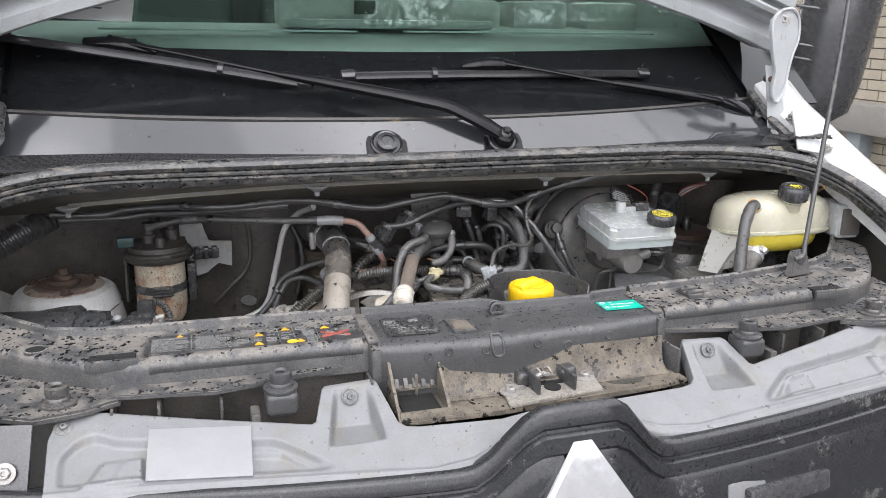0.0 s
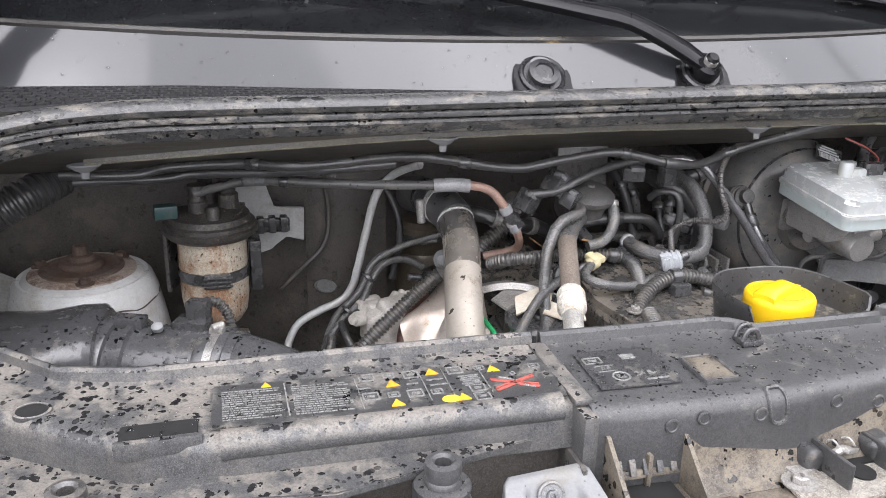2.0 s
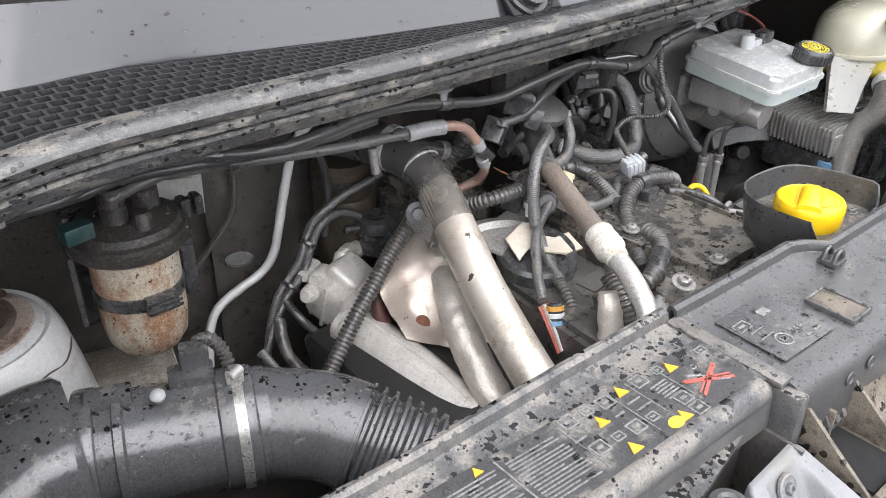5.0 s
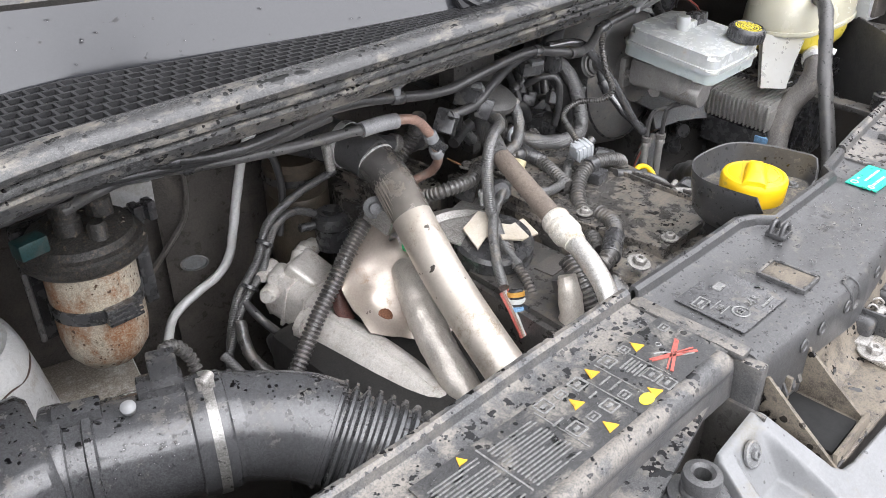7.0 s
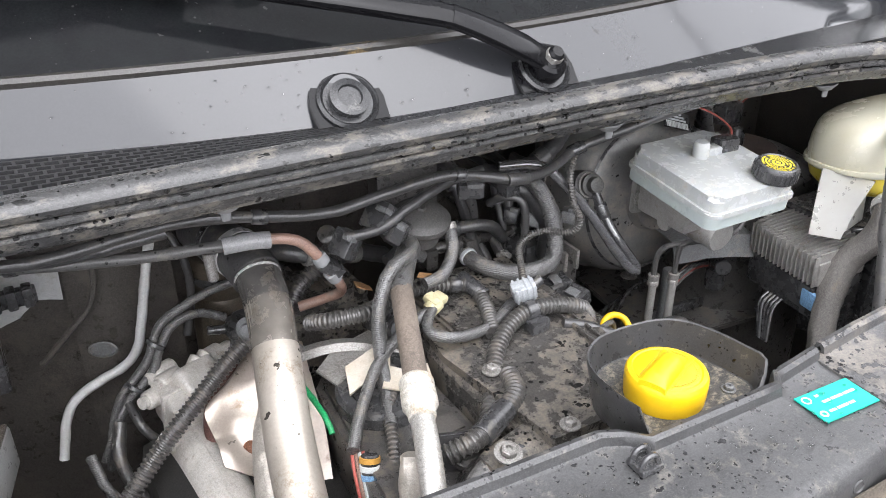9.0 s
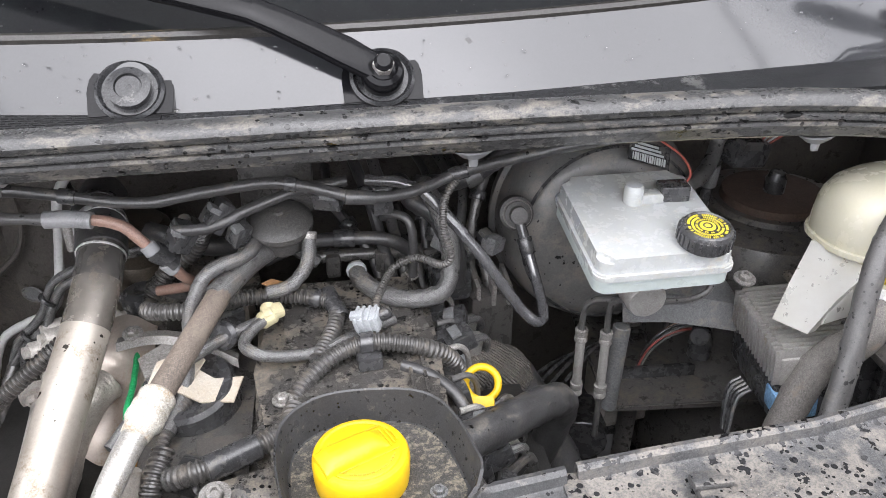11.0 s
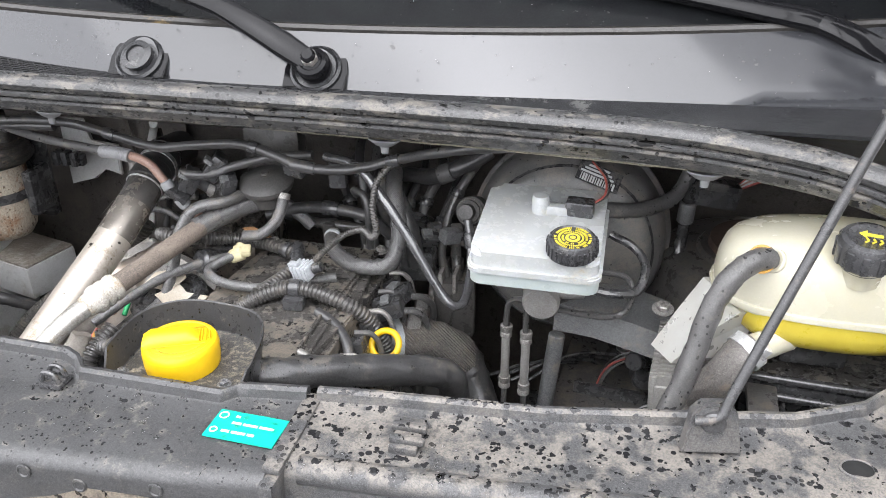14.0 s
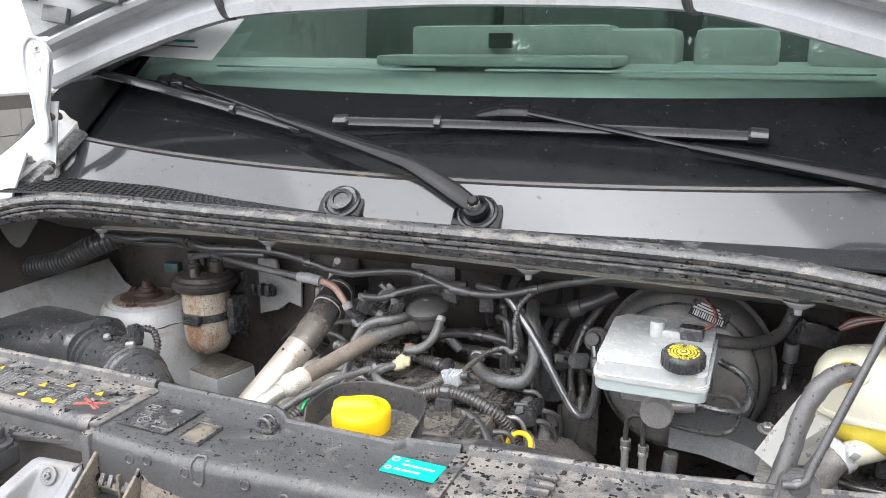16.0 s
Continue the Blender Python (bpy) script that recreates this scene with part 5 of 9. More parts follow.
for sx in (-1, 1):
    gp = thing("grille_top_panel", "silver grey plastic top panel of the grille", "grille panel", "grille panels")
    ga, gb2 = (0.0, 0.0) if sx < 0 else (0.024, 0.005)
    across = sorted({round(-0.624 + 0.594 * k / 300, 5) for k in range(301)} | {x for x, y in TOP_EDGE})
    nrm = Vector((0, -0.468, 0.884))
    rows = []
    for x in across:
        hi, lo = along(TOP_EDGE, x), along(LOW_EDGE, x)
        row = [Vector((x, hi + 0.003, 1.010 + 0.53 * hi - 0.022))]
        for k in range(61):
            y = hi + (lo - hi) * k / 60
            row.append(Vector((x, y, 1.010 + 0.53 * y)) + nrm * (panel_relief(x, y, sx < 0) + 0.0025 * math.sin(math.pi * min(1.0, k / 2) / 2) - 0.0025))
        row += [Vector((x, lo - 0.002, 1.010 + 0.53 * lo - 0.005)), Vector((x, lo, 1.010 + 0.53 * lo - 0.022))]
        rows.append([Vector((q.x if sx < 0 else ga - q.x, q.y + gb2, q.z + (0.004 if sx > 0 else 0))) for q in row])
    part("panel", loft(rows, 0.0025), M_SILVER, gp, sharp=70)
    for x, y, up in ((-0.262, -0.004, -0.0035), (-0.608, -0.003, 0.0)):
        q = Vector((x if sx < 0 else ga - x, y + gb2, 1.010 + 0.53 * y + (0.004 if sx > 0 else 0))) + nrm * (up - 0.001)
        part("screw_rim", lathe([(0.0115, -0.001), (0.0115, 0.0015), (0.010, 0.0022), (0.0085, 0.001)], aim(q, q + (Vector((0, -0.9, 0.45)) if x > -0.4 else nrm)), 24), M_GREY, gp)
        bolt(tuple(q), (0, -0.9, 0.45) if x > -0.4 else tuple(nrm), 0.0048, gp, 1.9, "screw", M_GREY)
    if sx < 0:
        a, b, d = (Vector((x, y, 1.010 + 0.53 * y)) + nrm * 0.0015 for x, y in ((-0.512, -0.020), (-0.392, -0.0315), (-0.516, -0.0825)))
        ex, ey = (b - a).normalized(), (d - a).normalized()
        m2 = Matrix((ex, -ey, ex.cross(-ey))).transposed().to_4x4()
        m2.translation = a + (b - a) / 2 + (d - a) / 2
        part("label", box(((b - a).length, (d - a).length, 0.003), (0, 0, 0), bevel=0.0008, m=m2), M_PAPER, gp, "plain white label")

# black grille with plain chrome badge
gr = thing("front_grille", "dark grey plastic grille with a chrome badge", "grille")
xs2 = [-0.85 + 1.7 * k / 85 for k in range(86)]


def arch(x):
    u = max(0.0, min(1.0, (0.14 - abs(x)) / 0.095))
    return 0.080 * u * u * (3 - 2 * u)


GR = ((0.012, -0.004), (0.0, 0.0), (-0.006, -0.0015), (-0.010, -0.006), (-0.012, -0.020), (-0.008, -0.024), (-0.009, -0.027), (-0.016, -0.030), (-0.019, -0.046), (-0.014, -0.051), (-0.018, -0.056), (-0.024, -0.075), (-0.03, -0.11), (-0.028, -0.2), (-0.02, -0.35))
part("upper_bar", loft([[Vector((x, -0.128 + 0.14 * x * x - 0.15 * arch(x) + dy, 0.947 + arch(x) * max(0.0, 1 + dz * 3) + dz + 0.05 * x * x)) for x in xs2] for dy, dz in GR], 0.005), M_GRILLE, gr)
mm = Matrix.Translation((0.0, -0.176, 0.888)) @ Matrix.Rotation(radians(74), 4, "X")
part("badge", prism([(-0.012, 0.096), (0.012, 0.096), (0.075, 0.0), (0.012, -0.096), (-0.012, -0.096), (-0.075, 0.0)], 0, 0.014, mm, 0.006), M_CHROME, gr, "plain chrome diamond badge")
part("side_inlet", box((0.2, 0.02, 0.05), (0.33, -0.13, 0.85), rot=(-10, 0, 7), bevel=0.008), M_SILVER, gr)
part("side_inlet_hole", box((0.15, 0.02, 0.03), (0.335, -0.142, 0.85), rot=(-10, 0, 7), bevel=0.004), M_BLACK, gr)
M_FINS = mat("pale_fin_alloy", (0.36, 0.35, 0.335), (0.27, 0.26, 0.245), rough=0.36, metal=0.35, dust=(0.27, 0.24, 0.2), dusty=0.3, dscale=40, grit=0.2)

# ---------- left side of the bay ----------
tw = thing("strut_tower", "white painted strut tower with rusty top mount", "strut tower", "strut towers")
TX, TY = -0.688, 0.647
part("dome", lathe([(0.128, -0.40), (0.116, -0.14), (0.104, -0.06), (0.097, -0.024), (0.091, -0.006), (0.085, 0.0005), (0.080, -0.001), (0.075, 0.003), (0.068, 0.006), (0.05, 0.008), (0.03, 0.004), (0, 0.004)], pose(TX, TY, 0.98), 48), M_WHITE, tw)
part("stained_top", lathe([(0.0715, 0.0035), (0.070, 0.0062), (0.058, 0.0085), (0.05, 0.009)], pose(TX, TY, 0.9805), 40), mat("rust_stained_paint", (0.34, 0.29, 0.25), (0.13, 0.075, 0.055), scale=16, rough=0.45, dust=(0.10, 0.05, 0.035), dusty=0.5, dscale=22), tw, "rust stained paint round the mount")
part("sealer_crack", tube([Vector((TX, TY, 0)) + Vector((math.cos(a) * (0.0985 + 0.001 * math.sin(9 * a)), math.sin(a) * (0.0985 + 0.001 * math.sin(9 * a)), 0.952 + 0.004 * math.sin(3 * a) + 0.002 * math.sin(11 * a))) for a in [-2.6 + 2.6 * k / 24 for k in range(25)]], 0.0011, n=5, sub=2), M_RUST, tw, "cracked sealer line")
part("mount_ring", lathe([(0.056, 0.0), (0.055, 0.005), (0.049, 0.007), (0.044, 0.004), (0.027, 0.006), (0, 0.006)], pose(TX, TY, 0.986), 32), mat("stained_steel", (0.11, 0.085, 0.072), (0.045, 0.033, 0.028), scale=40, rough=0.6, metal=0.2, dust=(0.12, 0.07, 0.045), dusty=0.5, dscale=40), tw)
part("mount_cup", lathe([(0.028, 0), (0.030, 0.006), (0.026, 0.011), (0.018, 0.012), (0.016, 0.018), (0.011, 0.020), (0.009, 0.032), (0, 0.034)], pose(TX, TY, 0.99), 28), M_RUST, tw)
for a in (40, 160, 280):
    bolt((TX + 0.06 * math.cos(radians(a)), TY + 0.06 * math.sin(radians(a)), 0.987), (0, 0, 1), 0.008, tw, 1.5, material=M_RUST)
tw2 = thing("strut_tower", "dark dirty strut tower with round top mount", "strut tower", "strut towers")
part("dome", lathe([(0.16, -0.4), (0.15, -0.06), (0.13, -0.01), (0.11, 0.0), (0.085, 0.0), (0.08, 0.006), (0.06, 0.006), (0, 0.004)], pose(0.66, 0.64, 1.0), 36), M_BLACKD, tw2)
part("mount_ring", lathe([(0.07, 0), (0.068, 0.01), (0.05, 0.012), (0, 0.01)], pose(0.66, 0.64, 1.006), 30), M_RUST, tw2)
part("mount_nut", lathe([(0.014, 0), (0.014, 0.02), (0.009, 0.03), (0, 0.03)], pose(0.66, 0.64, 1.016), 10), M_BLACK, tw2)

iw = thing("inner_wing", "white painted inner wing panel around the tower", "panel", kind="structure")
part("wing_panel", loft([[Vector((x, y, z)) for x, z in ((-0.90, 1.02), (-0.86, 0.97), (-0.80, 0.935), (-0.72, 0.925), (-0.67, 0.89), (-0.655, 0.70))] for y in (0.44, 0.55, 0.65, 0.76)], 0.003), M_WHITE, iw)
part("ledge_box", box((0.20, 0.10, 0.06), (-0.575, 0.675, 0.818), rot=(0, 0, -14), bevel=0.006), M_WHITE, iw, "dusty white sheet metal ledge")
part("ledge_top", box((0.195, 0.095, 0.004), (-0.575, 0.675, 0.8495), rot=(0, 0, -14), bevel=0.001), mat("dirty_white_paint", (0.33, 0.31, 0.28), (0.2, 0.18, 0.155), scale=14, rough=0.4, dust=(0.17, 0.14, 0.11), dusty=0.8, dscale=25), iw)
part("white_patch", prism([(-0.475, 1.07), (-0.475, 0.948), (-0.455, 0.955), (-0.425, 0.963), (-0.402, 0.985), (-0.374, 0.974), (-0.372, 1.028), (-0.42, 1.032), (-0.43, 1.07)], -0.004, 0.004, Matrix(((1, 0, 0, 0), (0, 0, -1, 0.745), (0, 1, 0, 0), (0, 0, 0, 1))), 0.002), M_WHITE, iw)
part("insulation_panel", loft([[Vector((x, wall_y(x, z) - 0.012 - 0.008 * math.sin((x + 0.42) * 22) ** 2, z)) for x in (-0.368, -0.36, -0.35, -0.34, -0.33, -0.30, -0.27, -0.24)] for z in (0.72, 0.80, 0.86, 0.93, 1.0, 1.08, 1.14)], 0.006), M_FIREWALL, iw)
part("panel_crease", tube([(-0.345, 0.735, 1.10), (-0.335, 0.733, 1.02), (-0.345, 0.728, 0.97), (-0.38, 0.725, 0.935), (-0.415, 0.728, 0.90)], 0.004, n=6), M_FIREWALL, iw)
part("drain_slot", lathe([(0, 0.0), (0.017, 0.0), (0.019, 0.003), (0.0165, 0.004), (0.0155, 0.001)], Matrix.Translation((-0.343, 0.728, 0.899)) @ Euler((radians(82), 0, radians(-25))).to_matrix().to_4x4() @ Matrix.Diagonal((1.0, 0.6, 1, 1)), 24), M_GREY, iw)

ff = thing("fuel_filter", "rusty fuel filter canister with black dirty head", "fuel filter")
FX, FY = -0.513, 0.618
part("canister", lathe([(0, 0), (0.018, 0.001), (0.034, 0.008), (0.043, 0.022), (0.0465, 0.045), (0.0465, 0.138), (0.043, 0.142), (0, 0.142)], pose(FX, FY, 0.902), 36), M_RUSTY, ff)
part("strap", lathe([(0.0467, 0), (0.0485, 0.0005), (0.0485, 0.0155), (0.0467, 0.016)], pose(FX, FY, 0.976), 36), M_BLACK, ff, "black plastic strap")
part("strap_buckle", box((0.034, 0.012, 0.02), (FX + 0.004, FY - 0.05, 0.984), bevel=0.002), M_BLACK, ff)
for k in range(3):
    part("buckle_rib", box((0.038, 0.003, 0.003), (FX + 0.005, FY - 0.0565, 0.978 + 0.006 * k), bevel=0.001), M_BLACK, ff)
M_GRITTY = mat("gritty_black", (0.03, 0.028, 0.026), (0.012, 0.012, 0.012), scale=160, rough=0.4, dust=(0.15, 0.12, 0.09), dusty=0.35, dscale=190, bump=1.0, bscale=420, grit=0.9)
part("head", lathe([(0.048, -0.006), (0.058, -0.004), (0.0635, 0.002), (0.064, 0.008), (0.060, 0.010), (0.060, 0.015), (0.055, 0.017), (0.053, 0.025), (0.046, 0.027), (0.03, 0.032), (0, 0.034)], pose(FX, FY, 1.041), 36), M_GRITTY, ff)
for dx, dy, h in ((-0.014, -0.012, 0.046), (0.026, 0.004, 0.055), (-0.004, 0.026, 0.062)):
    part("port", lathe([(0.014, 0), (0.0135, h * 0.5), (0.0105, h * 0.55), (0.0105, h * 0.85), (0.013, h * 0.87), (0.0125, h), (0, h + 0.002)], pose(FX + dx, FY + dy, 1.064), 18), M_GRITTY, ff)
rnd = random.Random(41)
bm = bmesh.new()
for k in range(170):
    a, r = rnd.uniform(0, 6.283), 0.061 * math.sqrt(rnd.random())
    z = 1.0735 if r < 0.03 else (1.0685 if r < 0.046 else (1.059 if r < 0.054 else 1.0515))
    box((rnd.uniform(0.0012, 0.0038), rnd.uniform(0.0012, 0.003), 0.0022), (FX + r * math.cos(a), FY + r * math.sin(a), z), rot=(rnd.uniform(-30, 30), rnd.uniform(-30, 30), rnd.uniform(0, 90)), bevel=0, bm=bm)
part("dirt", bm, mat("loose_dirt", (0.11, 0.09, 0.07), (0.04, 0.034, 0.028), scale=300, rough=0.8), ff, "loose grit lying on the head")
part("screw", lathe([(0.010, 0), (0.010, 0.018), (0.007, 0.022), (0, 0.022)], pose(FX + 0.005, FY - 0.036, 1.064), 12), M_GRITTY, ff)
part("connector", box((0.03, 0.02, 0.018), (FX - 0.056, FY - 0.022, 1.078), rot=(0, 0, 8), bevel=0.003), mat("dark_teal_plastic", (0.014, 0.048, 0.048), (0.01, 0.03, 0.03), rough=0.4, dust=(0.1, 0.09, 0.075), dusty=0.35), ff)
part("holder", box((0.016, 0.05, 0.075), (FX + 0.058, FY + 0.02, 0.985), bevel=0.004), M_BLACK, ff)
part("holder", box((0.006, 0.05, 0.085), (FX - 0.056, FY + 0.026, 0.995), rot=(0, 0, -15), bevel=0.002), M_BLACKD, ff)
part("rear_bracket", box((0.10, 0.02, 0.14), (FX, FY + 0.06, 0.99), bevel=0.004), M_BLACK, ff)
cl = thing("pipe_clip", "black plastic pipe clip on the bulkhead", "clip")
bm = box((0.05, 0.014, 0.02), (-0.425, 0.69, 1.02), bevel=0.003)
for k in range(3):
    box((0.011, 0.02, 0.024), (-0.443 + 0.017 * k, 0.682, 1.024), bevel=0.003, bm=bm)
part("clip_body", bm, M_BLACK, cl)


def hose(name, pts, r, material, label, category="hose", group="", rings=None, n=12, taper=None, parts=()):
    t = thing(name, label, category, group)
    bm = tube(pts, r, n=n, rings=rings, taper=taper)
    if not rings:
        for v in bm.verts:
            v.co += noise.noise_vector(v.co * 55) * r * 0.10 + noise.noise_vector(v.co * 190) * r * 0.13
    part("tube", bm, material, t)
    line = spline(pts, 10)
    for f, rr, m2, nm in parts:
        k = int(f * (len(line) - 3))
        q, d = line[k], (line[k + 2] - line[k]).normalized()
        part(nm, lathe([(r * 0.9, -rr[1] / 2), (rr[0] * 0.93, -rr[1] / 2), (rr[0], -rr[1] / 2 + 0.001), (rr[0], rr[1] / 2 - 0.001), (rr[0] * 0.93, rr[1] / 2), (r * 0.9, rr[1] / 2)], aim(q, q + d), 16), m2, t)
    return t


# air intake duct
ad = thing("air_intake_duct", "wet black air intake duct with steel clamp", "air duct")
ax = [(-0.86, 0.50, 0.925), (-0.76, 0.485, 0.927), (-0.66, 0.468, 0.929)]
part("inlet_box", loft([[Vector((x, y0, z0)) + Vector((0, 0, 1)) * (h * math.copysign(abs(math.sin(a)) ** 0.6, math.sin(a))) + Vector((0.15, 0.98, 0)) * (w * math.copysign(abs(math.cos(a)) ** 0.6, math.cos(a))) for a in [2 * math.pi * k / 28 for k in range(28)]]
                         for x, y0, z0, h, w in ((-0.90, 0.46, 0.93, 0.05, 0.13), (-0.80, 0.45, 0.93, 0.058, 0.12), (-0.72, 0.455, 0.93, 0.06, 0.09), (-0.675, 0.462, 0.93, 0.0665, 0.074), (-0.650, 0.459, 0.93, 0.067, 0.073), (-0.643, 0.457, 0.93, 0.062, 0.066), (-0.641, 0.456, 0.93, 0.040, 0.04))], close=True), M_DUCT, ad)
A0, A1 = Vector((-0.645, 0.458, 0.930)), Vector((-0.497, 0.398, 0.928))
dl = (A1 - A0).length
part("meter_body", lathe([(0.048, 0), (0.0605, 0.001), (0.0615, 0.003), (0.0615, 0.017), (0.0605, 0.019), (0.0545, 0.020), (0.0545, 0.034), (0.060, 0.036), (0.060, 0.043), (0.0545, 0.045), (0.0535, dl - 0.055), (0.0535, dl - 0.036), (0.0565, dl - 0.034), (0.0575, dl - 0.030), (0.0575, dl - 0.004), (0.0565, dl - 0.002), (0.0545, dl - 0.001), (0.054, dl + 0.01), (0.04, dl + 0.01)], aim(A0, A1), 40), M_DUCT, ad)
E0 = A0.lerp(A1, 0.99)
elbow = [A0.lerp(A1, 0.86), A1, (-0.45, 0.362, 0.922), (-0.425, 0.333, 0.912)]
part("elbow", tube(elbow, 0.0525, n=36, sub=10), M_DUCT, ad)
part("bellows", tube([(-0.43, 0.34, 0.914), (-0.395, 0.295, 0.894), (-0.365, 0.25, 0.868), (-0.34, 0.20, 0.84)], 0.0505, n=32, sub=10, rings=(0.0115, 0.008)), M_DUCT, ad, "black ribbed bellows")
cd = (A1 - A0).normalized()
cpt = A0 + cd * (dl * 0.90)
part("steel_clamp", lathe([(0.0575, -0.0048), (0.0588, -0.0048), (0.0588, 0.0048), (0.0575, 0.0048)], aim(cpt, cpt + cd), 40), mat("worn_clamp_steel", (0.24, 0.235, 0.225), (0.14, 0.13, 0.12), scale=50, rough=0.3, metal=0.5), ad, "dull steel hose clamp")
part("clamp_screw", rod(cpt + Vector((-0.006, -0.004, 0.0635)), cpt + Vector((0.008, 0.002, 0.0655)), 0.005), M_TIN, ad)
part("clamp_bridge", box((0.016, 0.012, 0.008), tuple(cpt + Vector((0, 0, 0.0595))), rot=(0, 0, -20), bevel=0.001), M_TIN, ad)
part("sensor_base", box((0.042, 0.028, 0.014), (-0.540, 0.436, 0.984), rot=(0, 0, -22), bevel=0.004), M_BLACK, ad)
part("sensor", box((0.026, 0.020, 0.026), (-0.532, 0.441, 0.999), rot=(0, 0, -22), bevel=0.003), M_BLACK, ad, "black air flow sensor plug")
part("sensor_cable", tube([(-0.533, 0.447, 1.0), (-0.522, 0.455, 1.003), (-0.508, 0.459, 0.998), (-0.497, 0.455, 0.978), (-0.498, 0.447, 0.955), (-0.505, 0.44, 0.93)], 0.006, n=12, rings=(0.006, 0.002)), M_BLACKD, ad)
part("knob", lathe([(0.006, 0), (0.007, 0.006), (0.004, 0.009), (0, 0.010)], aim((-0.578, 0.42, 0.988), (-0.585, 0.405, 1.03)), 14), M_PAPER, ad, "small white knob")
part("mould_tab", box((0.04, 0.02, 0.012), (-0.612, 0.448, 0.99), rot=(0, 0, -22), bevel=0.002), M_DUCT, ad)

hose("heater_hose", [(-1.02, 0.545, 1.05), (-0.94, 0.55, 1.050), (-0.87, 0.552, 1.060), (-0.80, 0.555, 1.08), (-0.735, 0.565, 1.112), (-0.69, 0.60, 1.13)], 0.0215, M_RUBBER, "thick black ribbed hose by the inner wing", n=22, rings=(0.009, 0.003))
hose("silver_pipe", [(-0.215, 0.62, 1.12), (-0.245, 0.665, 1.095), (-0.268, 0.685, 1.06), (-0.282, 0.695, 1.0), (-0.298, 0.70, 0.93), (-0.305, 0.702, 0.905), (-0.322, 0.705, 0.882), (-0.36, 0.712, 0.862), (-0.388, 0.715, 0.845), (-0.405, 0.712, 0.82), (-0.42, 0.70, 0.77)], 0.0062, M_PALEPIPE, "thin bent bright metal pipe on the bulkhead", "pipe")
hose("bulkhead_pipe", [(-0.53, 0.60, 1.10), (-0.46, 0.588, 1.117), (-0.415, 0.555, 1.122), (-0.31, 0.522, 1.121), (-0.215, 0.506, 1.119)], 0.0062, M_GREYTUBE, "dull grey pipe from the fuel filter", "pipe", parts=((0.3, (0.0085, 0.05), M_GREY, "tape_wrap"), (0.55, (0.0078, 0.012), M_BLACK, "joint")))
cp = hose("salmon_hose", [(-0.225, 0.507, 1.119), (-0.19, 0.502, 1.119), (-0.155, 0.497, 1.114), (-0.135, 0.495, 1.095), (-0.122, 0.496, 1.075), (-0.105, 0.505, 1.045), (-0.095, 0.525, 1.018), (-0.11, 0.54, 1.005), (-0.14, 0.545, 1.0)], 0.0060, M_COPPER, "salmon coloured fuel hose with white clamps")
part("sleeve", tube([(-0.225, 0.507, 1.119), (-0.20, 0.503, 1.120), (-0.178, 0.500, 1.118)], 0.0092, n=12), M_CLEAR, cp, "milky plastic sleeve")
for q, w in (((-0.127, 0.495, 1.083), (0.010, -0.001, -0.018)), ((-0.112, 0.501, 1.057), (0.014, 0.006, -0.022))):
    part("clamp", rod(Vector(q) - Vector(w) * 0.3, Vector(q) + Vector(w) * 0.3, 0.0086), M_PAPER, cp, "white hose clamp")
part("clip", box((0.03, 0.02, 0.014), (-0.115, 0.50, 1.07), rot=(20, 40, 10), bevel=0.002), M_BLACK, cp)

# ---------- engine ----------
en = thing("engine", "dirty diesel engine with black cover and alloy castings", "engine")
# near-black colour makes the block read as shade in the gaps around it
part("block", box((0.62, 0.36, 0.36), (-0.03, 0.40, 0.68), bevel=0.02), mat("shade_black_iron", (0.022, 0.021, 0.02), (0.012, 0.012, 0.012), rough=0.45, dust=(0.06, 0.052, 0.045), dusty=0.3), en)
part("head_cover", prism([(-0.02, 0.215), (0.135, 0.215), (0.155, 0.25), (0.163, 0.40), (0.168, 0.54), (0.155, 0.575), (-0.015, 0.575), (-0.03, 0.55), (-0.03, 0.40)], 0.86, 0.982, None, 0.018, seg=4), M_COVER, en, "black engine cover thick with dirt")
part("cover_step", prism([(0.0, 0.42), (0.14, 0.42), (0.15, 0.55), (-0.01, 0.555)], 0.982, 0.990, None, 0.004), M_COVER, en)
part("cover_rib", box((0.004, 0.20, 0.008), (0.128, 0.34, 0.984), bevel=0.002), M_COVER, en)
part("cover_rib", box((0.004, 0.20, 0.008), (0.142, 0.34, 0.982), bevel=0.002), M_COVER, en)
for q in ((-0.005, 0.548), (0.15, 0.555), (0.0, 0.35), (0.02, 0.24)):
    bolt((q[0], q[1], 0.984), (0, 0, 1), 0.0065, en, 1.6)
for k in range(8):
    part("fuel_rail_nut", lathe([(0.007, 0), (0.0085, 0.003), (0.0085, 0.012), (0.005, 0.014), (0.005, 0.03), (0, 0.031)], pose(0.20 + 0.010 * (k % 2), 0.24 + 0.022 * k, 0.875), 6), M_TIN, en)
part("rail", rod((0.215, 0.23, 0.865), (0.215, 0.43, 0.87), 0.012), M_ALU, en)
part("side_rail", box((0.022, 0.32, 0.05), (0.172, 0.40, 0.925), rot=(0, -14, 1), bevel=0.006), M_BLACKD, en)
for k in range(6):
    part("side_clip", box((0.02, 0.024, 0.026), (0.178, 0.265 + 0.05 * k, 0.952), rot=(0, -14, 6 * (-1) ** k), bevel=0.004), M_BLACK, en)
    part("side_pipe", tube([(0.17, 0.275 + 0.05 * k, 0.968), (0.19, 0.28 + 0.05 * k, 0.966), (0.2, 0.285 + 0.05 * k, 0.94), (0.202, 0.285 + 0.05 * k, 0.87)], 0.0035, n=8), M_TIN if k % 2 else M_GREYTUBE, en)
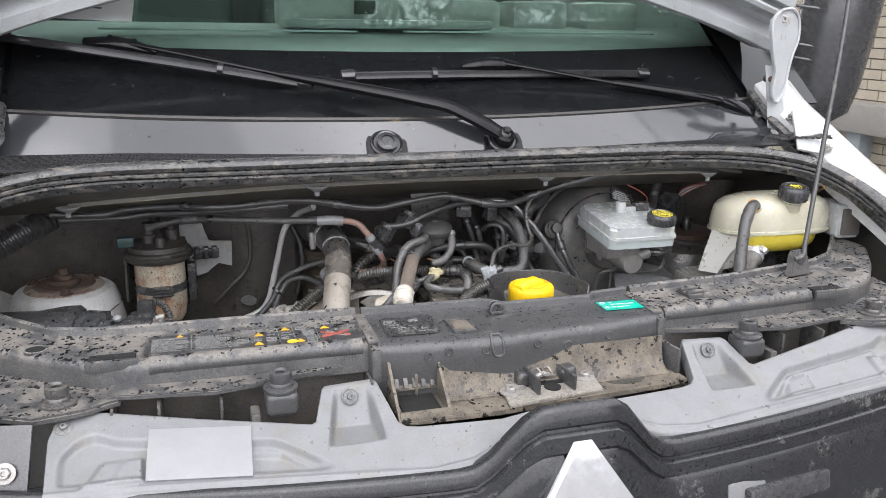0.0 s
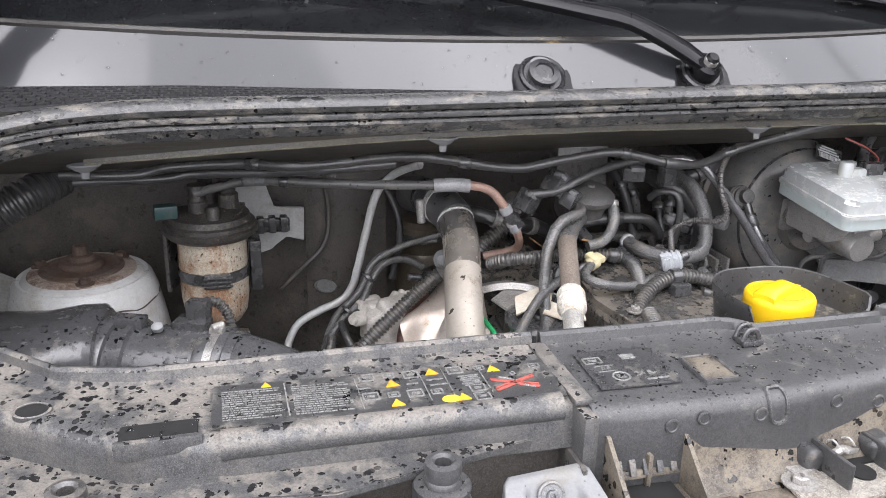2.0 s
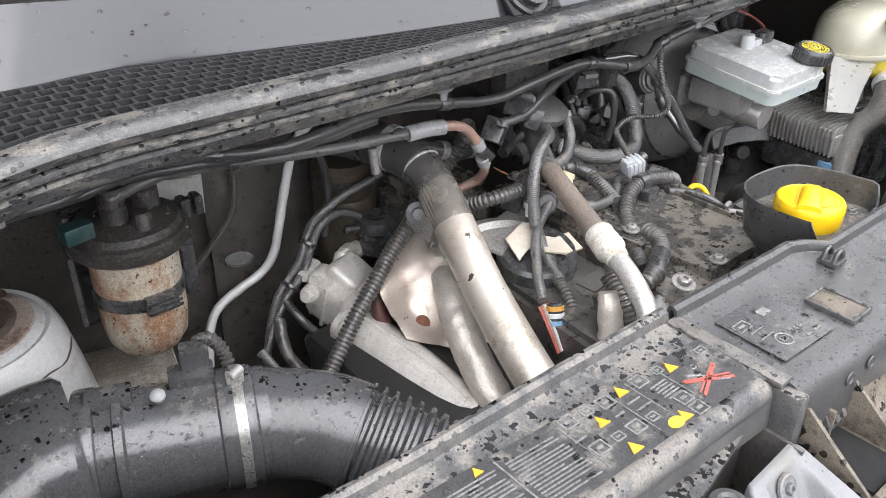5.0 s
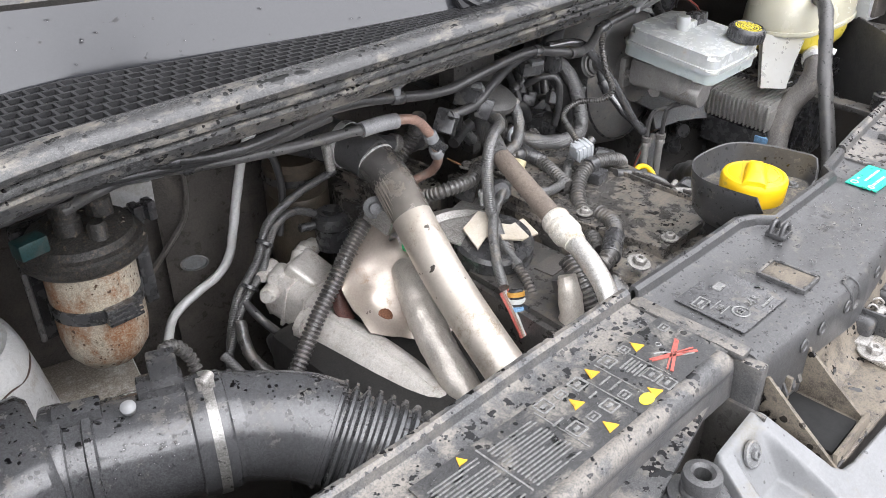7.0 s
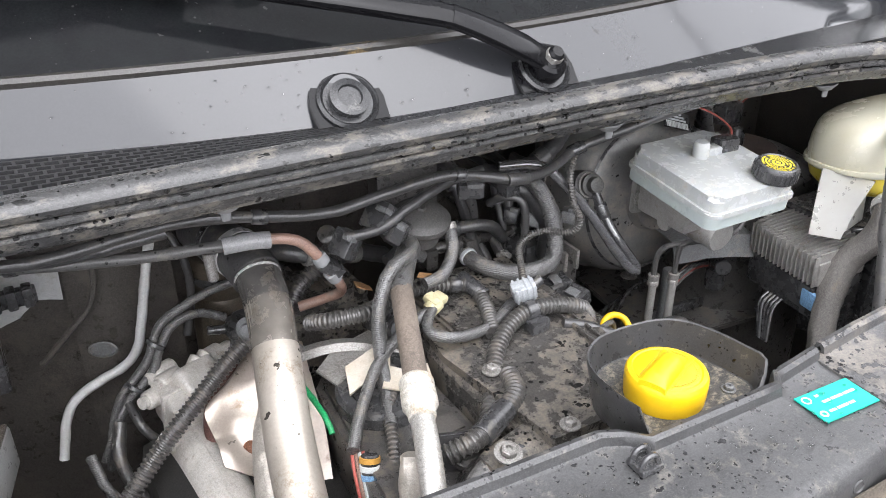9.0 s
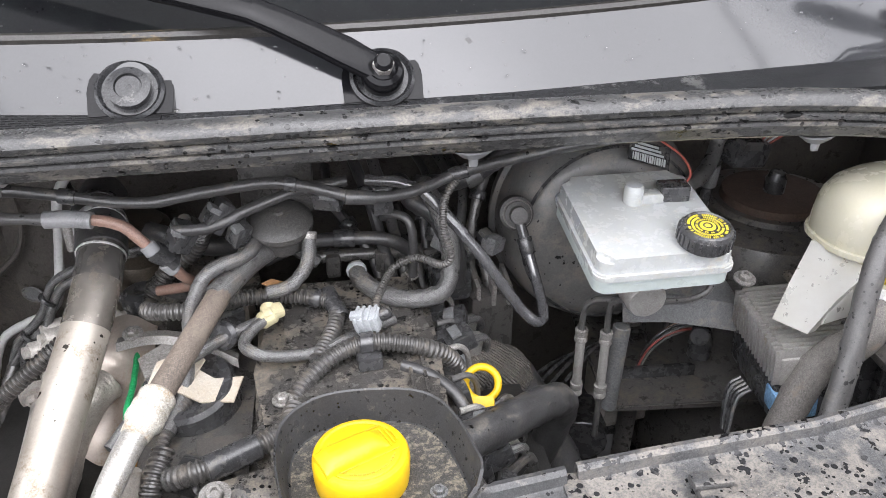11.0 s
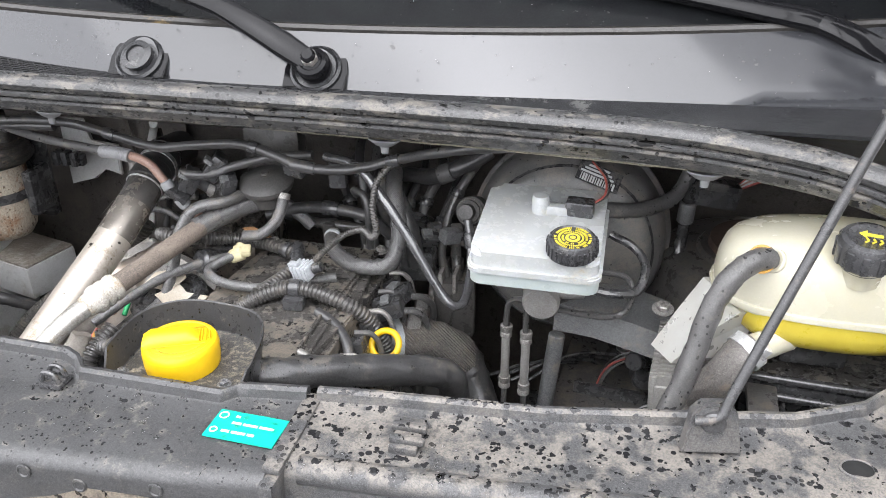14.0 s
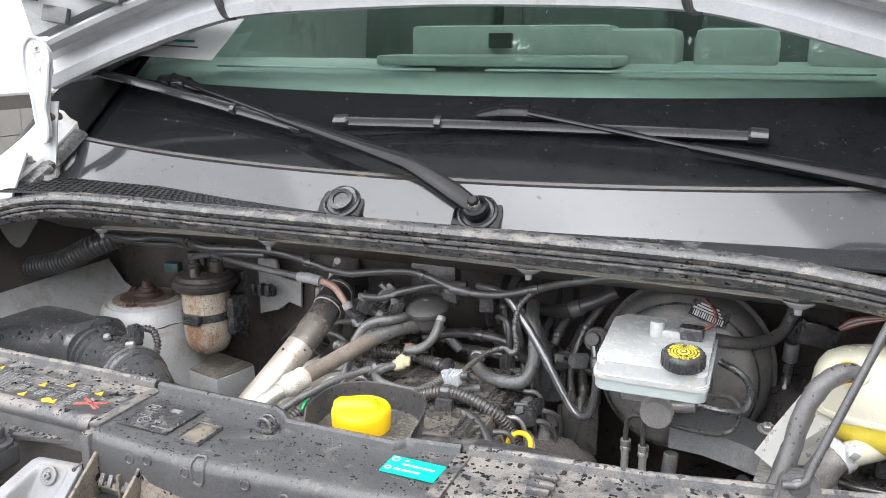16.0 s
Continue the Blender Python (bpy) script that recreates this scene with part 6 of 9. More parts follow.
part("injector_bank", box((0.05, 0.22, 0.06), (0.225, 0.34, 0.83), bevel=0.008), M_BLACKD, en)
for k in range(4):
    part("injector_plug", box((0.03, 0.026, 0.022), (0.205, 0.25 + 0.045 * k, 0.905), rot=(0, 20, 8 * (-1) ** k), bevel=0.003), M_BLACK, en)
    part("injector_lead", tube([(0.215, 0.25 + 0.045 * k, 0.908), (0.235, 0.26 + 0.045 * k, 0.916), (0.245, 0.27 + 0.045 * k, 0.89), (0.235, 0.28 + 0.045 * k, 0.85)], 0.006, n=8), M_BLACKD, en)
for k, y in enumerate((0.275, 0.312, 0.455, 0.492)):
    part("rail_plug", box((0.034, 0.03, 0.022), (0.192, y, 0.958), rot=(0, -18, 12 * (-1) ** k), bevel=0.004), M_BLACK, en, "black injector plug")
    part("plug_clip", box((0.012, 0.018, 0.005), (0.186, y - 0.004, 0.9715), rot=(0, -18, 12 * (-1) ** k), bevel=0.001), M_GREY, en)
    part("rail_lead", tube([(0.204, y, 0.955), (0.222, y + 0.01, 0.95), (0.232, y + 0.03, 0.925), (0.228, y + 0.045, 0.89)], 0.0048, n=8), M_BRAID, en)
    part("rail_bracket", box((0.018, 0.014, 0.05), (0.214, y + 0.03, 0.915), rot=(0, 10, 20), bevel=0.003), M_TIN, en)
part("back_rail", rod((0.03, 0.60, 0.995), (0.20, 0.605, 0.99), 0.008), M_BLACKD, en)
for x in (0.06, 0.12, 0.18):
    part("rail_foot", box((0.018, 0.026, 0.03), (x, 0.60, 0.985), bevel=0.004), M_BLACKD, en)
part("valve_plate", prism([(-0.17, 0.22), (-0.03, 0.22), (-0.025, 0.50), (-0.11, 0.53), (-0.15, 0.48)], 0.86, 0.938, None, 0.008), M_BLACKD, en)
# dark plate laid on the cover as the shade of its hole
part("plate_hole_shade", box((0.045, 0.028, 0.003), (-0.065, 0.345, 0.9385), rot=(0, 0, 5), bevel=0.001), M_WALLSHADE, en)
SB = Matrix.Translation((-0.078, 0.275, 0.925)) @ Euler((radians(62), 0, radians(-25))).to_matrix().to_4x4()
part("support_bracket", prism([(-0.045, -0.07), (0.042, -0.07), (0.05, -0.01), (0.03, 0.012), (0.028, 0.04), (0.010, 0.052), (-0.024, 0.050), (-0.034, 0.03), (-0.03, -0.005), (-0.05, -0.02)], -0.003, 0.003, SB, 0.0015), M_RUBBER, en, "black steel lifting bracket")
part("bracket_flange", box((0.004, 0.10, 0.022), (-0.040, -0.015, 0.010), rot=(0, 0, 8), bevel=0.001, m=SB), M_RUBBER, en)
part("bracket_flange", box((0.004, 0.075, 0.020), (0.045, -0.035, 0.009), rot=(0, 0, -6), bevel=0.001, m=SB), M_RUBBER, en)
for x, y, r in ((0.002, 0.030, 0.011), (0.012, -0.030, 0.015)):
    part("bracket_ring", lathe([(r, 0), (r + 0.004, 0.001), (r + 0.004, 0.006), (r, 0.007), (r - 0.004, 0.005), (r - 0.005, 0.0035), (0, 0.0032)], SB @ pose(x, y, 0.003), 20), M_BLACKD, en)
bolt(SB @ Vector((-0.018, -0.045, 0.003)), SB.to_3x3() @ Vector((0, 0, 1)), 0.007, en, 1.5)
part("belt_cover", lathe([(0.075, -0.04), (0.075, 0.0), (0.068, 0.006), (0.05, 0.008), (0.046, 0.003), (0.02, 0.003), (0, 0.005)], aim((-0.045, 0.205, 0.92), (-0.06, 0.10, 1.02)), 36), M_COVER, en, "round black pulley cover")
bolt((-0.055, 0.235, 0.985), (0, -0.2, 1), 0.008, en, 1.7)
part("front_casting", box((0.10, 0.07, 0.06), (-0.02, 0.245, 0.94), rot=(10, 0, 15), bevel=0.012), M_COVER, en)
part("front_casting", box((0.12, 0.05, 0.05), (0.10, 0.20, 0.945), rot=(0, 6, -10), bevel=0.012), M_COVER, en)
part("throttle_body", box((0.06, 0.05, 0.09), (0.25, 0.58, 0.90), rot=(0, 0, 12), bevel=0.008), M_BLACKD, en, "black throttle body")
part("pump_casting", box((0.055, 0.045, 0.09), (0.232, 0.612, 0.865), rot=(0, 0, 12), bevel=0.007, seg=3), M_ALU, en, "bright alloy pump casting")
for k in range(4):
    part("casting_web", box((0.06, 0.006, 0.012), (0.23, 0.588, 0.835 + 0.02 * k), rot=(0, 0, 12), bevel=0.002), M_ALU, en)
part("intake_boss", box((0.05, 0.06, 0.05), (0.20, 0.575, 0.97), rot=(0, 0, 5), bevel=0.012), M_BLACK, en)
for x in (0.215, 0.235, 0.255):
    part("alloy_rib", box((0.006, 0.055, 0.03), (x + 0.02, 0.58, 0.945), bevel=0.002), M_TIN, en)

part("manifold", prism([(-0.165, 0.555), (-0.045, 0.56), (-0.03, 0.60), (-0.04, 0.665), (-0.15, 0.67), (-0.17, 0.62)], 0.86, 0.985, None, 0.018, seg=4), M_COVER, en, "black inlet manifold thick with grime")
for k in range(4):
    part("manifold_rib", box((0.008, 0.10, 0.012), (-0.145 + 0.03 * k, 0.612, 0.987), rot=(0, 0, 3), bevel=0.003), M_COVER, en)
part("filter_cap", lathe([(0.05, -0.03), (0.05, 0.0), (0.046, 0.005), (0.036, 0.005), (0.033, 0.001), (0.012, 0.001), (0.010, 0.004), (0, 0.005)], pose(-0.10, 0.412, 0.962, 8, -6, 0), 36), M_BLACK, en, "round black cap below the torn card")
part("alloy_strap", loft([[Vector((-0.185 + 0.135 * k / 9, 0.505 - 0.05 * k / 9 + dy, 0.965 + 0.02 * math.sin(k * 0.35) + dz)) for k in range(10)] for dy, dz in ((0.010, -0.010), (0.007, -0.002), (-0.006, 0.0), (-0.011, -0.008))], 0.003), M_TIN, en, "cast alloy strap")
for q in ((-0.165, 0.50, 0.975), (-0.06, 0.462, 0.985)):
    bolt(q, (0, -0.2, 1), 0.007, en, 1.6)

# exhaust gas castings on the side
eg = thing("egr_casting", "dull alloy casting with bolted flanges", "casting")
EB = Matrix.Translation((-0.262, 0.590, 0.872)) @ (Vector((0.20, -0.92, -0.22))).to_track_quat("-Y", "Z").to_matrix().to_4x4()
part("body", box((0.078, 0.090, 0.064), (0, 0, 0), bevel=0.016, seg=4, m=EB), M_ALU, eg)
part("upper_chamber", box((0.056, 0.05, 0.03), (0.010, 0.012, 0.026), rot=(20, 6, 12), bevel=0.010, seg=4, m=EB), M_ALU, eg)
for y, w in ((-0.016, 0.081), (0.012, 0.081), (0.036, 0.070)):
    part("web", box((w, 0.005, 0.066), (-0.001, y, 0.001), rot=(0, 0, 6), bevel=0.002, m=EB), M_ALU, eg)
for q, l in (((-0.318, 0.598, 0.895), 0.034), ((-0.299, 0.607, 0.906), 0.030), ((-0.302, 0.628, 0.905), 0.030), ((-0.240, 0.632, 0.906), 0.026), ((-0.222, 0.640, 0.900), 0.024)):
    part("lug", lathe([(0.0, -l), (0.0125, -l), (0.0115, -0.002), (0.010, 0.0), (0.0078, 0.0005), (0.0075, 0.007), (0, 0.008)], aim(q, (q[0] - 0.05, q[1] - 0.035, q[2] + 0.012)), 14), M_ALU, eg)
for a, b in (((-0.25, 0.62, 0.905), (-0.236, 0.630, 0.918)), ((-0.262, 0.612, 0.906), (-0.248, 0.622, 0.920))):
    part("pipe_stub", rod(a, b, 0.009), M_ALU, eg)
FM = aim((-0.279, 0.553, 0.852), (-0.260, 0.470, 0.835))
FB = [FM.inverted() @ Vector(q) for q in ((-0.311, 0.566, 0.878), (-0.244, 0.551, 0.858), (-0.296, 0.548, 0.812))]
ring = sorted({(round(q.x + r * math.cos(a), 5), round(q.y + r * math.sin(a), 5)) for q, r in [(q, 0.0145) for q in FB] + [(Vector((0, 0, 0)), 0.036)] for a in [2 * math.pi * k / 20 for k in range(20)]})
fl = part("flange", prism(hull(ring), -0.006, 0.006, FM, 0.003), M_ALU, eg)
for q in FB:
    bolt(FM @ Vector((q.x, q.y, 0.006)), FM.to_3x3() @ Vector((0, 0, 1)), 0.008, eg, 1.5, material=M_ALU)
part("pipe", tube([(-0.283, 0.565, 0.853), (-0.278, 0.535, 0.849), (-0.274, 0.49, 0.846), (-0.270, 0.43, 0.842), (-0.268, 0.34, 0.828), (-0.268, 0.26, 0.80)], 0.0325, n=24), M_ALU, eg, "thick dull cast pipe")
part("seam", tube([(-0.280, 0.53, 0.8815), (-0.275, 0.49, 0.8782), (-0.271, 0.43, 0.8742), (-0.269, 0.34, 0.860)], 0.0026, n=6), M_ALU, eg)
part("gasket", tube([(-0.214, 0.556, 0.935), (-0.236, 0.548, 0.925), (-0.255, 0.535, 0.905), (-0.262, 0.522, 0.885), (-0.258, 0.515, 0.868)], 0.010, n=10), mat("brown_gasket", (0.12, 0.055, 0.045), (0.07, 0.035, 0.03), rough=0.45), eg, "brown gasket edge")
hs = thing("heat_shield", "thin dented metal heat shield with rust spot", "heat shield")
HS = [[(-0.222, 0.540, 0.940), (-0.202, 0.555, 0.958), (-0.175, 0.552, 0.968), (-0.145, 0.53, 0.965)], [(-0.268, 0.510, 0.925), (-0.230, 0.520, 0.940), (-0.185, 0.507, 0.948), (-0.15, 0.49, 0.935)], [(-0.266, 0.487, 0.900), (-0.232, 0.478, 0.890), (-0.19, 0.462, 0.902), (-0.155, 0.445, 0.90)], [(-0.266, 0.462, 0.880), (-0.240, 0.442, 0.872), (-0.205, 0.42, 0.862), (-0.165, 0.405, 0.858)]]
sm = [spline(r, 6) for r in HS]
cols = list(zip(*sm))
rows = [spline(list(c), 6) for c in cols]
rows = [[q + Vector((0, 0, 0.006 * noise.noise(q * 20) + 0.001 * noise.noise(q * 75) - 0.006 * math.exp(-((q.y - 0.495 - 0.12 * (q.x + 0.23)) / 0.006) ** 2))) for q in r] for r in rows]
part("sheet", loft(rows, 0.0016), M_SHIELD, hs)
part("rust_spot", lathe([(0, 0.002), (0.009, 0.0015), (0.011, 0.0)], aim((-0.2345, 0.4705, 0.8835), (-0.27, 0.40, 0.965)), 14), mat("red_rust", (0.2, 0.085, 0.045), (0.12, 0.05, 0.03), scale=200, rough=0.8), hs)
fp = thing("foil_pipe", "crinkled foil wrapped pipe", "pipe")
bm = tube([(-0.196, 0.468, 0.936), (-0.207, 0.449, 0.934), (-0.224, 0.418, 0.917), (-0.235, 0.378, 0.890), (-0.243, 0.33, 0.858), (-0.245, 0.28, 0.815)], 0.021, n=40, sub=18)
for v in bm.verts:
    v.co += noise.noise_vector(v.co * 60) * 0.0014 + noise.noise_vector(Vector((v.co.x * 150, v.co.y * 520, v.co.z * 520))) * 0.0011
part("foil_wrap", bm, M_FOIL, fp)
cc = thing("oil_separator", "dark metal canister with hose clamp", "canister")
part("body", lathe([(0, -0.16), (0.044, -0.16), (0.044, -0.02), (0.041, -0.012), (0.044, -0.008), (0.044, 0.03), (0.036, 0.038), (0, 0.04)], pose(-0.188, 0.70, 0.975), 32), mat("bronze_can", (0.075, 0.06, 0.043), (0.04, 0.034, 0.027), rough=0.4, metal=0.3, dust=(0.14, 0.11, 0.08), dusty=0.3), cc)
part("clamp", lathe([(0.0445, 0), (0.0455, 0), (0.0455, 0.01), (0.0445, 0.01)], pose(-0.188, 0.70, 0.985), 32), M_BLACK, cc)
part("clamp_screw", rod((-0.205, 0.652, 0.989), (-0.18, 0.652, 0.992), 0.005), M_TIN, cc)
ac = thing("vacuum_actuator", "small round black vacuum actuator", "actuator")
part("body", lathe([(0.024, -0.05), (0.024, -0.02), (0.028, -0.015), (0.028, -0.008), (0.025, 0.0), (0.018, 0.004), (0.012, 0.002), (0.008, 0.0), (0, -0.001)], pose(-0.18, 0.636, 0.945), 28), M_BLACK, ac)
part("nipple", rod((-0.205, 0.640, 0.935), (-0.228, 0.645, 0.937), 0.006), M_BLACK, ac)

# big charge pipe with rubber coupling
bp = thing("charge_pipe", "large dull metal charge air pipe", "pipe")
CP = [(-0.192, 0.563, 1.066), (-0.187, 0.535, 1.061), (-0.188, 0.505, 1.047), (-0.198, 0.455, 1.014), (-0.216, 0.38, 0.968), (-0.232, 0.29, 0.920), (-0.243, 0.20, 0.874), (-0.248, 0.14, 0.845)]
part("pipe", tube(CP, 0.0245, n=28, sub=9), M_PIPE, bp)
part("sooty_end", tube([(-0.1915, 0.560, 1.0655), (-0.187, 0.535, 1.061), (-0.1872, 0.515, 1.0525), (-0.1885, 0.500, 1.044)], 0.0249, n=28, sub=9), mat("sooty_metal", (0.32, 0.305, 0.29), (0.16, 0.152, 0.145), scale=22, rough=0.22, metal=0.7, bump=0.08, grit=0.1, dust=(0.2, 0.17, 0.13), dusty=0.3, dscale=25), bp, "dark sooty end of the pipe")
part("stained_zone", tube([(-0.188, 0.505, 1.047), (-0.1902, 0.490, 1.0376), (-0.1940, 0.472, 1.0255), (-0.1975, 0.457, 1.0154)], 0.0247, n=28, sub=9), mat("half_sooty_metal", (0.42, 0.385, 0.34), (0.25, 0.225, 0.2), scale=30, rough=0.25, metal=0.65, bump=0.08, grit=0.1, dust=(0.2, 0.17, 0.13), dusty=0.3, dscale=25), bp, "heat stained part of the pipe")
part("bead", lathe([(0.0245, -0.002), (0.0265, 0.0), (0.0245, 0.002)], aim((-0.190, 0.561, 1.067), (-0.198, 0.60, 1.070)), 28), M_STEEL, bp)
part("weld_wire", lathe([(0.0250, -0.0012), (0.0262, -0.0012), (0.0266, 0.0), (0.0262, 0.0012), (0.0250, 0.0012)], aim((-0.1872, 0.531, 1.0598), (-0.1885, 0.500, 1.0455)), 32), M_STEEL, bp, "thin bright wire round the pipe")
part("coupling", tube([(-0.1872, 0.533, 1.0605), (-0.1885, 0.545, 1.064), (-0.1915, 0.563, 1.067), (-0.196, 0.585, 1.070), (-0.206, 0.62, 1.070), (-0.212, 0.68, 1.06)], 0.0275, n=28), M_RUBBER, bp, "black rubber coupling")
for q0, q1, m2 in (((-0.194, 0.578, 1.0695), (-0.199, 0.60, 1.071), M_STEEL), ((-0.203, 0.61, 1.071), (-0.208, 0.635, 1.070), M_BLACK)):
    part("clamp", lathe([(0.028, -0.005), (0.0295, -0.005), (0.0295, 0.005), (0.028, 0.005)], aim(q0, q1), 28), m2, bp)
part("clamp_screw", rod((-0.228, 0.572, 1.082), (-0.226, 0.568, 1.048), 0.006), M_TIN, bp)
part("clip_strap", box((0.006, 0.04, 0.03), (-0.207, 0.505, 1.0), rot=(20, 0, 10), bevel=0.001), M_TIN, bp)
part("white_clip", lathe([(0.013, 0), (0.014, 0.003), (0.008, 0.006), (0.007, 0.012), (0, 0.013)], aim((-0.208, 0.512, 1.012), (-0.24, 0.46, 1.03)), 18), M_GREY, bp)

tp = thing("sleeved_pipe", "brown sleeved coolant pipe with pale fitting", "pipe")
part("black_sleeve", tube([(0.0, 0.525, 1.062), (-0.03, 0.488, 1.060), (-0.062, 0.44, 1.051)], 0.0135, n=16), M_BRAID, tp)
part("sleeve", tube([(-0.055, 0.450, 1.053), (-0.08, 0.385, 1.041), (-0.107, 0.314, 1.028)], 0.0122, n=16), M_TAN, tp, "dusty brown sleeve")
part("fitting", lathe([(0.012, -0.004), (0.0160, -0.001), (0.0172, 0.002), (0.0165, 0.008), (0.0145, 0.0095), (0.0145, 0.0115), (0.0170, 0.013), (0.0172, 0.018), (0.0148, 0.020), (0.0148, 0.022), (0.0175, 0.0235), (0.0172, 0.030), (0.014, 0.034), (0.013, 0.044), (0.010, 0.046)], aim((-0.105, 0.320, 1.029), (-0.121, 0.277, 1.021)), 20), mat("pale_ribbed_fitting", (0.46, 0.44, 0.39), (0.32, 0.28, 0.225), scale=60, rough=0.5, dust=(0.3, 0.2, 0.1), dusty=0.25), tp, "pale ribbed fitting")
part("alloy_end", tube([(-0.119, 0.283, 1.022), (-0.130, 0.252, 1.014), (-0.141, 0.222, 0.998), (-0.147, 0.205, 0.97), (-0.149, 0.20, 0.92)], 0.0115, n=16), mat("bare_alloy_pipe", (0.55, 0.54, 0.5), (0.42, 0.38, 0.32), rough=0.4, metal=0.6, dust=(0.35, 0.28, 0.18), dusty=0.25), tp, "bare alloy pipe end")

# ---------- oil filler ----------
ot = thing("oil_filler", "dusty black oil filler tray with yellow cap", "oil filler")
rim = [(0.010, 0.132), (0.005, 0.165), (0.006, 0.200), (0.018, 0.223), (0.042, 0.238), (0.075, 0.240), (0.112, 0.234), (0.133, 0.218), (0.145, 0.19), (0.150, 0.165), (0.152, 0.14), (0.13, 0.128), (0.07, 0.124), (0.01, 0.123)]
rc = Vector((0.075, 0.175))
R = [Vector((x, y)) for x, y in rim]
R = [q.to_2d() for q in spline([(q.x, q.y, 0) for q in R + R[:1]], 3)][:-1]
def tray_rows(spec):
    return [[Vector((*(rc + (q - rc) * f), min(z, 1.051 + max(0.0, (q.y - 0.128) * 2.2)))) for q in R] for f, z in spec]


part("bowl", loft(tray_rows(((0.78, 1.020), (0.90, 1.030), (0.99, 1.068), (1.015, 1.077), (1.008, 1.0795), (0.985, 1.0785), (0.972, 1.073), (0.935, 1.055), (0.90, 1.0495), (0.86, 1.0485)))), mat("smooth_tray", (0.04, 0.04, 0.041), (0.03, 0.03, 0.031), rough=0.3, grit=0.25, dust=(0.15, 0.14, 0.115), dusty=0.2, dscale=90, spots=(0.012, 0.012, 0.012), spot_scale=110, spot_size=0.35), ot)
part("bowl_floor", loft(tray_rows(((0.88, 1.036), (0.875, 1.0495), (0.6, 1.049), (0.2, 1.049))), close=True), mat("gritty_tray", (0.05, 0.048, 0.044), (0.03, 0.03, 0.028), rough=0.5, dust=(0.26, 0.23, 0.18), dusty=0.5, dscale=150, bump=0.7, bscale=700), ot, "tray floor full of grit")
for q in ((0.018, 0.145), (0.122, 0.15)):
    bolt((q[0], q[1], 1.049), (0, 0, 1), 0.0045, ot, 1.5, material=M_GREY)
C = (0.067, 0.174, 1.056)
oc = part("filler_cap", lathe([(0.0345, -0.012), (0.0352, -0.010), (0.0362, 0.0), (0.0366, 0.012), (0.0362, 0.0165), (0.0345, 0.0195), (0.031, 0.0208), (0.0295, 0.0200), (0.0285, 0.0206), (0.014, 0.0222), (0, 0.0225)], pose(*C), 48), M_YELLOW, ot, "bright yellow oil filler cap")
gm = Matrix.Translation((C[0], C[1], C[2] + 0.0215)) @ Matrix.Rotation(radians(24), 4, "Z")
rows = []
for u in (-0.0335, -0.033, -0.031, -0.026, -0.015, 0.0, 0.008, 0.014, 0.018, 0.0195):
    f = min(1.0, (u + 0.0335) / 0.009 + 0.25) * min(1.0, (0.0195 - u) / 0.012 + 0.15)
    w, h = 0.0125 - 0.002 * ease(0.0, 0.02, u), 0.0085 * f
    rows.append([gm @ Vector((u, w * k, -0.005 if abs(k) == 1 else 0.0015 + h * (1 - abs(k) ** 4))) for k in (-1, -0.97, -0.88, -0.68, -0.35, 0, 0.35, 0.68, 0.88, 0.97, 1)])
part("grip", loft(rows, close=True), M_YELLOW, oc, "moulded yellow grip bar")
for k in range(3):
    part("grip_ridge", tube([gm @ Vector((0.0215 + 0.0035 * k, y, 0.0012 - 0.0002 * k)) for y in (-0.010 + 0.0015 * k, 0.0, 0.010 - 0.0015 * k)], 0.0007, n=6), M_YELLOW, oc)
for sy in (-1, 1):
    part("grip_line", box((0.05, 0.0008, 0.0006), (0, 0, 0), bevel=0, m=gm @ pose(0, sy * 0.0145, 0.001)), M_ORANGE, oc)
for k in range(22):
    a = radians(195 + k * 7)
    part("mark", box((0.0026, 0.0022 if k % 3 else 0.0012, 0.0006), (C[0] + 0.0255 * math.cos(a), C[1] + 0.0255 * math.sin(a), C[2] + 0.0213), rot=(0, 0, math.degrees(a) + 90), bevel=0), M_ORANGE, oc)

ds = thing("dipstick", "yellow dipstick ring handle", "dipstick")
DC = Vector((0.205, 0.387, 0.948))
dm = Matrix.Translation(DC) @ Euler((radians(48), 0, radians(-8))).to_matrix().to_4x4()
ring = [dm @ Vector((0.0175 * math.cos(2 * math.pi * k / 20), 0.0175 * math.sin(2 * math.pi * k / 20), 0)) for k in range(21)]
part("ring", tube(ring, 0.0042, n=10, sub=2), M_YELLOW, ds)
part("neck", box((0.026, 0.018, 0.009), (0, 0, 0), bevel=0.003, m=dm @ pose(0, -0.022, 0)), M_YELLOW, ds)
part("stopper", lathe([(0.012, 0), (0.013, 0.003), (0.011, 0.016), (0, 0.017)], aim(dm @ Vector((0, -0.028, 0)), dm @ Vector((0, -0.05, 0))), 16), mat("stained_amber", (0.5, 0.3, 0.07), (0.3, 0.13, 0.04), rough=0.5), ds)
part("tube", tube([dm @ Vector((0, -0.045, 0)), (0.208, 0.36, 0.88), (0.21, 0.34, 0.78)], 0.006, n=10), M_TIN, ds)

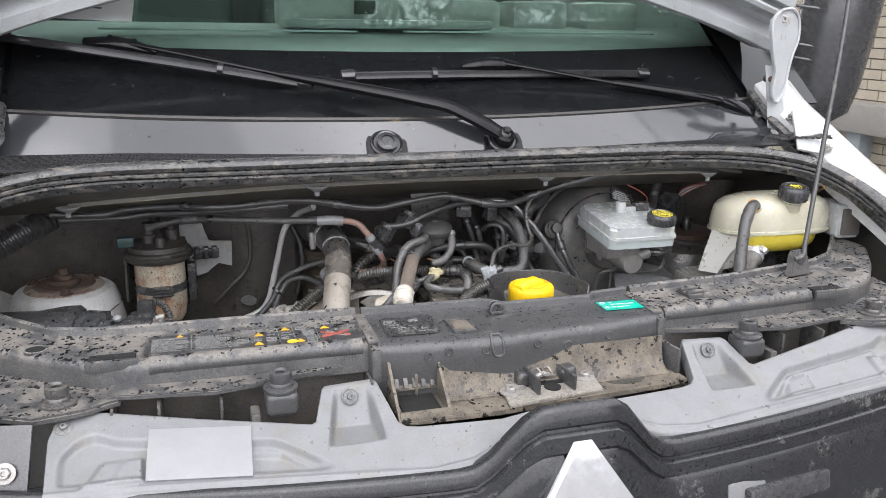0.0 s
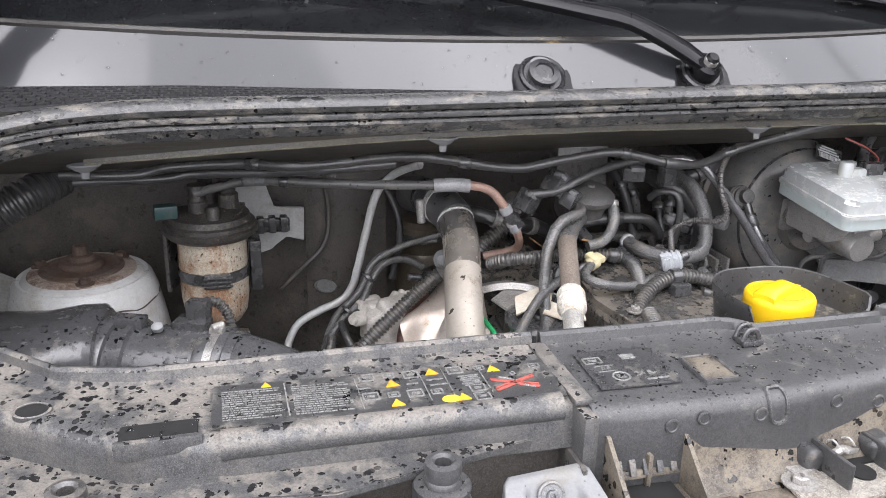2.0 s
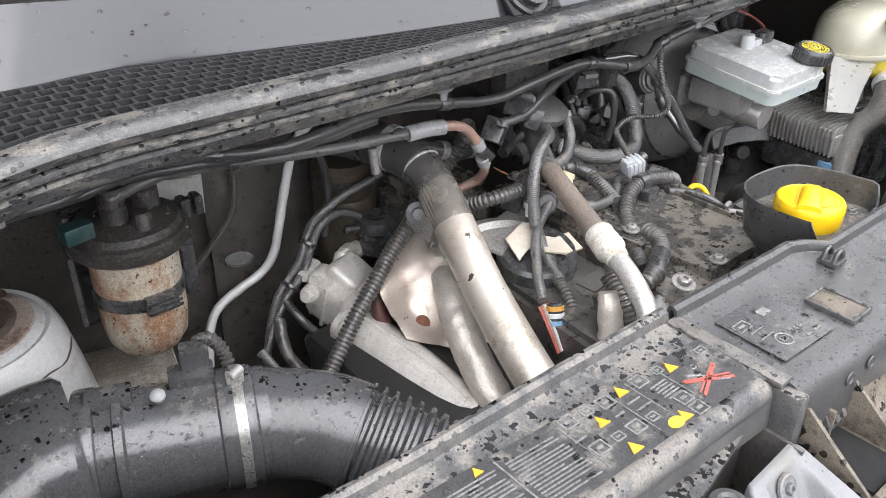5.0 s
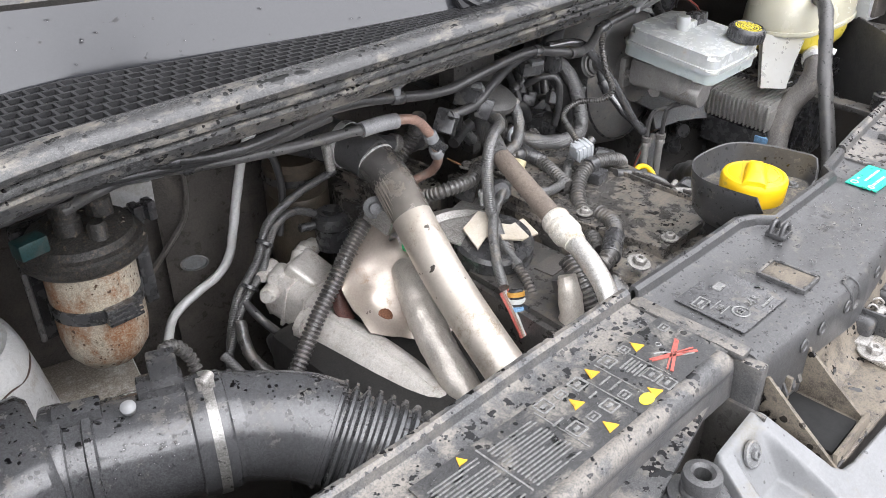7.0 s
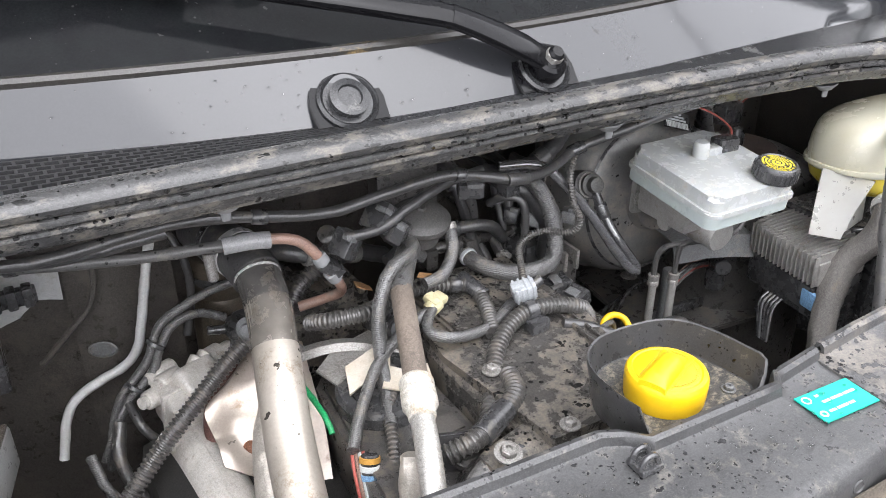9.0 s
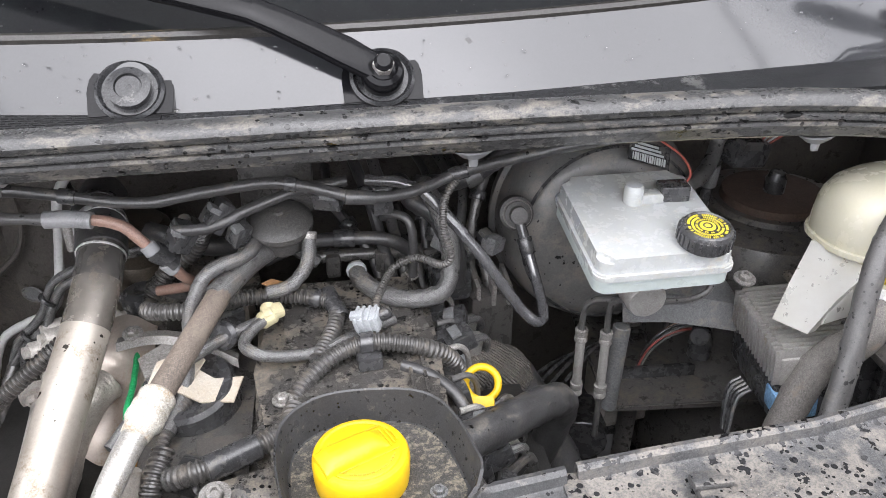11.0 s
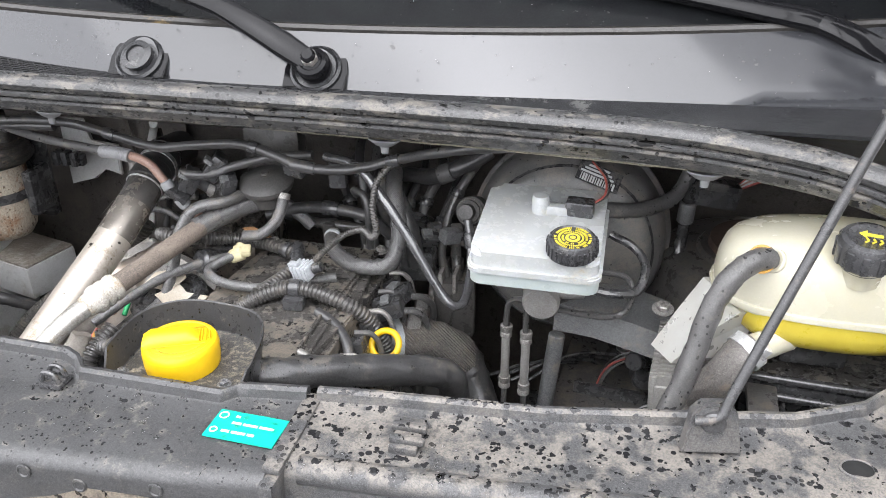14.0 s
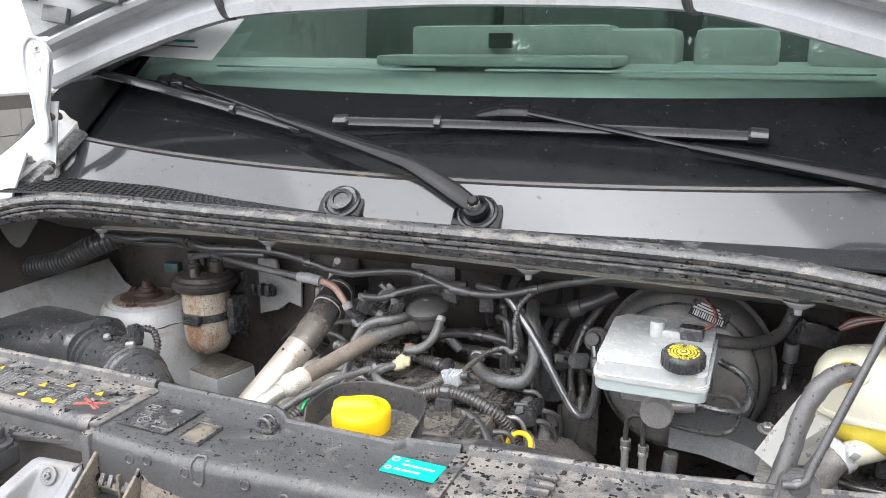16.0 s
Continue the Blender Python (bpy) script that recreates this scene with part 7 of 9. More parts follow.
# ---------- brake booster, reservoir ----------
bb = thing("brake_booster", "large round black brake booster", "brake booster")
BA, BB = Vector((0.402, 0.70, 1.0)), Vector((0.402, 0.535, 1.018))
L = (BB - BA).length
part("shell", lathe([(0.08, 0), (0.122, 0.01), (0.131, 0.03), (0.134, 0.05), (0.138, 0.055), (0.138, 0.064), (0.132, 0.068), (0.130, 0.10), (0.120, 0.128), (0.100, 0.142), (0.075, 0.146), (0.05, 0.150), (0.045, L), (0, L)], aim(BA, BB), 48), mat("satin_black_steel", (0.15, 0.147, 0.144), (0.11, 0.107, 0.104), rough=0.33, ior=1.7, grit=0.2, dust=(0.24, 0.218, 0.19), dusty=0.5, dscale=18, spots=(0.03, 0.03, 0.03), spot_scale=90, spot_size=0.25), bb)
part("shell_rib", lathe([(0.112, 0), (0.115, 0.003), (0.112, 0.006)], aim(BA.lerp(BB, 0.82), BB), 48), M_BLACK, bb)
lu = Vector((0.33, 0, 0.944)).normalized()
ln = (lu * 0.57 + Vector((0, -0.82, 0.09))).normalized()
lt = Vector((0.944, 0, -0.33)).normalized()
LM = Matrix.Translation(Vector((0.438, 0.564, 1.119)) + ln * 0.0025) @ Matrix((lt, ln.cross(lt), ln)).transposed().to_4x4()
part("label", box((0.056, 0.026, 0.001), (0, 0, 0), bevel=0, m=LM), M_BLACK, bb)
for k in range(14):
    part("label_bar", box((0.0024 if k % 3 else 0.0012, 0.009, 0.001), (0, 0, 0), bevel=0, m=LM @ pose(-0.022 + 0.0033 * k, -0.007, 0.0008)), M_WINK, bb)
for k in range(3):
    part("label_bar", box((0.044 - 0.008 * k, 0.0026, 0.001), (0, 0, 0), bevel=0, m=LM @ pose(-0.003, 0.0005 + 0.0045 * k, 0.0008)), M_WINK, bb)
VV = Vector((0.277, 0.545, 1.063))
part("check_valve", lathe([(0.020, -0.03), (0.020, -0.004), (0.015, -0.002), (0.0155, 0.008), (0.011, 0.010), (0.010, 0.02), (0, 0.022)], aim(VV, VV + Vector((-0.1, -0.9, 0.35))), 24), M_DULL, bb)
part("valve_ring", lathe([(0.0155, -0.001), (0.0175, 0.001), (0.0155, 0.003)], aim(VV, VV + Vector((-0.1, -0.9, 0.35))), 24), M_TIN, bb)

mc = thing("brake_master_cylinder", "alloy brake master cylinder", "cylinder")
part("barrel", lathe([(0.024, 0), (0.024, 0.10), (0.022, 0.105), (0.022, 0.125), (0.020, 0.128), (0, 0.128)], aim((0.388, 0.535, 1.030), (0.389, 0.405, 1.018)), 28), M_FINS, mc)
part("web", box((0.03, 0.10, 0.03), (0.392, 0.465, 1.045), bevel=0.006), M_FINS, mc)
part("rear_flange", box((0.09, 0.012, 0.05), (0.39, 0.533, 1.035), bevel=0.005), M_FINS, mc)
for x in (0.352, 0.428):
    bolt((x, 0.527, 1.035), (0, -1, 0.1), 0.008, mc, 1.5)
part("port", rod((0.389, 0.43, 1.025), (0.437, 0.435, 1.03), 0.011), M_FINS, mc)
part("port", rod((0.389, 0.48, 1.025), (0.345, 0.47, 1.02), 0.010), M_FINS, mc)
part("side_box", box((0.05, 0.09, 0.04), (0.362, 0.47, 1.045), bevel=0.006), M_FINS, mc)

rs = thing("brake_fluid_reservoir", "milky white brake fluid reservoir with black cap", "reservoir")
RM = Matrix.Translation((0.3825, 0.438, 1.094)) @ Matrix.Rotation(radians(6.5), 4, "X")
def rrect(w, d, r, k=5):
    out = []
    for cx, cy, a0 in ((w / 2 - r, d / 2 - r, 0), (-w / 2 + r, d / 2 - r, 90), (-w / 2 + r, -d / 2 + r, 180), (w / 2 - r, -d / 2 + r, 270)):
        out += [(cx + r * math.cos(radians(a0 + 90 * i / k)), cy + r * math.sin(radians(a0 + 90 * i / k))) for i in range(k + 1)]
    return out
part("upper_shell", prism(rrect(0.140, 0.152, 0.014), 0.0, 0.020, RM, 0.006, seg=3), M_RESV, rs)
part("flange", prism(rrect(0.147, 0.159, 0.014), -0.006, 0.001, RM, 0.002), M_RESV, rs)
part("lower_shell", prism(rrect(0.142, 0.154, 0.014), -0.022, -0.0055, RM, 0.001), M_FLUID, rs)
part("foot", box((0.06, 0.07, 0.03), (0.388, 0.45, 1.062), bevel=0.006), M_RESV, rs)
part("sender", lathe([(0.0105, 0), (0.0105, 0.020), (0.009, 0.024), (0, 0.025)], pose(0.378, 0.455, 1.112), 20), M_RESV, rs)
part("sender_arm", box((0.034, 0.016, 0.012), (0.395, 0.456, 1.120), bevel=0.003), M_RESV, rs)
plug = part("sender_plug", box((0.032, 0.022, 0.018), (0.423, 0.458, 1.124), rot=(0, 0, -4), bevel=0.003), M_BLACK, rs, "black sender plug")
part("plug_lead", tube([(0.436, 0.46, 1.128), (0.449, 0.475, 1.135), (0.447, 0.50, 1.145), (0.43, 0.525, 1.155)], 0.0013, n=6), M_RED, plug)
part("plug_lead", tube([(0.436, 0.463, 1.126), (0.452, 0.48, 1.133), (0.45, 0.505, 1.143), (0.435, 0.53, 1.152)], 0.0013, n=6), M_BLACK, plug)
CM = Matrix.Translation((0.422, 0.374, 1.109)) @ Matrix.Rotation(radians(8), 4, "X")
cap = part("cap", lathe([(0.026, 0), (0.0265, 0.003), (0.0265, 0.014), (0.0245, 0.019), (0.022, 0.020), (0.021, 0.0185), (0, 0.0185)], CM, 40), M_BLACK, rs, "black ribbed cap with yellow print")
for k in range(26):
    a = 2 * math.pi * k / 26
    part("grip_rib", box((0.0022, 0.0026, 0.013), (0, 0, 0), bevel=0, m=CM @ pose(0.0268 * math.cos(a), 0.0268 * math.sin(a), 0.0085, 0, 0, math.degrees(a))), M_BLACK, cap)
rnd = random.Random(12)
bm = bmesh.new()
for r, h in ((0.0108, 0.0022), (0.0146, 0.0026), (0.0186, 0.0026)):
    n = int(2 * math.pi * r / 0.0019)
    for k in range(n):
        if rnd.random() < 0.84:
            box((h, 0.00115, 0.0005), (0, 0, 0), bevel=0, bm=bm, m=CM @ pose(r * math.cos(2 * math.pi * k / n), r * math.sin(2 * math.pi * k / n), 0.0189, 0, 0, 360 * k / n))
part("print_bars", bm, M_YINK, cap, "rings of small yellow print")
part("print_disc", lathe([(0, 0.0194), (0.0078, 0.0194), (0.0080, 0.0188)], CM, 24), M_YINK, cap)
part("print_mark", lathe([(0.0032, 0.0196), (0.0034, 0.0199), (0.0045, 0.0199), (0.0047, 0.0196)], CM, 20), M_BLACK, cap)

# ---------- coolant tank ----------
M_LEG = mat("clear_milky_plastic", (0.62, 0.62, 0.59), (0.55, 0.54, 0.5), rough=0.3, trans=0.5, ior=1.25, bump=0.03, grit=0.05)
ct = thing("coolant_tank", "cream translucent coolant tank half full of yellow coolant", "coolant tank")
def bowl(cx, cy, a, b, spec, lean=0.0, n=44):
    rows = []
    for f, z in spec:
        row = []
        for j in range(n):
            c, sn = math.cos(2 * math.pi * j / n), math.sin(2 * math.pi * j / n)
            x, y = a * f * math.copysign(abs(c) ** 0.78, c), b * f * math.copysign(abs(sn) ** 0.78, sn)
            row.append(Vector((cx + x, cy + y, z + lean * y)))
        rows.append(row)
    return loft(rows, close=True)


TCX, TCY = 0.700, 0.407
part("upper_half", bowl(TCX, TCY, 0.127, 0.075, ((0.97, 1.070), (1.0, 1.078), (1.0, 1.095), (0.985, 1.112), (0.955, 1.124), (0.90, 1.134), (0.8, 1.141), (0.62, 1.147), (0.38, 1.150), (0.1, 1.151), (0.01, 1.151)), -0.06), M_TANK, ct)
part("seam", bowl(TCX, TCY, 0.130, 0.078, ((0.96, 1.074), (1.0, 1.075), (1.005, 1.078), (1.0, 1.081), (0.96, 1.082)), -0.06), M_TANK, ct)
part("lower_half", bowl(0.69, TCY, 0.104, 0.075, ((0.9, 1.082), (1.0, 1.0755), (1.0, 1.062), (0.96, 1.05), (0.86, 1.040), (0.62, 1.034), (0.2, 1.032), (0.02, 1.032)), -0.05), M_COOL, ct, "lower half filled with yellow coolant")
part("foot", box((0.07, 0.05, 0.05), (0.69, 0.425, 1.010), bevel=0.006), M_BLACK, ct)
part("leg", loft([[Vector(q) for q in r] for r in (((0.563, 0.406, 1.079), (0.588, 0.425, 1.072), (0.622, 0.368, 1.066), (0.598, 0.350, 1.073)), ((0.538, 0.389, 1.042), (0.558, 0.403, 1.036), (0.587, 0.361, 1.034), (0.565, 0.346, 1.042)), ((0.516, 0.373, 1.006), (0.532, 0.385, 1.001), (0.554, 0.351, 1.001), (0.537, 0.340, 1.007)))], close=True), M_LEG, ct, "milky hollow mounting leg")
part("leg_web", prism([(0.0, 0.0), (0.05, 0.0), (0.065, 0.05), (0.02, 0.045)], -0.001, 0.001, Matrix.Translation((0.556, 0.347, 1.012)) @ Euler((radians(80), 0, radians(14))).to_matrix().to_4x4(), 0.0005), M_LEG, ct)
part("outlet", rod((0.65, 0.36, 1.046), (0.598, 0.322, 1.04), 0.015), M_TANK, ct)
part("hose_boss", rod((0.65, 0.378, 1.112), (0.618, 0.352, 1.135), 0.0125), M_TANK, ct)
TM = Matrix.Translation((0.693, 0.362, 1.083)) @ Matrix.Rotation(radians(-14), 4, "Z") @ Matrix.Rotation(radians(4), 4, "X")
NK = TM @ Vector((0.008, -0.012, 0.060))
NW = Vector((-0.04, -0.18, 1))
part("neck", lathe([(0.018, -0.016), (0.019, 0.0), (0.022, 0.004), (0.022, 0.008)], aim(NK, NK + NW), 30), M_TANK, ct)
cap = part("cap", lathe([(0.021, 0.002), (0.021, 0.006), (0.025, 0.007), (0.0275, 0.010), (0.0275, 0.028), (0.025, 0.034), (0.020, 0.0355), (0.0185, 0.0345), (0, 0.0345)], aim(NK, NK + NW), 36), M_BLACK, ct, "black ribbed pressure cap")
for k in range(12):
    a = 2 * math.pi * k / 12
    part("grip_rib", box((0.0035, 0.007, 0.020), (0, 0, 0), bevel=0.0015, m=aim(NK, NK + NW) @ pose(0.0272 * math.cos(a), 0.0272 * math.sin(a), 0.019, 0, 0, math.degrees(a))), M_BLACK, cap)
pm = aim(NK, NK + NW) @ Matrix.Translation((0, 0, -0.007)) @ Matrix.Rotation(radians(0), 4, "Z") @ Matrix.Diagonal((0.85, 0.85, 1, 1))
part("print_mark", prism([(-0.012, 0.004), (-0.004, 0.011), (-0.004, 0.006), (0.012, 0.006), (0.012, 0.001), (-0.004, 0.001), (-0.004, -0.003)], 0.0415, 0.0422, pm, 0), M_YINK, cap, "yellow arrow print")
for k in range(3):
    part("print_mark", tube([pm @ Vector((-0.004 + 0.007 * k, -0.004, 0.042)), pm @ Vector((-0.002 + 0.007 * k, -0.008, 0.042)), pm @ Vector((-0.005 + 0.007 * k, -0.012, 0.042))], 0.0011, n=5), M_YINK, cap)
HP = Vector((0.606, 0.342, 1.136))
hz = hose("coolant_hose", [(0.615, 0.350, 1.138), (0.598, 0.336, 1.140), (0.578, 0.320, 1.128), (0.562, 0.305, 1.095), (0.552, 0.292, 1.05), (0.535, 0.27, 1.0), (0.50, 0.235, 0.93), (0.46, 0.20, 0.86)], 0.0112, M_GREYTUBE, "grey coolant hose from the tank", n=18)
part("hose_tie", tube([HP + Vector((0.0125 * math.cos(a), 0.006 * math.sin(a), 0.0115 * math.sin(a) + 0.004)) for a in [2 * math.pi * k / 10 for k in range(11)]], 0.0014, n=6, sub=2), M_ORNG, hz, "orange cable tie")
hb = hose("coolant_hose", [(0.612, 0.332, 1.043), (0.598, 0.322, 1.036), (0.582, 0.322, 1.005), (0.559, 0.34, 0.961), (0.53, 0.33, 0.90), (0.50, 0.30, 0.84)], 0.018, mat("woven_sleeve", (0.15, 0.14, 0.13), (0.10, 0.092, 0.085), rough=0.55, bump=0.8, bscale=900, dust=(0.24, 0.2, 0.16), dusty=0.3, dscale=40), "braided grey coolant hose below the tank", n=20)
part("spring_clamp", lathe([(0.0195, -0.006), (0.0212, -0.006), (0.0212, 0.006), (0.0195, 0.006)], aim((0.607, 0.329, 1.0415), (0.595, 0.320, 1.033)), 24), M_STEEL, hb, "steel spring clamp")
part("clamp_ear", box((0.012, 0.016, 0.010), (0.618, 0.312, 1.058), rot=(20, 30, 30), bevel=0.002), M_STEEL, hb)
pl = thing("tank_support", "dusty black plastic platform below the tank", "platform")
part("deck", prism([(0.605, 0.376), (0.80, 0.366), (0.88, 0.37), (0.88, 0.50), (0.605, 0.50)], 0.972, 0.982, None, 0.003), M_COVER, pl)
part("front_rim", tube([(0.610, 0.48, 0.984), (0.611, 0.40, 0.984), (0.622, 0.375, 0.984), (0.66, 0.369, 0.984), (0.76, 0.364, 0.984), (0.87, 0.363, 0.984)], 0.0055, n=10), M_BLACK, pl, "rounded black rim")
part("lower_rim", tube([(0.606, 0.40, 0.966), (0.618, 0.369, 0.966), (0.66, 0.362, 0.966), (0.76, 0.357, 0.966), (0.87, 0.356, 0.966)], 0.005, n=10), M_BLACK, pl)
part("front_wall", loft([[Vector((x, y, z)) for x, y in ((0.612, 0.42), (0.622, 0.378), (0.66, 0.371), (0.76, 0.366), (0.87, 0.365))] for z in (0.80, 0.90, 0.978)], 0.004), M_BLACK, pl)
for x in (0.66, 0.72, 0.78):
    part("wall_rib", box((0.006, 0.012, 0.12), (x, 0.361, 0.90), bevel=0.002), M_BLACK, pl)
part("cup_arm", box((0.032, 0.16, 0.010), (0.632, 0.288, 0.972), rot=(0, 0, -3), bevel=0.003), M_BLACKD, pl)
part("fixing_cup", lathe([(0.018, -0.02), (0.018, 0.02), (0.014, 0.022), (0.012, 0.014), (0, 0.014)], pose(0.63, 0.215, 0.985), 18), M_BLACK, pl)
bolt((0.63, 0.215, 1.0), (0, 0, 1), 0.007, pl, 1.2)

hk = thing("control_module", "finned aluminium control module", "module")
part("body", box((0.085, 0.128, 0.036), (0.5735, 0.408, 0.952), rot=(0, -4, -6), bevel=0.004), M_FINS, hk)
for k in range(4, 20):
    part("fin", box((0.086, 0.0028, 0.014), (0, 0, 0), bevel=0.0008, m=pose(0.575, 0.392, 0.945, 0, -4, -6) @ pose(0, -0.075 + 0.0079 * k, 0.031)), M_FINS, hk)
    part("side_fin", box((0.010, 0.0028, 0.046), (0, 0, 0), bevel=0.0008, m=pose(0.575, 0.392, 0.945, 0, -4, -6) @ pose(-0.046, -0.075 + 0.0079 * k, 0.012)), M_FINS, hk)
part("black_case", box((0.088, 0.128, 0.05), (0.578, 0.410, 0.905), rot=(0, -4, -6), bevel=0.006), M_BLACK, hk)
part("blue_plug", box((0.046, 0.034, 0.028), (0.548, 0.352, 0.908), rot=(0, -4, -6), bevel=0.004), M_BLUE, hk, "blue wiring plug")
for k in range(5):
    part("lead", tube([(0.53, 0.40 + 0.006 * k, 0.885), (0.515, 0.40 + 0.006 * k, 0.87), (0.51, 0.395 + 0.004 * k, 0.82)], 0.0022, n=6), (M_GREY, M_BLACK, M_BLACK, M_GREY, M_BLACK)[k], hk)

# ---------- hoses and wiring ----------
M_KNIT = mat("knitted_cover", (0.135, 0.122, 0.11), (0.085, 0.077, 0.07), rough=0.5, waves=110, bump=1.0, ior=1.6, grit=0.8, dust=(0.22, 0.19, 0.155), dusty=0.3, dscale=40)
hm = hose("main_wiring_harness", [(-0.68, 0.53, 1.150), (-0.60, 0.53, 1.146), (-0.555, 0.535, 1.152), (-0.477, 0.520, 1.157), (-0.397, 0.480, 1.160), (-0.26, 0.487, 1.164), (-0.13, 0.478, 1.145), (-0.06, 0.47, 1.155), (0.004, 0.462, 1.164), (0.05, 0.455, 1.157), (0.09, 0.448, 1.148), (0.14, 0.46, 1.143), (0.195, 0.478, 1.153), (0.25, 0.455, 1.176), (0.32, 0.44, 1.194), (0.42, 0.43, 1.205), (0.56, 0.425, 1.203), (0.64, 0.44, 1.19)], 0.006, M_RUBBER, "taped black wiring harness along the bulkhead", "wiring",
          parts=((0.2, (0.0076, 0.02), M_BLACK, "tape"), (0.33, (0.0078, 0.016), M_BLACK, "tape"), (0.5, (0.008, 0.012), M_BLACK, "tie"), (0.6, (0.0074, 0.03), M_RUBBER, "worn_tape"), (0.72, (0.0078, 0.02), M_BLACK, "tape")))
hose("loom", [(-0.67, 0.55, 1.135), (-0.57, 0.56, 1.132), (-0.52, 0.56, 1.136), (-0.44, 0.525, 1.143), (-0.36, 0.49, 1.152), (-0.28, 0.492, 1.155)], 0.006, M_RUBBER, "thin black loom beside the main harness", "wiring")
hose("brake_vacuum_pipe", [(0.10, 0.50, 1.142), (0.135, 0.487, 1.142), (0.163, 0.477, 1.128), (0.214, 0.460, 1.066), (0.255, 0.447, 1.005), (0.276, 0.441, 0.983), (0.289, 0.455, 0.982), (0.290, 0.49, 1.0), (0.284, 0.52, 1.03), (0.277, 0.532, 1.058)], 0.0062, mat("shiny_black_pipe", (0.06, 0.06, 0.063), (0.045, 0.045, 0.047), rough=0.16, ior=2.0, dust=(0.1, 0.09, 0.075), dusty=0.25, up=True), "shiny black brake vacuum pipe", "pipe", parts=((0.93, (0.009, 0.02), M_BLACK, "boot"),))
hose("sensor_lead", [(0.097, 0.432, 1.020), (0.105, 0.452, 1.030), (0.124, 0.483, 1.042), (0.150, 0.478, 1.055), (0.172, 0.452, 1.060), (0.181, 0.444, 1.075), (0.175, 0.452, 1.10), (0.178, 0.465, 1.13), (0.195, 0.478, 1.15)], 0.0040, M_BLACKD, "thin ribbed sensor lead", "wiring", rings=(0.0034, 0.0011))
cn = thing("loose_connector", "pale grey unplugged wiring connector", "connector")
cmx = pose(0.090, 0.424, 1.018, 10, -12, -18)
part("housing", box((0.028, 0.020, 0.018), (0, 0, 0), bevel=0.003, m=cmx), M_CONN, cn)
for k in range(4):
    part("rib", box((0.003, 0.0225, 0.0205), (0, 0, 0), bevel=0.0008, m=cmx @ pose(-0.010 + 0.0066 * k, 0, 0)), M_CONN, cn)
part("latch", box((0.014, 0.009, 0.006), (0, 0, 0), bevel=0.001, m=cmx @ pose(-0.008, -0.004, 0.011)), M_CONN, cn)
part("boot", rod(cmx @ Vector((0.012, 0.004, 0)), cmx @ Vector((0.024, 0.008, 0.002)), 0.007), M_BLACK, cn)
hose("braided_loop", [(0.085, 0.548, 1.008), (0.09, 0.525, 1.004), (0.115, 0.498, 0.998), (0.150, 0.484, 0.998), (0.180, 0.490, 1.002), (0.191, 0.503, 1.03), (0.188, 0.515, 1.065), (0.178, 0.535, 1.09), (0.17, 0.57, 1.10)], 0.0105, M_BRAID, "thick braided hose loop", n=14, parts=((0.05, (0.012, 0.006), M_CONN, "torn_end"),))
hose("ribbed_loom", [(-0.145, 0.50, 1.005), (-0.13, 0.468, 1.022), (-0.09, 0.462, 1.024), (-0.04, 0.495, 1.012), (0.0, 0.50, 1.008), (0.045, 0.490, 1.005), (0.058, 0.478, 1.0), (0.055, 0.45, 0.994), (0.035, 0.40, 0.99)], 0.0085, M_BLACKD, "ribbed black wiring conduit", "wiring", rings=(0.0055, 0.0018), parts=((0.62, (0.011, 0.012), M_BLACK, "tie"), (0.74, (0.0102, 0.04), M_BLACK, "tape")))
hr = hose("ribbed_loom", [(-0.035, 0.30, 0.965), (0.0, 0.345, 0.972), (0.025, 0.378, 0.985), (0.06, 0.400, 0.998), (0.099, 0.404, 1.003), (0.15, 0.402, 0.990), (0.178, 0.412, 0.962), (0.196, 0.422, 0.915), (0.20, 0.425, 0.87)], 0.0092, M_BLACKD, "ribbed black conduit across the engine cover", "wiring", rings=(0.0055, 0.0018), parts=((0.48, (0.0115, 0.014), M_BLACK, "tie"),))
part("clip", box((0.026, 0.018, 0.016), (0.088, 0.392, 0.990), rot=(0, 0, 5), bevel=0.003), M_BLACK, hr)
hose("braided_hose", [(-0.012, 0.452, 1.014), (-0.030, 0.435, 1.010), (-0.037, 0.415, 1.006), (-0.017, 0.402, 1.001), (0.02, 0.407, 0.994), (0.05, 0.418, 0.992), (0.085, 0.440, 0.993), (0.12, 0.455, 0.994)], 0.0062, M_BRAID, "braided small hose over the engine cover")
hose("braided_hose", [(-0.015, 0.450, 1.012), (-0.055, 0.438, 1.004), (-0.10, 0.415, 0.99), (-0.14, 0.375, 0.97), (-0.165, 0.34, 0.955)], 0.0062, M_BRAID, "braided small hose below the sleeved pipe")
te = thing("hose_tee", "cream plastic hose junction", "junction")
bm = lathe([(0.008, 0), (0.0095, 0.003), (0.0095, 0.016), (0.007, 0.019), (0, 0.019)], aim((-0.022, 0.449, 1.010), (0.005, 0.458, 1.020)), 14)
lathe([(0.007, 0), (0.0075, 0.014), (0, 0.015)], aim((-0.012, 0.452, 1.014), (-0.014, 0.470, 1.022)), 12, bm)
box((0.024, 0.018, 0.010), (-0.008, 0.455, 1.018), rot=(10, 0, 20), bevel=0.004, bm=bm)
part("tee_body", bm, M_CREAM, te)
vp = thing("vacuum_pod", "round black vacuum pod below the bulkhead", "pod")
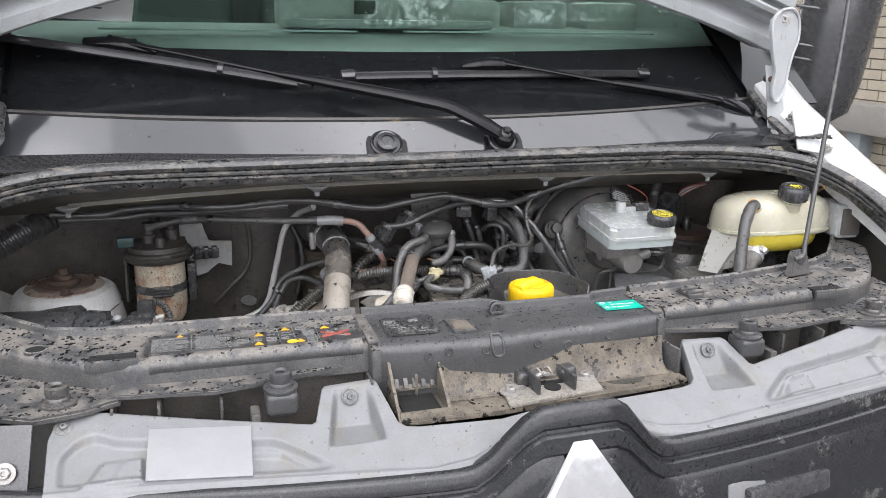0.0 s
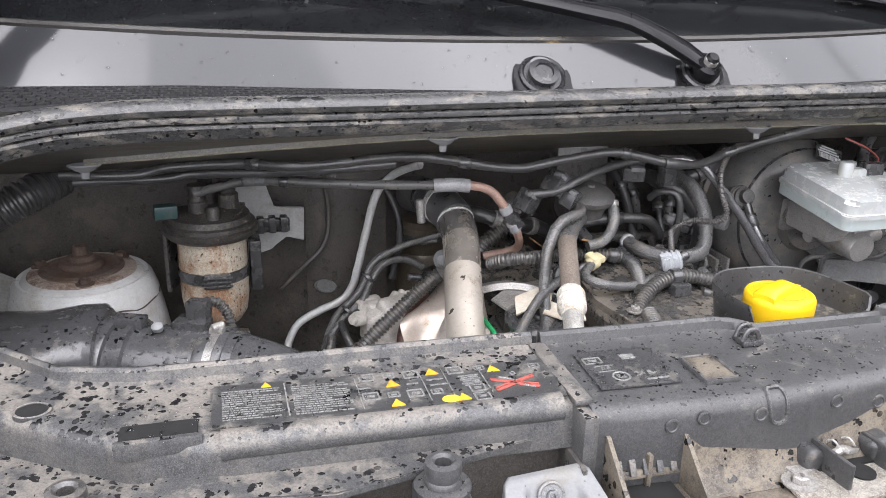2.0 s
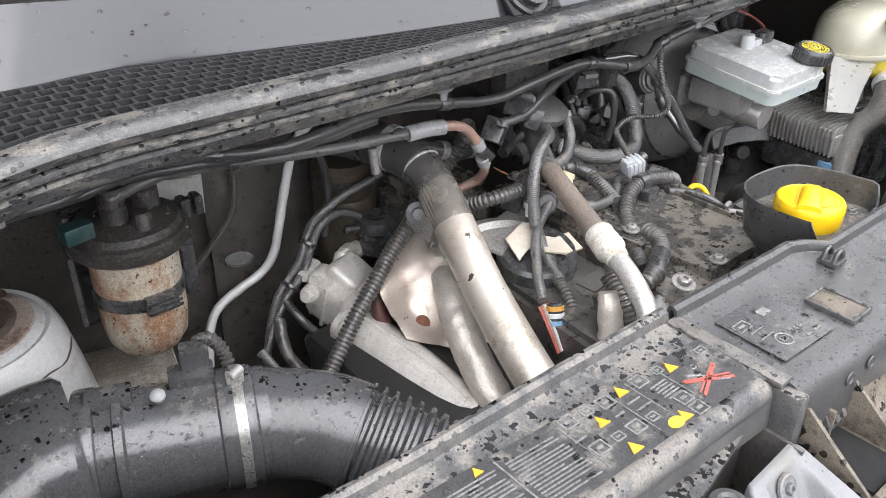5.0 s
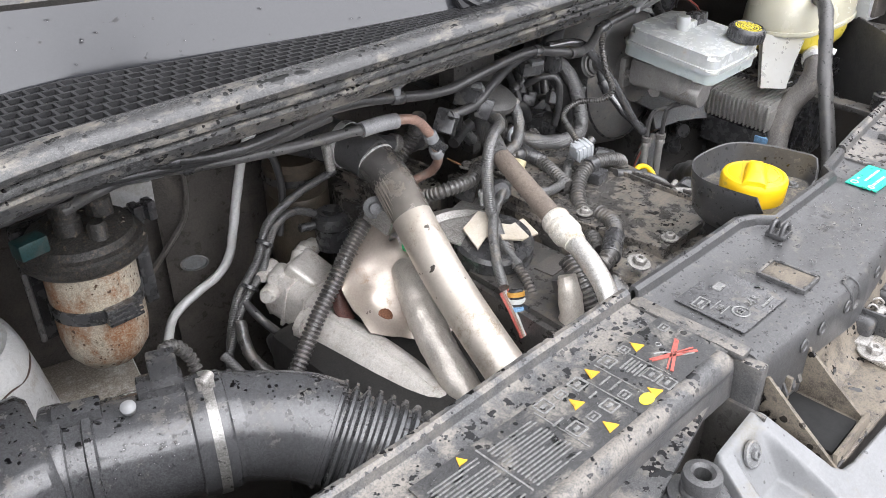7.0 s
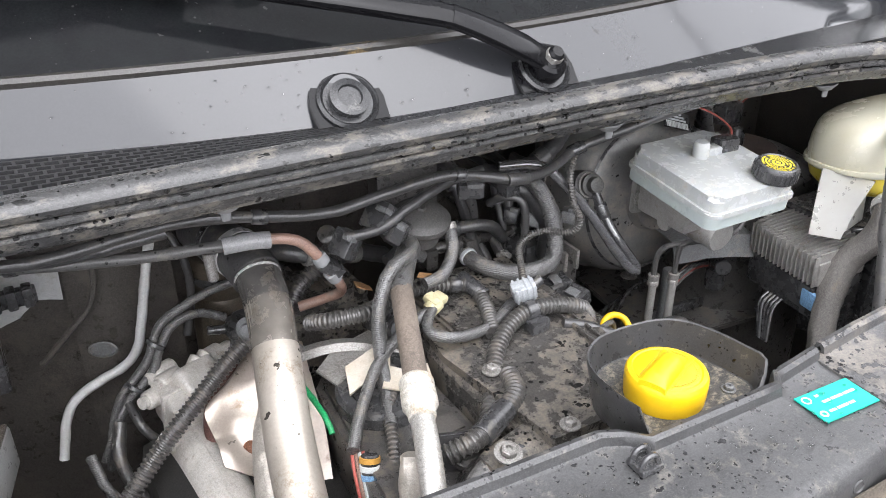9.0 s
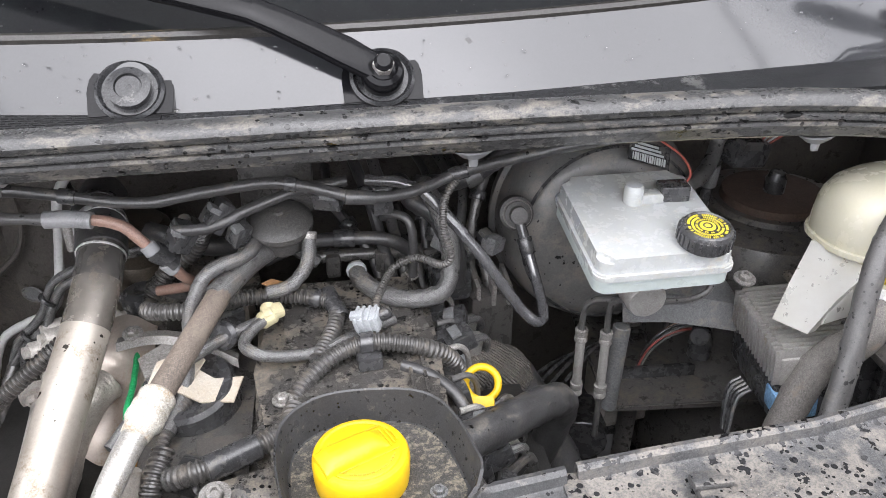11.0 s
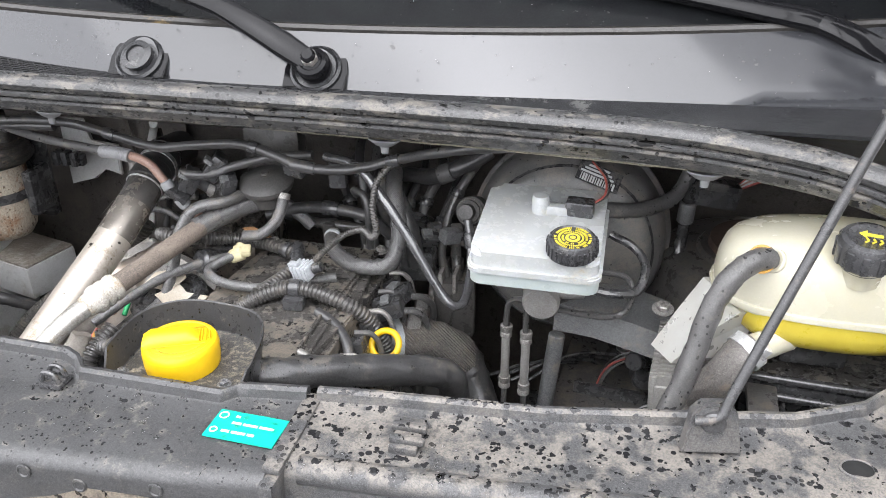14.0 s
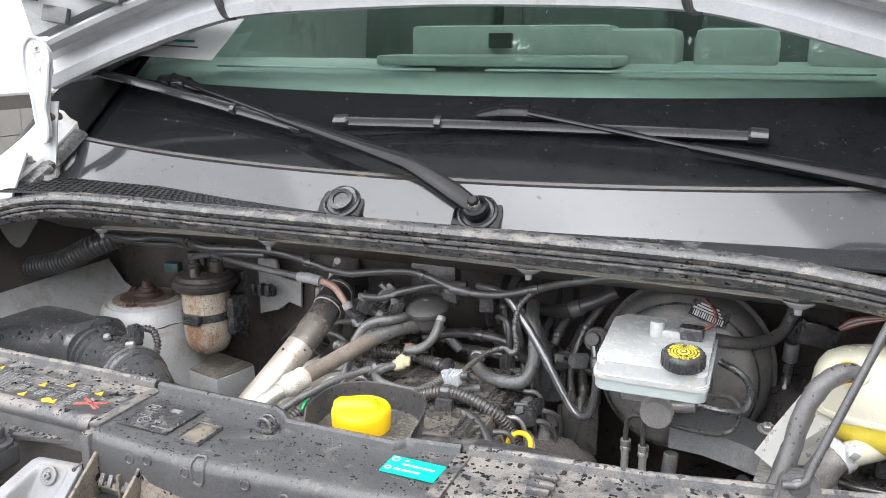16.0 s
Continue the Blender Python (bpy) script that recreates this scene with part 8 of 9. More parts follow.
part("dome", lathe([(0, -0.032), (0.024, -0.032), (0.027, -0.014), (0.034, -0.010), (0.036, -0.006), (0.036, -0.001), (0.033, 0.002), (0.028, 0.006), (0.016, 0.010), (0.006, 0.011), (0.005, 0.014), (0, 0.014)], Matrix.Translation((0.006, 0.518, 1.093)) @ Matrix.Rotation(radians(12), 4, "X"), 36), M_DULL, vp)
part("mount", box((0.08, 0.03, 0.07), (0.005, 0.56, 1.12), bevel=0.006), M_BLACKD, vp)
hose("vacuum_hose", [(-0.018, 0.500, 1.078), (-0.030, 0.470, 1.080), (-0.065, 0.452, 1.074), (-0.085, 0.440, 1.045), (-0.094, 0.425, 1.0), (-0.10, 0.40, 0.965), (-0.115, 0.36, 0.95)], 0.0075, M_BRAID, "braided black vacuum hose on the engine", n=12)
hose("vacuum_hose", [(0.036, 0.505, 1.082), (0.032, 0.488, 1.055), (0.012, 0.476, 1.035), (-0.012, 0.474, 1.03)], 0.0075, M_BRAID, "short braided vacuum hose", parts=((0.05, (0.009, 0.008), M_TIN, "end_band"),))
hose("vacuum_hose", [(-0.10, 0.488, 1.105), (-0.06, 0.486, 1.108), (-0.02, 0.492, 1.122), (0.03, 0.502, 1.135), (0.08, 0.505, 1.140)], 0.006, M_RUBBER, "black vacuum hose behind the harness")
for q, r, s in (((-0.095, 0.500, 1.092), (10, 30, 30), (0.022, 0.026, 0.03)), ((-0.055, 0.500, 1.115), (0, 40, 20), (0.02, 0.03, 0.034)), ((-0.035, 0.492, 1.095), (20, 10, 40), (0.018, 0.02, 0.026)), ((0.115, 0.50, 1.12), (0, 0, 10), (0.022, 0.018, 0.034)), ((0.06, 0.497, 1.125), (10, 0, -20), (0.03, 0.02, 0.02))):
    pg = thing("wiring_plug", "small black wiring plug on the bulkhead", "plug", "wiring plugs")
    part("housing", box(s, q, rot=r, bevel=0.003), M_BLACK, pg)
    part("latch", box((s[0] * 0.6, s[1] * 0.5, 0.006), (q[0], q[1] - s[1] * 0.5, q[2] + s[2] * 0.4), rot=r, bevel=0.001), M_GREY, pg)
hose("engine_hose", [(-0.02, 0.560, 1.02), (0.03, 0.575, 1.03), (0.08, 0.57, 1.035), (0.13, 0.565, 1.03), (0.16, 0.575, 1.0)], 0.008, M_RUBBER, "black rubber hose behind the cover", parts=((0.5, (0.0105, 0.025), M_BLACK, "clip"),))
hose("engine_hose", [(0.145, 0.60, 1.09), (0.155, 0.56, 1.085), (0.18, 0.545, 1.07), (0.20, 0.53, 1.03), (0.205, 0.54, 0.98)], 0.012, M_RUBBER, "black rubber hose beside the vacuum pipe")
hose("engine_hose", [(0.12, 0.55, 1.07), (0.125, 0.53, 1.085), (0.145, 0.515, 1.082), (0.15, 0.51, 1.05), (0.148, 0.515, 1.01)], 0.005, M_RUBBER, "thin black hose arch")
hose("engine_hose", [(0.17, 0.62, 1.075), (0.215, 0.60, 1.085), (0.25, 0.60, 1.10), (0.29, 0.62, 1.12)], 0.011, M_RUBBER, "black hose to the bulkhead", parts=((0.55, (0.0135, 0.02), M_GREYTUBE, "quick_fitting"),))
hose("coolant_pipe", [(0.06, 0.20, 1.0), (0.113, 0.219, 1.005), (0.165, 0.252, 0.998), (0.215, 0.298, 0.975), (0.258, 0.340, 0.952), (0.284, 0.366, 0.932), (0.292, 0.378, 0.91), (0.288, 0.39, 0.87), (0.27, 0.40, 0.80)], 0.0178, M_RUBBER, "thick black coolant hose by the engine", n=22)
hose("air_hose", [(0.185, 0.474, 0.893), (0.205, 0.488, 0.888), (0.235, 0.505, 0.878), (0.262, 0.517, 0.858), (0.275, 0.518, 0.838)], 0.030, M_KNIT, "knitted fabric covered air hose", n=26, parts=((0.04, (0.033, 0.012), M_CONN, "clamp"),))
hose("air_hose", [(0.262, 0.519, 0.862), (0.28, 0.517, 0.838), (0.297, 0.503, 0.805), (0.322, 0.47, 0.755), (0.35, 0.43, 0.69)], 0.0265, M_RUBBER, "smooth black air hose running down", n=24)
hose("black_bent_pipe", [(0.12, 0.385, 0.985), (0.15, 0.37, 0.978), (0.175, 0.34, 0.965), (0.185, 0.31, 0.93)], 0.0065, M_RUBBER, "black bent pipe on the cover edge", "pipe")
# brake lines with crimped ends
for pts, cr in (([(0.342, 0.470, 0.80), (0.342, 0.470, 0.90), (0.342, 0.470, 0.965), (0.350, 0.466, 0.985), (0.372, 0.458, 0.990), (0.42, 0.452, 0.986), (0.465, 0.452, 0.985), (0.488, 0.458, 0.995), (0.492, 0.468, 1.02), (0.478, 0.478, 1.03), (0.44, 0.478, 1.03)], (0.342, 0.470)),
                ([(0.370, 0.462, 0.78), (0.369, 0.460, 0.88), (0.368, 0.457, 0.975), (0.374, 0.452, 0.992), (0.40, 0.444, 1.0), (0.44, 0.437, 1.03)], (0.369, 0.460)),
                ([(0.44, 0.436, 1.03), (0.47, 0.437, 1.027), (0.497, 0.452, 1.025), (0.505, 0.475, 1.045), (0.49, 0.495, 1.06), (0.46, 0.505, 1.07)], None)):
    bl = hose("brake_line", pts, 0.0038 if cr else 0.0055, M_GREYTUBE if cr else M_BLACK, "thin grey brake line", "pipe", "brake lines", n=8)
    if cr:
        for z0, z1 in ((0.945, 0.925), (0.865, 0.845)):
            part("crimp", lathe([(0.005, 0), (0.0078, 0.001), (0.0078, 0.006), (0.0065, 0.008), (0.0078, 0.010), (0.0078, 0.017), (0.005, 0.018)], aim((cr[0], cr[1], z1 + 0.002), (cr[0], cr[1], z0)), 12), M_TIN, bl)
        part("flex_section", rod((cr[0], cr[1], 0.855), (cr[0], cr[1], 0.935), 0.0056), M_FINS, bl)
ab = thing("brake_control_unit", "brake control unit with alloy valve block", "control unit")
part("valve_block", box((0.085, 0.07, 0.075), (0.475, 0.635, 0.70), rot=(0, 0, 8), bevel=0.004), M_ALU, ab)
part("motor", rod((0.42, 0.64, 0.66), (0.40, 0.575, 0.66), 0.036), M_BLACK, ab)
part("case", box((0.13, 0.08, 0.09), (0.41, 0.645, 0.64), bevel=0.006), M_BLACK, ab)
for k in range(4):
    part("steel_line", tube([(0.45 + 0.018 * k, 0.63, 0.735), (0.45 + 0.018 * k, 0.63, 0.765 + 0.008 * k), (0.43 + 0.018 * k, 0.625, 0.79 + 0.008 * k), (0.36 + 0.02 * k, 0.60, 0.795 + 0.008 * k), (0.30 + 0.02 * k, 0.56, 0.79)], 0.003, n=8), M_BLACK, ab)
    part("line_nut", lathe([(0.006, 0), (0.0065, 0.001), (0.0065, 0.011), (0.004, 0.013)], pose(0.45 + 0.018 * k, 0.63, 0.734), 6), M_TIN, ab)
part("label", box((0.04, 0.002, 0.05), (0.452, 0.597, 0.625), rot=(-35, 0, 0), bevel=0), M_PAPER, ab, "white label")
for x, y in ((0.455, 0.655), (0.495, 0.62)):
    bolt((x, y, 0.738), (0, 0, 1), 0.006, ab, 1.4)
tray = thing("battery_tray", "black plastic tray with bolted steel plate", "tray")
part("deck", prism([(0.40, 0.50), (0.62, 0.48), (0.64, 0.72), (0.42, 0.74)], 0.782, 0.790, None, 0.002), M_BLACKD, tray)
part("wall", box((0.006, 0.22, 0.06), (0.60, 0.60, 0.815), rot=(0, 0, 4), bevel=0.002), M_BLACK, tray)
part("ridge", box((0.18, 0.008, 0.02), (0.52, 0.55, 0.797), rot=(0, 0, -4), bevel=0.003), M_BLACK, tray)
for x, y in ((0.565, 0.60), (0.50, 0.68)):
    bolt((x, y, 0.790), (0, 0, 1), 0.008, tray, 1.8)

bw = thing("wire_bundle", "loose bundle of coloured wires", "wiring")
for k in range(9):
    o = Vector((0.0018 * (k % 3), 0.0018 * (k // 3), 0.002 * (k % 2)))
    part("wire", tube([Vector((0.455, 0.56, 0.72)) + o, Vector((0.46, 0.56, 0.79)) + o, Vector((0.475, 0.555, 0.84)) + o * 2, Vector((0.51, 0.55, 0.865)) + o * 3, Vector((0.555, 0.545, 0.865)) + o * 2], 0.0016, n=6), (M_RED, M_GREY, M_GREY, M_BLACK, M_COPPER, M_GREY, M_BLACK, M_COPPER, M_GREYTUBE)[k], bw)
part("sleeve", tube([(0.45, 0.555, 0.58), (0.455, 0.56, 0.66), (0.459, 0.562, 0.765)], 0.013, n=12), M_BLACKD, bw)
hose("fluid_hose", [(0.448, 0.512, 1.100), (0.475, 0.530, 1.092), (0.51, 0.565, 1.085), (0.537, 0.596, 1.092), (0.55, 0.61, 1.115), (0.552, 0.60, 1.15)], 0.0095, M_GREYTUBE, "grey fluid hose beside the reservoir")
hose("fluid_hose", [(0.556, 0.62, 1.10), (0.555, 0.625, 1.06), (0.553, 0.625, 1.01), (0.548, 0.60, 0.97), (0.536, 0.55, 0.93)], 0.0075, M_BLACK, "black hose behind the module", parts=((0.3, (0.011, 0.03), M_GREY, "sleeve"), (0.1, (0.0105, 0.03), M_BLACK, "sleeve")))
sv = thing("hose_valve", "black plastic hose valve", "valve")
part("body", lathe([(0.012, 0), (0.015, 0.004), (0.015, 0.03), (0.011, 0.034), (0.011, 0.06), (0.014, 0.064), (0.014, 0.075), (0, 0.076)], aim((0.522, 0.515, 0.845), (0.530, 0.530, 0.92)), 16), M_BLACK, sv)
part("branch", rod((0.525, 0.520, 0.888), (0.505, 0.49, 0.898), 0.0125), M_BLACK, sv)
cb = thing("bulkhead_connector", "black multi pin plug with red and white wires", "plug")
part("housing", box((0.055, 0.03, 0.032), (0.585, 0.604, 1.095), rot=(0, 10, 14), bevel=0.004), M_BLACK, cb)
part("latch", box((0.03, 0.02, 0.012), (0.58, 0.589, 1.112), rot=(0, 10, 14), bevel=0.003), M_BLACKD, cb)
for k in range(5):
    part("wire", tube([(0.61, 0.604 + 0.003 * k, 1.10), (0.63, 0.607 + 0.003 * k, 1.110 + 0.002 * k), (0.655, 0.61, 1.120 + 0.002 * k), (0.68, 0.605, 1.13)], 0.0015, n=6), (M_RED, M_WINK, M_COPPER, M_WINK, M_RED)[k], cb)
bk = thing("booster_bracket", "bent grey steel bracket below the booster", "bracket")
part("plate", loft([[Vector((0.40, y + 0.01, z + 0.004)), Vector((0.45, y, z + 0.006)), Vector((0.50, y - 0.01, z)), Vector((0.545, y - 0.012, z - 0.012))] for y, z in ((0.56, 0.972), (0.52, 0.968), (0.49, 0.962), (0.478, 0.93))], 0.003), M_GREY, bk)
bolt((0.53, 0.46, 1.0), (0, -0.2, 1), 0.008, bk, 1.6)
part("post", rod((0.395, 0.49, 0.80), (0.405, 0.50, 0.92), 0.011), M_GREY, bk)

# left looms
hose("ribbed_loom", [(-0.195, 0.535, 1.0), (-0.205, 0.533, 0.985), (-0.24, 0.525, 0.962), (-0.275, 0.512, 0.938), (-0.315, 0.50, 0.908), (-0.355, 0.485, 0.875), (-0.395, 0.47, 0.838), (-0.43, 0.455, 0.79)], 0.0095, M_BLACKD, "ribbed black conduit crossing the castings", "wiring", rings=(0.0055, 0.002))
hose("braided_hose", [(-0.205, 0.640, 0.953), (-0.235, 0.64, 0.968), (-0.268, 0.635, 0.965), (-0.288, 0.632, 0.938), (-0.302, 0.63, 0.91), (-0.33, 0.628, 0.885), (-0.35, 0.625, 0.86), (-0.375, 0.62, 0.81)], 0.0055, M_BRAID, "braided black hose beside the casting")
hose("braided_hose", [(-0.17, 0.635, 1.006), (-0.21, 0.637, 0.998), (-0.25, 0.638, 0.985), (-0.283, 0.636, 0.968), (-0.302, 0.634, 0.93), (-0.318, 0.634, 0.91), (-0.342, 0.632, 0.886), (-0.36, 0.63, 0.84), (-0.37, 0.628, 0.79)], 0.0052, M_BRAID, "braided black hose by the bulkhead")
for q in ((-0.322, 0.630, 0.898), (-0.290, 0.633, 0.948)):
    solo("cable_tie", lathe([(0.010, 0), (0.0125, 0.001), (0.0125, 0.005), (0.010, 0.006)], aim(q, (q[0] - 0.03, q[1] - 0.01, q[2] - 0.03)), 14), M_BLACK, "black cable tie round two hoses", "cable tie", "cable ties")
hose("lower_hose", [(-0.30, 0.62, 0.80), (-0.315, 0.60, 0.82), (-0.325, 0.57, 0.81), (-0.34, 0.55, 0.76)], 0.011, M_RUBBER, "black hose end low beside the casting")
hose("green_lead", [(-0.158, 0.545, 0.95), (-0.166, 0.533, 0.945), (-0.168, 0.51, 0.94), (-0.166, 0.485, 0.94), (-0.164, 0.45, 0.94), (-0.164, 0.416, 0.94), (-0.164, 0.40, 0.93)], 0.0034, M_GREEN, "bright green cable on the engine", "wiring")
for o, q, r in (([(-0.035, -0.015), (-0.018, 0.018), (0.02, 0.02), (0.03, 0.0), (0.012, -0.022), (-0.012, -0.012)], (-0.109, 0.424, 0.978), (14, -10, 10)), ([(-0.028, -0.02), (-0.02, 0.014), (0.0, 0.008), (0.026, 0.022), (0.03, -0.012), (0.0, -0.024)], (-0.074, 0.403, 0.970), (8, 12, -20))):
    solo("torn_card", prism(o, -0.0012, 0.0012, pose(*q, *r), 0.0004), M_GASKET, "torn piece of pale card on the engine", "card", "torn cards")
sl = thing("solenoid_valve", "black solenoid valve with plug", "valve")
part("coil", lathe([(0.014, 0), (0.016, 0.003), (0.016, 0.022), (0.012, 0.026), (0, 0.026)], aim((-0.052, 0.458, 0.996), (-0.062, 0.435, 1.006)), 20), M_BLACK, sl)
part("plug", box((0.036, 0.026, 0.024), (-0.062, 0.492, 0.992), rot=(10, 0, 30), bevel=0.004), M_BLACK, sl)
part("stud", lathe([(0.004, 0), (0.004, 0.012), (0.006, 0.013), (0.006, 0.02), (0, 0.021)], pose(-0.073, 0.457, 0.984), 10), M_STEEL, sl)
part("holder", prism([(-0.05, -0.02), (0.03, -0.015), (0.035, 0.01), (-0.02, 0.02), (-0.05, 0.01)], -0.002, 0.002, pose(-0.095, 0.470, 0.974, 6, -6, 20) @ Matrix.Diagonal((1.2, 1.1, 1, 1)), 0.001), M_TIN, sl)
hose("plug_lead", [(-0.09, 0.40, 0.965), (-0.11, 0.375, 0.955), (-0.12, 0.345, 0.945), (-0.13, 0.32, 0.93)], 0.006, M_BLACKD, "ribbed black plug lead below solenoid", "wiring", rings=(0.005, 0.0015))
hose("ribbed_loom", [(-0.10, 0.27, 0.975), (-0.075, 0.265, 0.985), (-0.04, 0.28, 0.985), (0.0, 0.305, 0.985), (0.012, 0.335, 0.985)], 0.010, M_BLACKD, "taped black conduit at the engine front", "wiring", rings=(0.006, 0.002), parts=((0.5, (0.0125, 0.05), M_BLACK, "tape"),))
hose("ribbed_loom", [(-0.105, 0.30, 0.985), (-0.115, 0.265, 0.965), (-0.118, 0.24, 0.92), (-0.118, 0.23, 0.86)], 0.0095, M_BLACKD, "ribbed black conduit running down", "wiring", rings=(0.0055, 0.002))
hose("foil_sleeve", [(-0.132, 0.278, 0.985), (-0.138, 0.265, 0.955), (-0.142, 0.255, 0.91), (-0.145, 0.25, 0.86)], 0.011, M_FOIL, "short silver foil sleeve on conduit", "sleeve", taper=0.02)
for k, m2 in enumerate((M_RED, M_COPPER, M_WINK, M_RED)):
    hose("plug_wire", [(-0.165 + 0.004 * k, 0.345, 0.945), (-0.17 + 0.004 * k, 0.325, 0.93), (-0.172 + 0.003 * k, 0.305, 0.905)], 0.0018, m2, "thin coloured plug wire", "wiring", "plug wires", n=6)
lf = [(-0.075, 0.505, 1.028, 20, 30, 40), (0.0, 0.485, 1.03, 0, 20, 10), (0.80, 0.40, 1.185, 30, 20, 10), (0.79, 0.37, 1.17, 50, -20, 60), (0.805, 0.385, 1.155, 10, 40, 120)]
for q in lf:
    o = [(-0.02, 0), (-0.008, 0.011), (0.006, 0.008), (0.02, 0.002), (0.008, -0.009), (-0.006, -0.007)]
    bm = prism(o, -0.0004, 0.0008, None, 0)
    for v in bm.verts:
        v.co.z += 6 * v.co.x * v.co.y + 12 * v.co.y ** 2
    bmesh.ops.transform(bm, matrix=pose(*q), verts=bm.verts)
    solo("dry_leaf", bm, M_LEAF, "dry brown leaf caught in the bay", "leaf", "dry leaves")
sb = thing("side_duct", "pale plastic side duct beside the tank", "duct")
part("shell", box((0.05, 0.08, 0.07), (0.83, 0.36, 1.10), rot=(0, 0, -10), bevel=0.008), M_RESV, sb)
# duct end is closed; a dark block paints the shade of its mouth
part("mouth_shade", box((0.038, 0.01, 0.055), (0.825, 0.318, 1.10), rot=(0, 0, -10), bevel=0.004), M_WALLSHADE, sb)

# more hoses and plugs between the bulkhead and the engine
rng = random.Random(7)
for k in range(9):
    x0, x1 = 0.06 + 0.028 * k, 0.11 + 0.017 * k
    z0 = 1.02 + 0.10 * rng.random()
    hose("bulkhead_hose", [(x0, 0.74, z0), (x0 + 0.02 * rng.random(), 0.66, z0 - 0.01), ((x0 + x1) / 2, 0.61 + 0.02 * rng.random(), z0 - 0.03 - 0.03 * rng.random()), (x1, 0.585 + 0.03 * rng.random(), 0.985), (x1 + 0.01, 0.575, 0.94)],
         0.005 + 0.004 * rng.random(), rng.choice((M_RUBBER, M_BRAID, M_BLACKD, M_GREYTUBE)), "dark hose between bulkhead and engine", "hose", "bulkhead hoses", n=10, parts=((0.5, (0.0105, 0.012), M_BLACK, "clip"),))
for k in range(6):
    pg = thing("wiring_plug", "small grey wiring plug beside the engine", "plug", "wiring plugs")
    q = (0.19 + 0.03 * (k % 3), 0.60 - 0.05 * (k // 3), 1.0 + 0.045 * rng.random())
    r = (30 * rng.random(), 30 * rng.random(), 60 * rng.random())
    part("housing", box((0.026, 0.02, 0.018), q, rot=r, bevel=0.003), M_GREY if k % 2 else M_BLACK, pg)
    part("latch", box((0.014, 0.012, 0.006), (q[0], q[1] - 0.008, q[2] + 0.011), rot=r, bevel=0.001), M_FINS if k == 2 else M_GREY, pg)
    part("lead", tube([q, (q[0] + 0.01, q[1] + 0.03, q[2] - 0.01), (q[0] + 0.02, q[1] + 0.06, q[2] - 0.04)], 0.004, n=8), M_BLACKD, pg)
hose("steel_stay", [(0.13, 0.30, 0.985), (0.16, 0.29, 0.975), (0.175, 0.27, 0.955), (0.18, 0.26, 0.92)], 0.005, M_FINS, "bare metal stay pipe on the engine", "pipe")
hose("ribbed_loom", [(-0.10, 0.545, 1.085), (-0.085, 0.565, 1.06), (-0.10, 0.575, 1.03), (-0.13, 0.57, 1.01), (-0.15, 0.56, 0.985)], 0.010, M_BLACKD, "short ribbed hose behind the charge pipe", "hose", rings=(0.006, 0.002))
hose("engine_hose", [(-0.15, 0.60, 1.05), (-0.12, 0.585, 1.045), (-0.08, 0.585, 1.03), (-0.04, 0.60, 1.02), (0.0, 0.61, 1.0)], 0.011, M_RUBBER, "black rubber hose over the manifold", parts=((0.35, (0.0135, 0.012), M_TIN, "clamp"), (0.75, (0.0135, 0.012), M_TIN, "clamp")))
hose("braided_hose", [(-0.03, 0.53, 1.09), (-0.02, 0.555, 1.06), (0.01, 0.575, 1.03), (0.04, 0.58, 1.0)], 0.0085, M_BRAID, "braided hose down to the cover")
hose("thin_hose", [(-0.26, 0.70, 1.08), (-0.24, 0.675, 1.04), (-0.235, 0.665, 0.99), (-0.25, 0.66, 0.93)], 0.005, M_RUBBER, "thin black hose beside the canister")
hose("thin_hose", [(-0.335, 0.625, 0.88), (-0.328, 0.60, 0.86), (-0.31, 0.585, 0.83), (-0.30, 0.57, 0.79)], 0.0055, M_RUBBER, "thin black hose down beside the casting")
hose("thin_hose", [(-0.35, 0.62, 0.86), (-0.36, 0.59, 0.83), (-0.352, 0.56, 0.81), (-0.34, 0.54, 0.79)], 0.008, M_BLACKD, "black hose looping low in the bay")
hose("low_hose", [(-0.56, 0.50, 0.90), (-0.52, 0.47, 0.905), (-0.46, 0.455, 0.895), (-0.42, 0.47, 0.88), (-0.39, 0.50, 0.85)], 0.009, M_RUBBER, "black hose across the low bay floor", parts=((0.2, (0.012, 0.02), M_BLACK, "clip"),))
hose("thin_hose", [(-0.39, 0.60, 0.84), (-0.38, 0.56, 0.815), (-0.36, 0.53, 0.80), (-0.36, 0.50, 0.77)], 0.006, M_BRAID, "braided hose low in the bay")

# water drops on cowl, border, crossmember and duct
def drops(name, spots, label):
    bm = bmesh.new()
    for q, w, r in spots:
        lathe([(r, 0.0), (r * 0.92, r * 0.22), (r * 0.6, r * 0.42), (0, r * 0.5)], aim(q, Vector(q) + Vector(w)) @ Matrix.Diagonal((1 + 0.5 * rng.random(), 1, 1, 1)), 8, bm)
    return solo(name, bm, M_WATER, label, "water drops", kind="stuff")


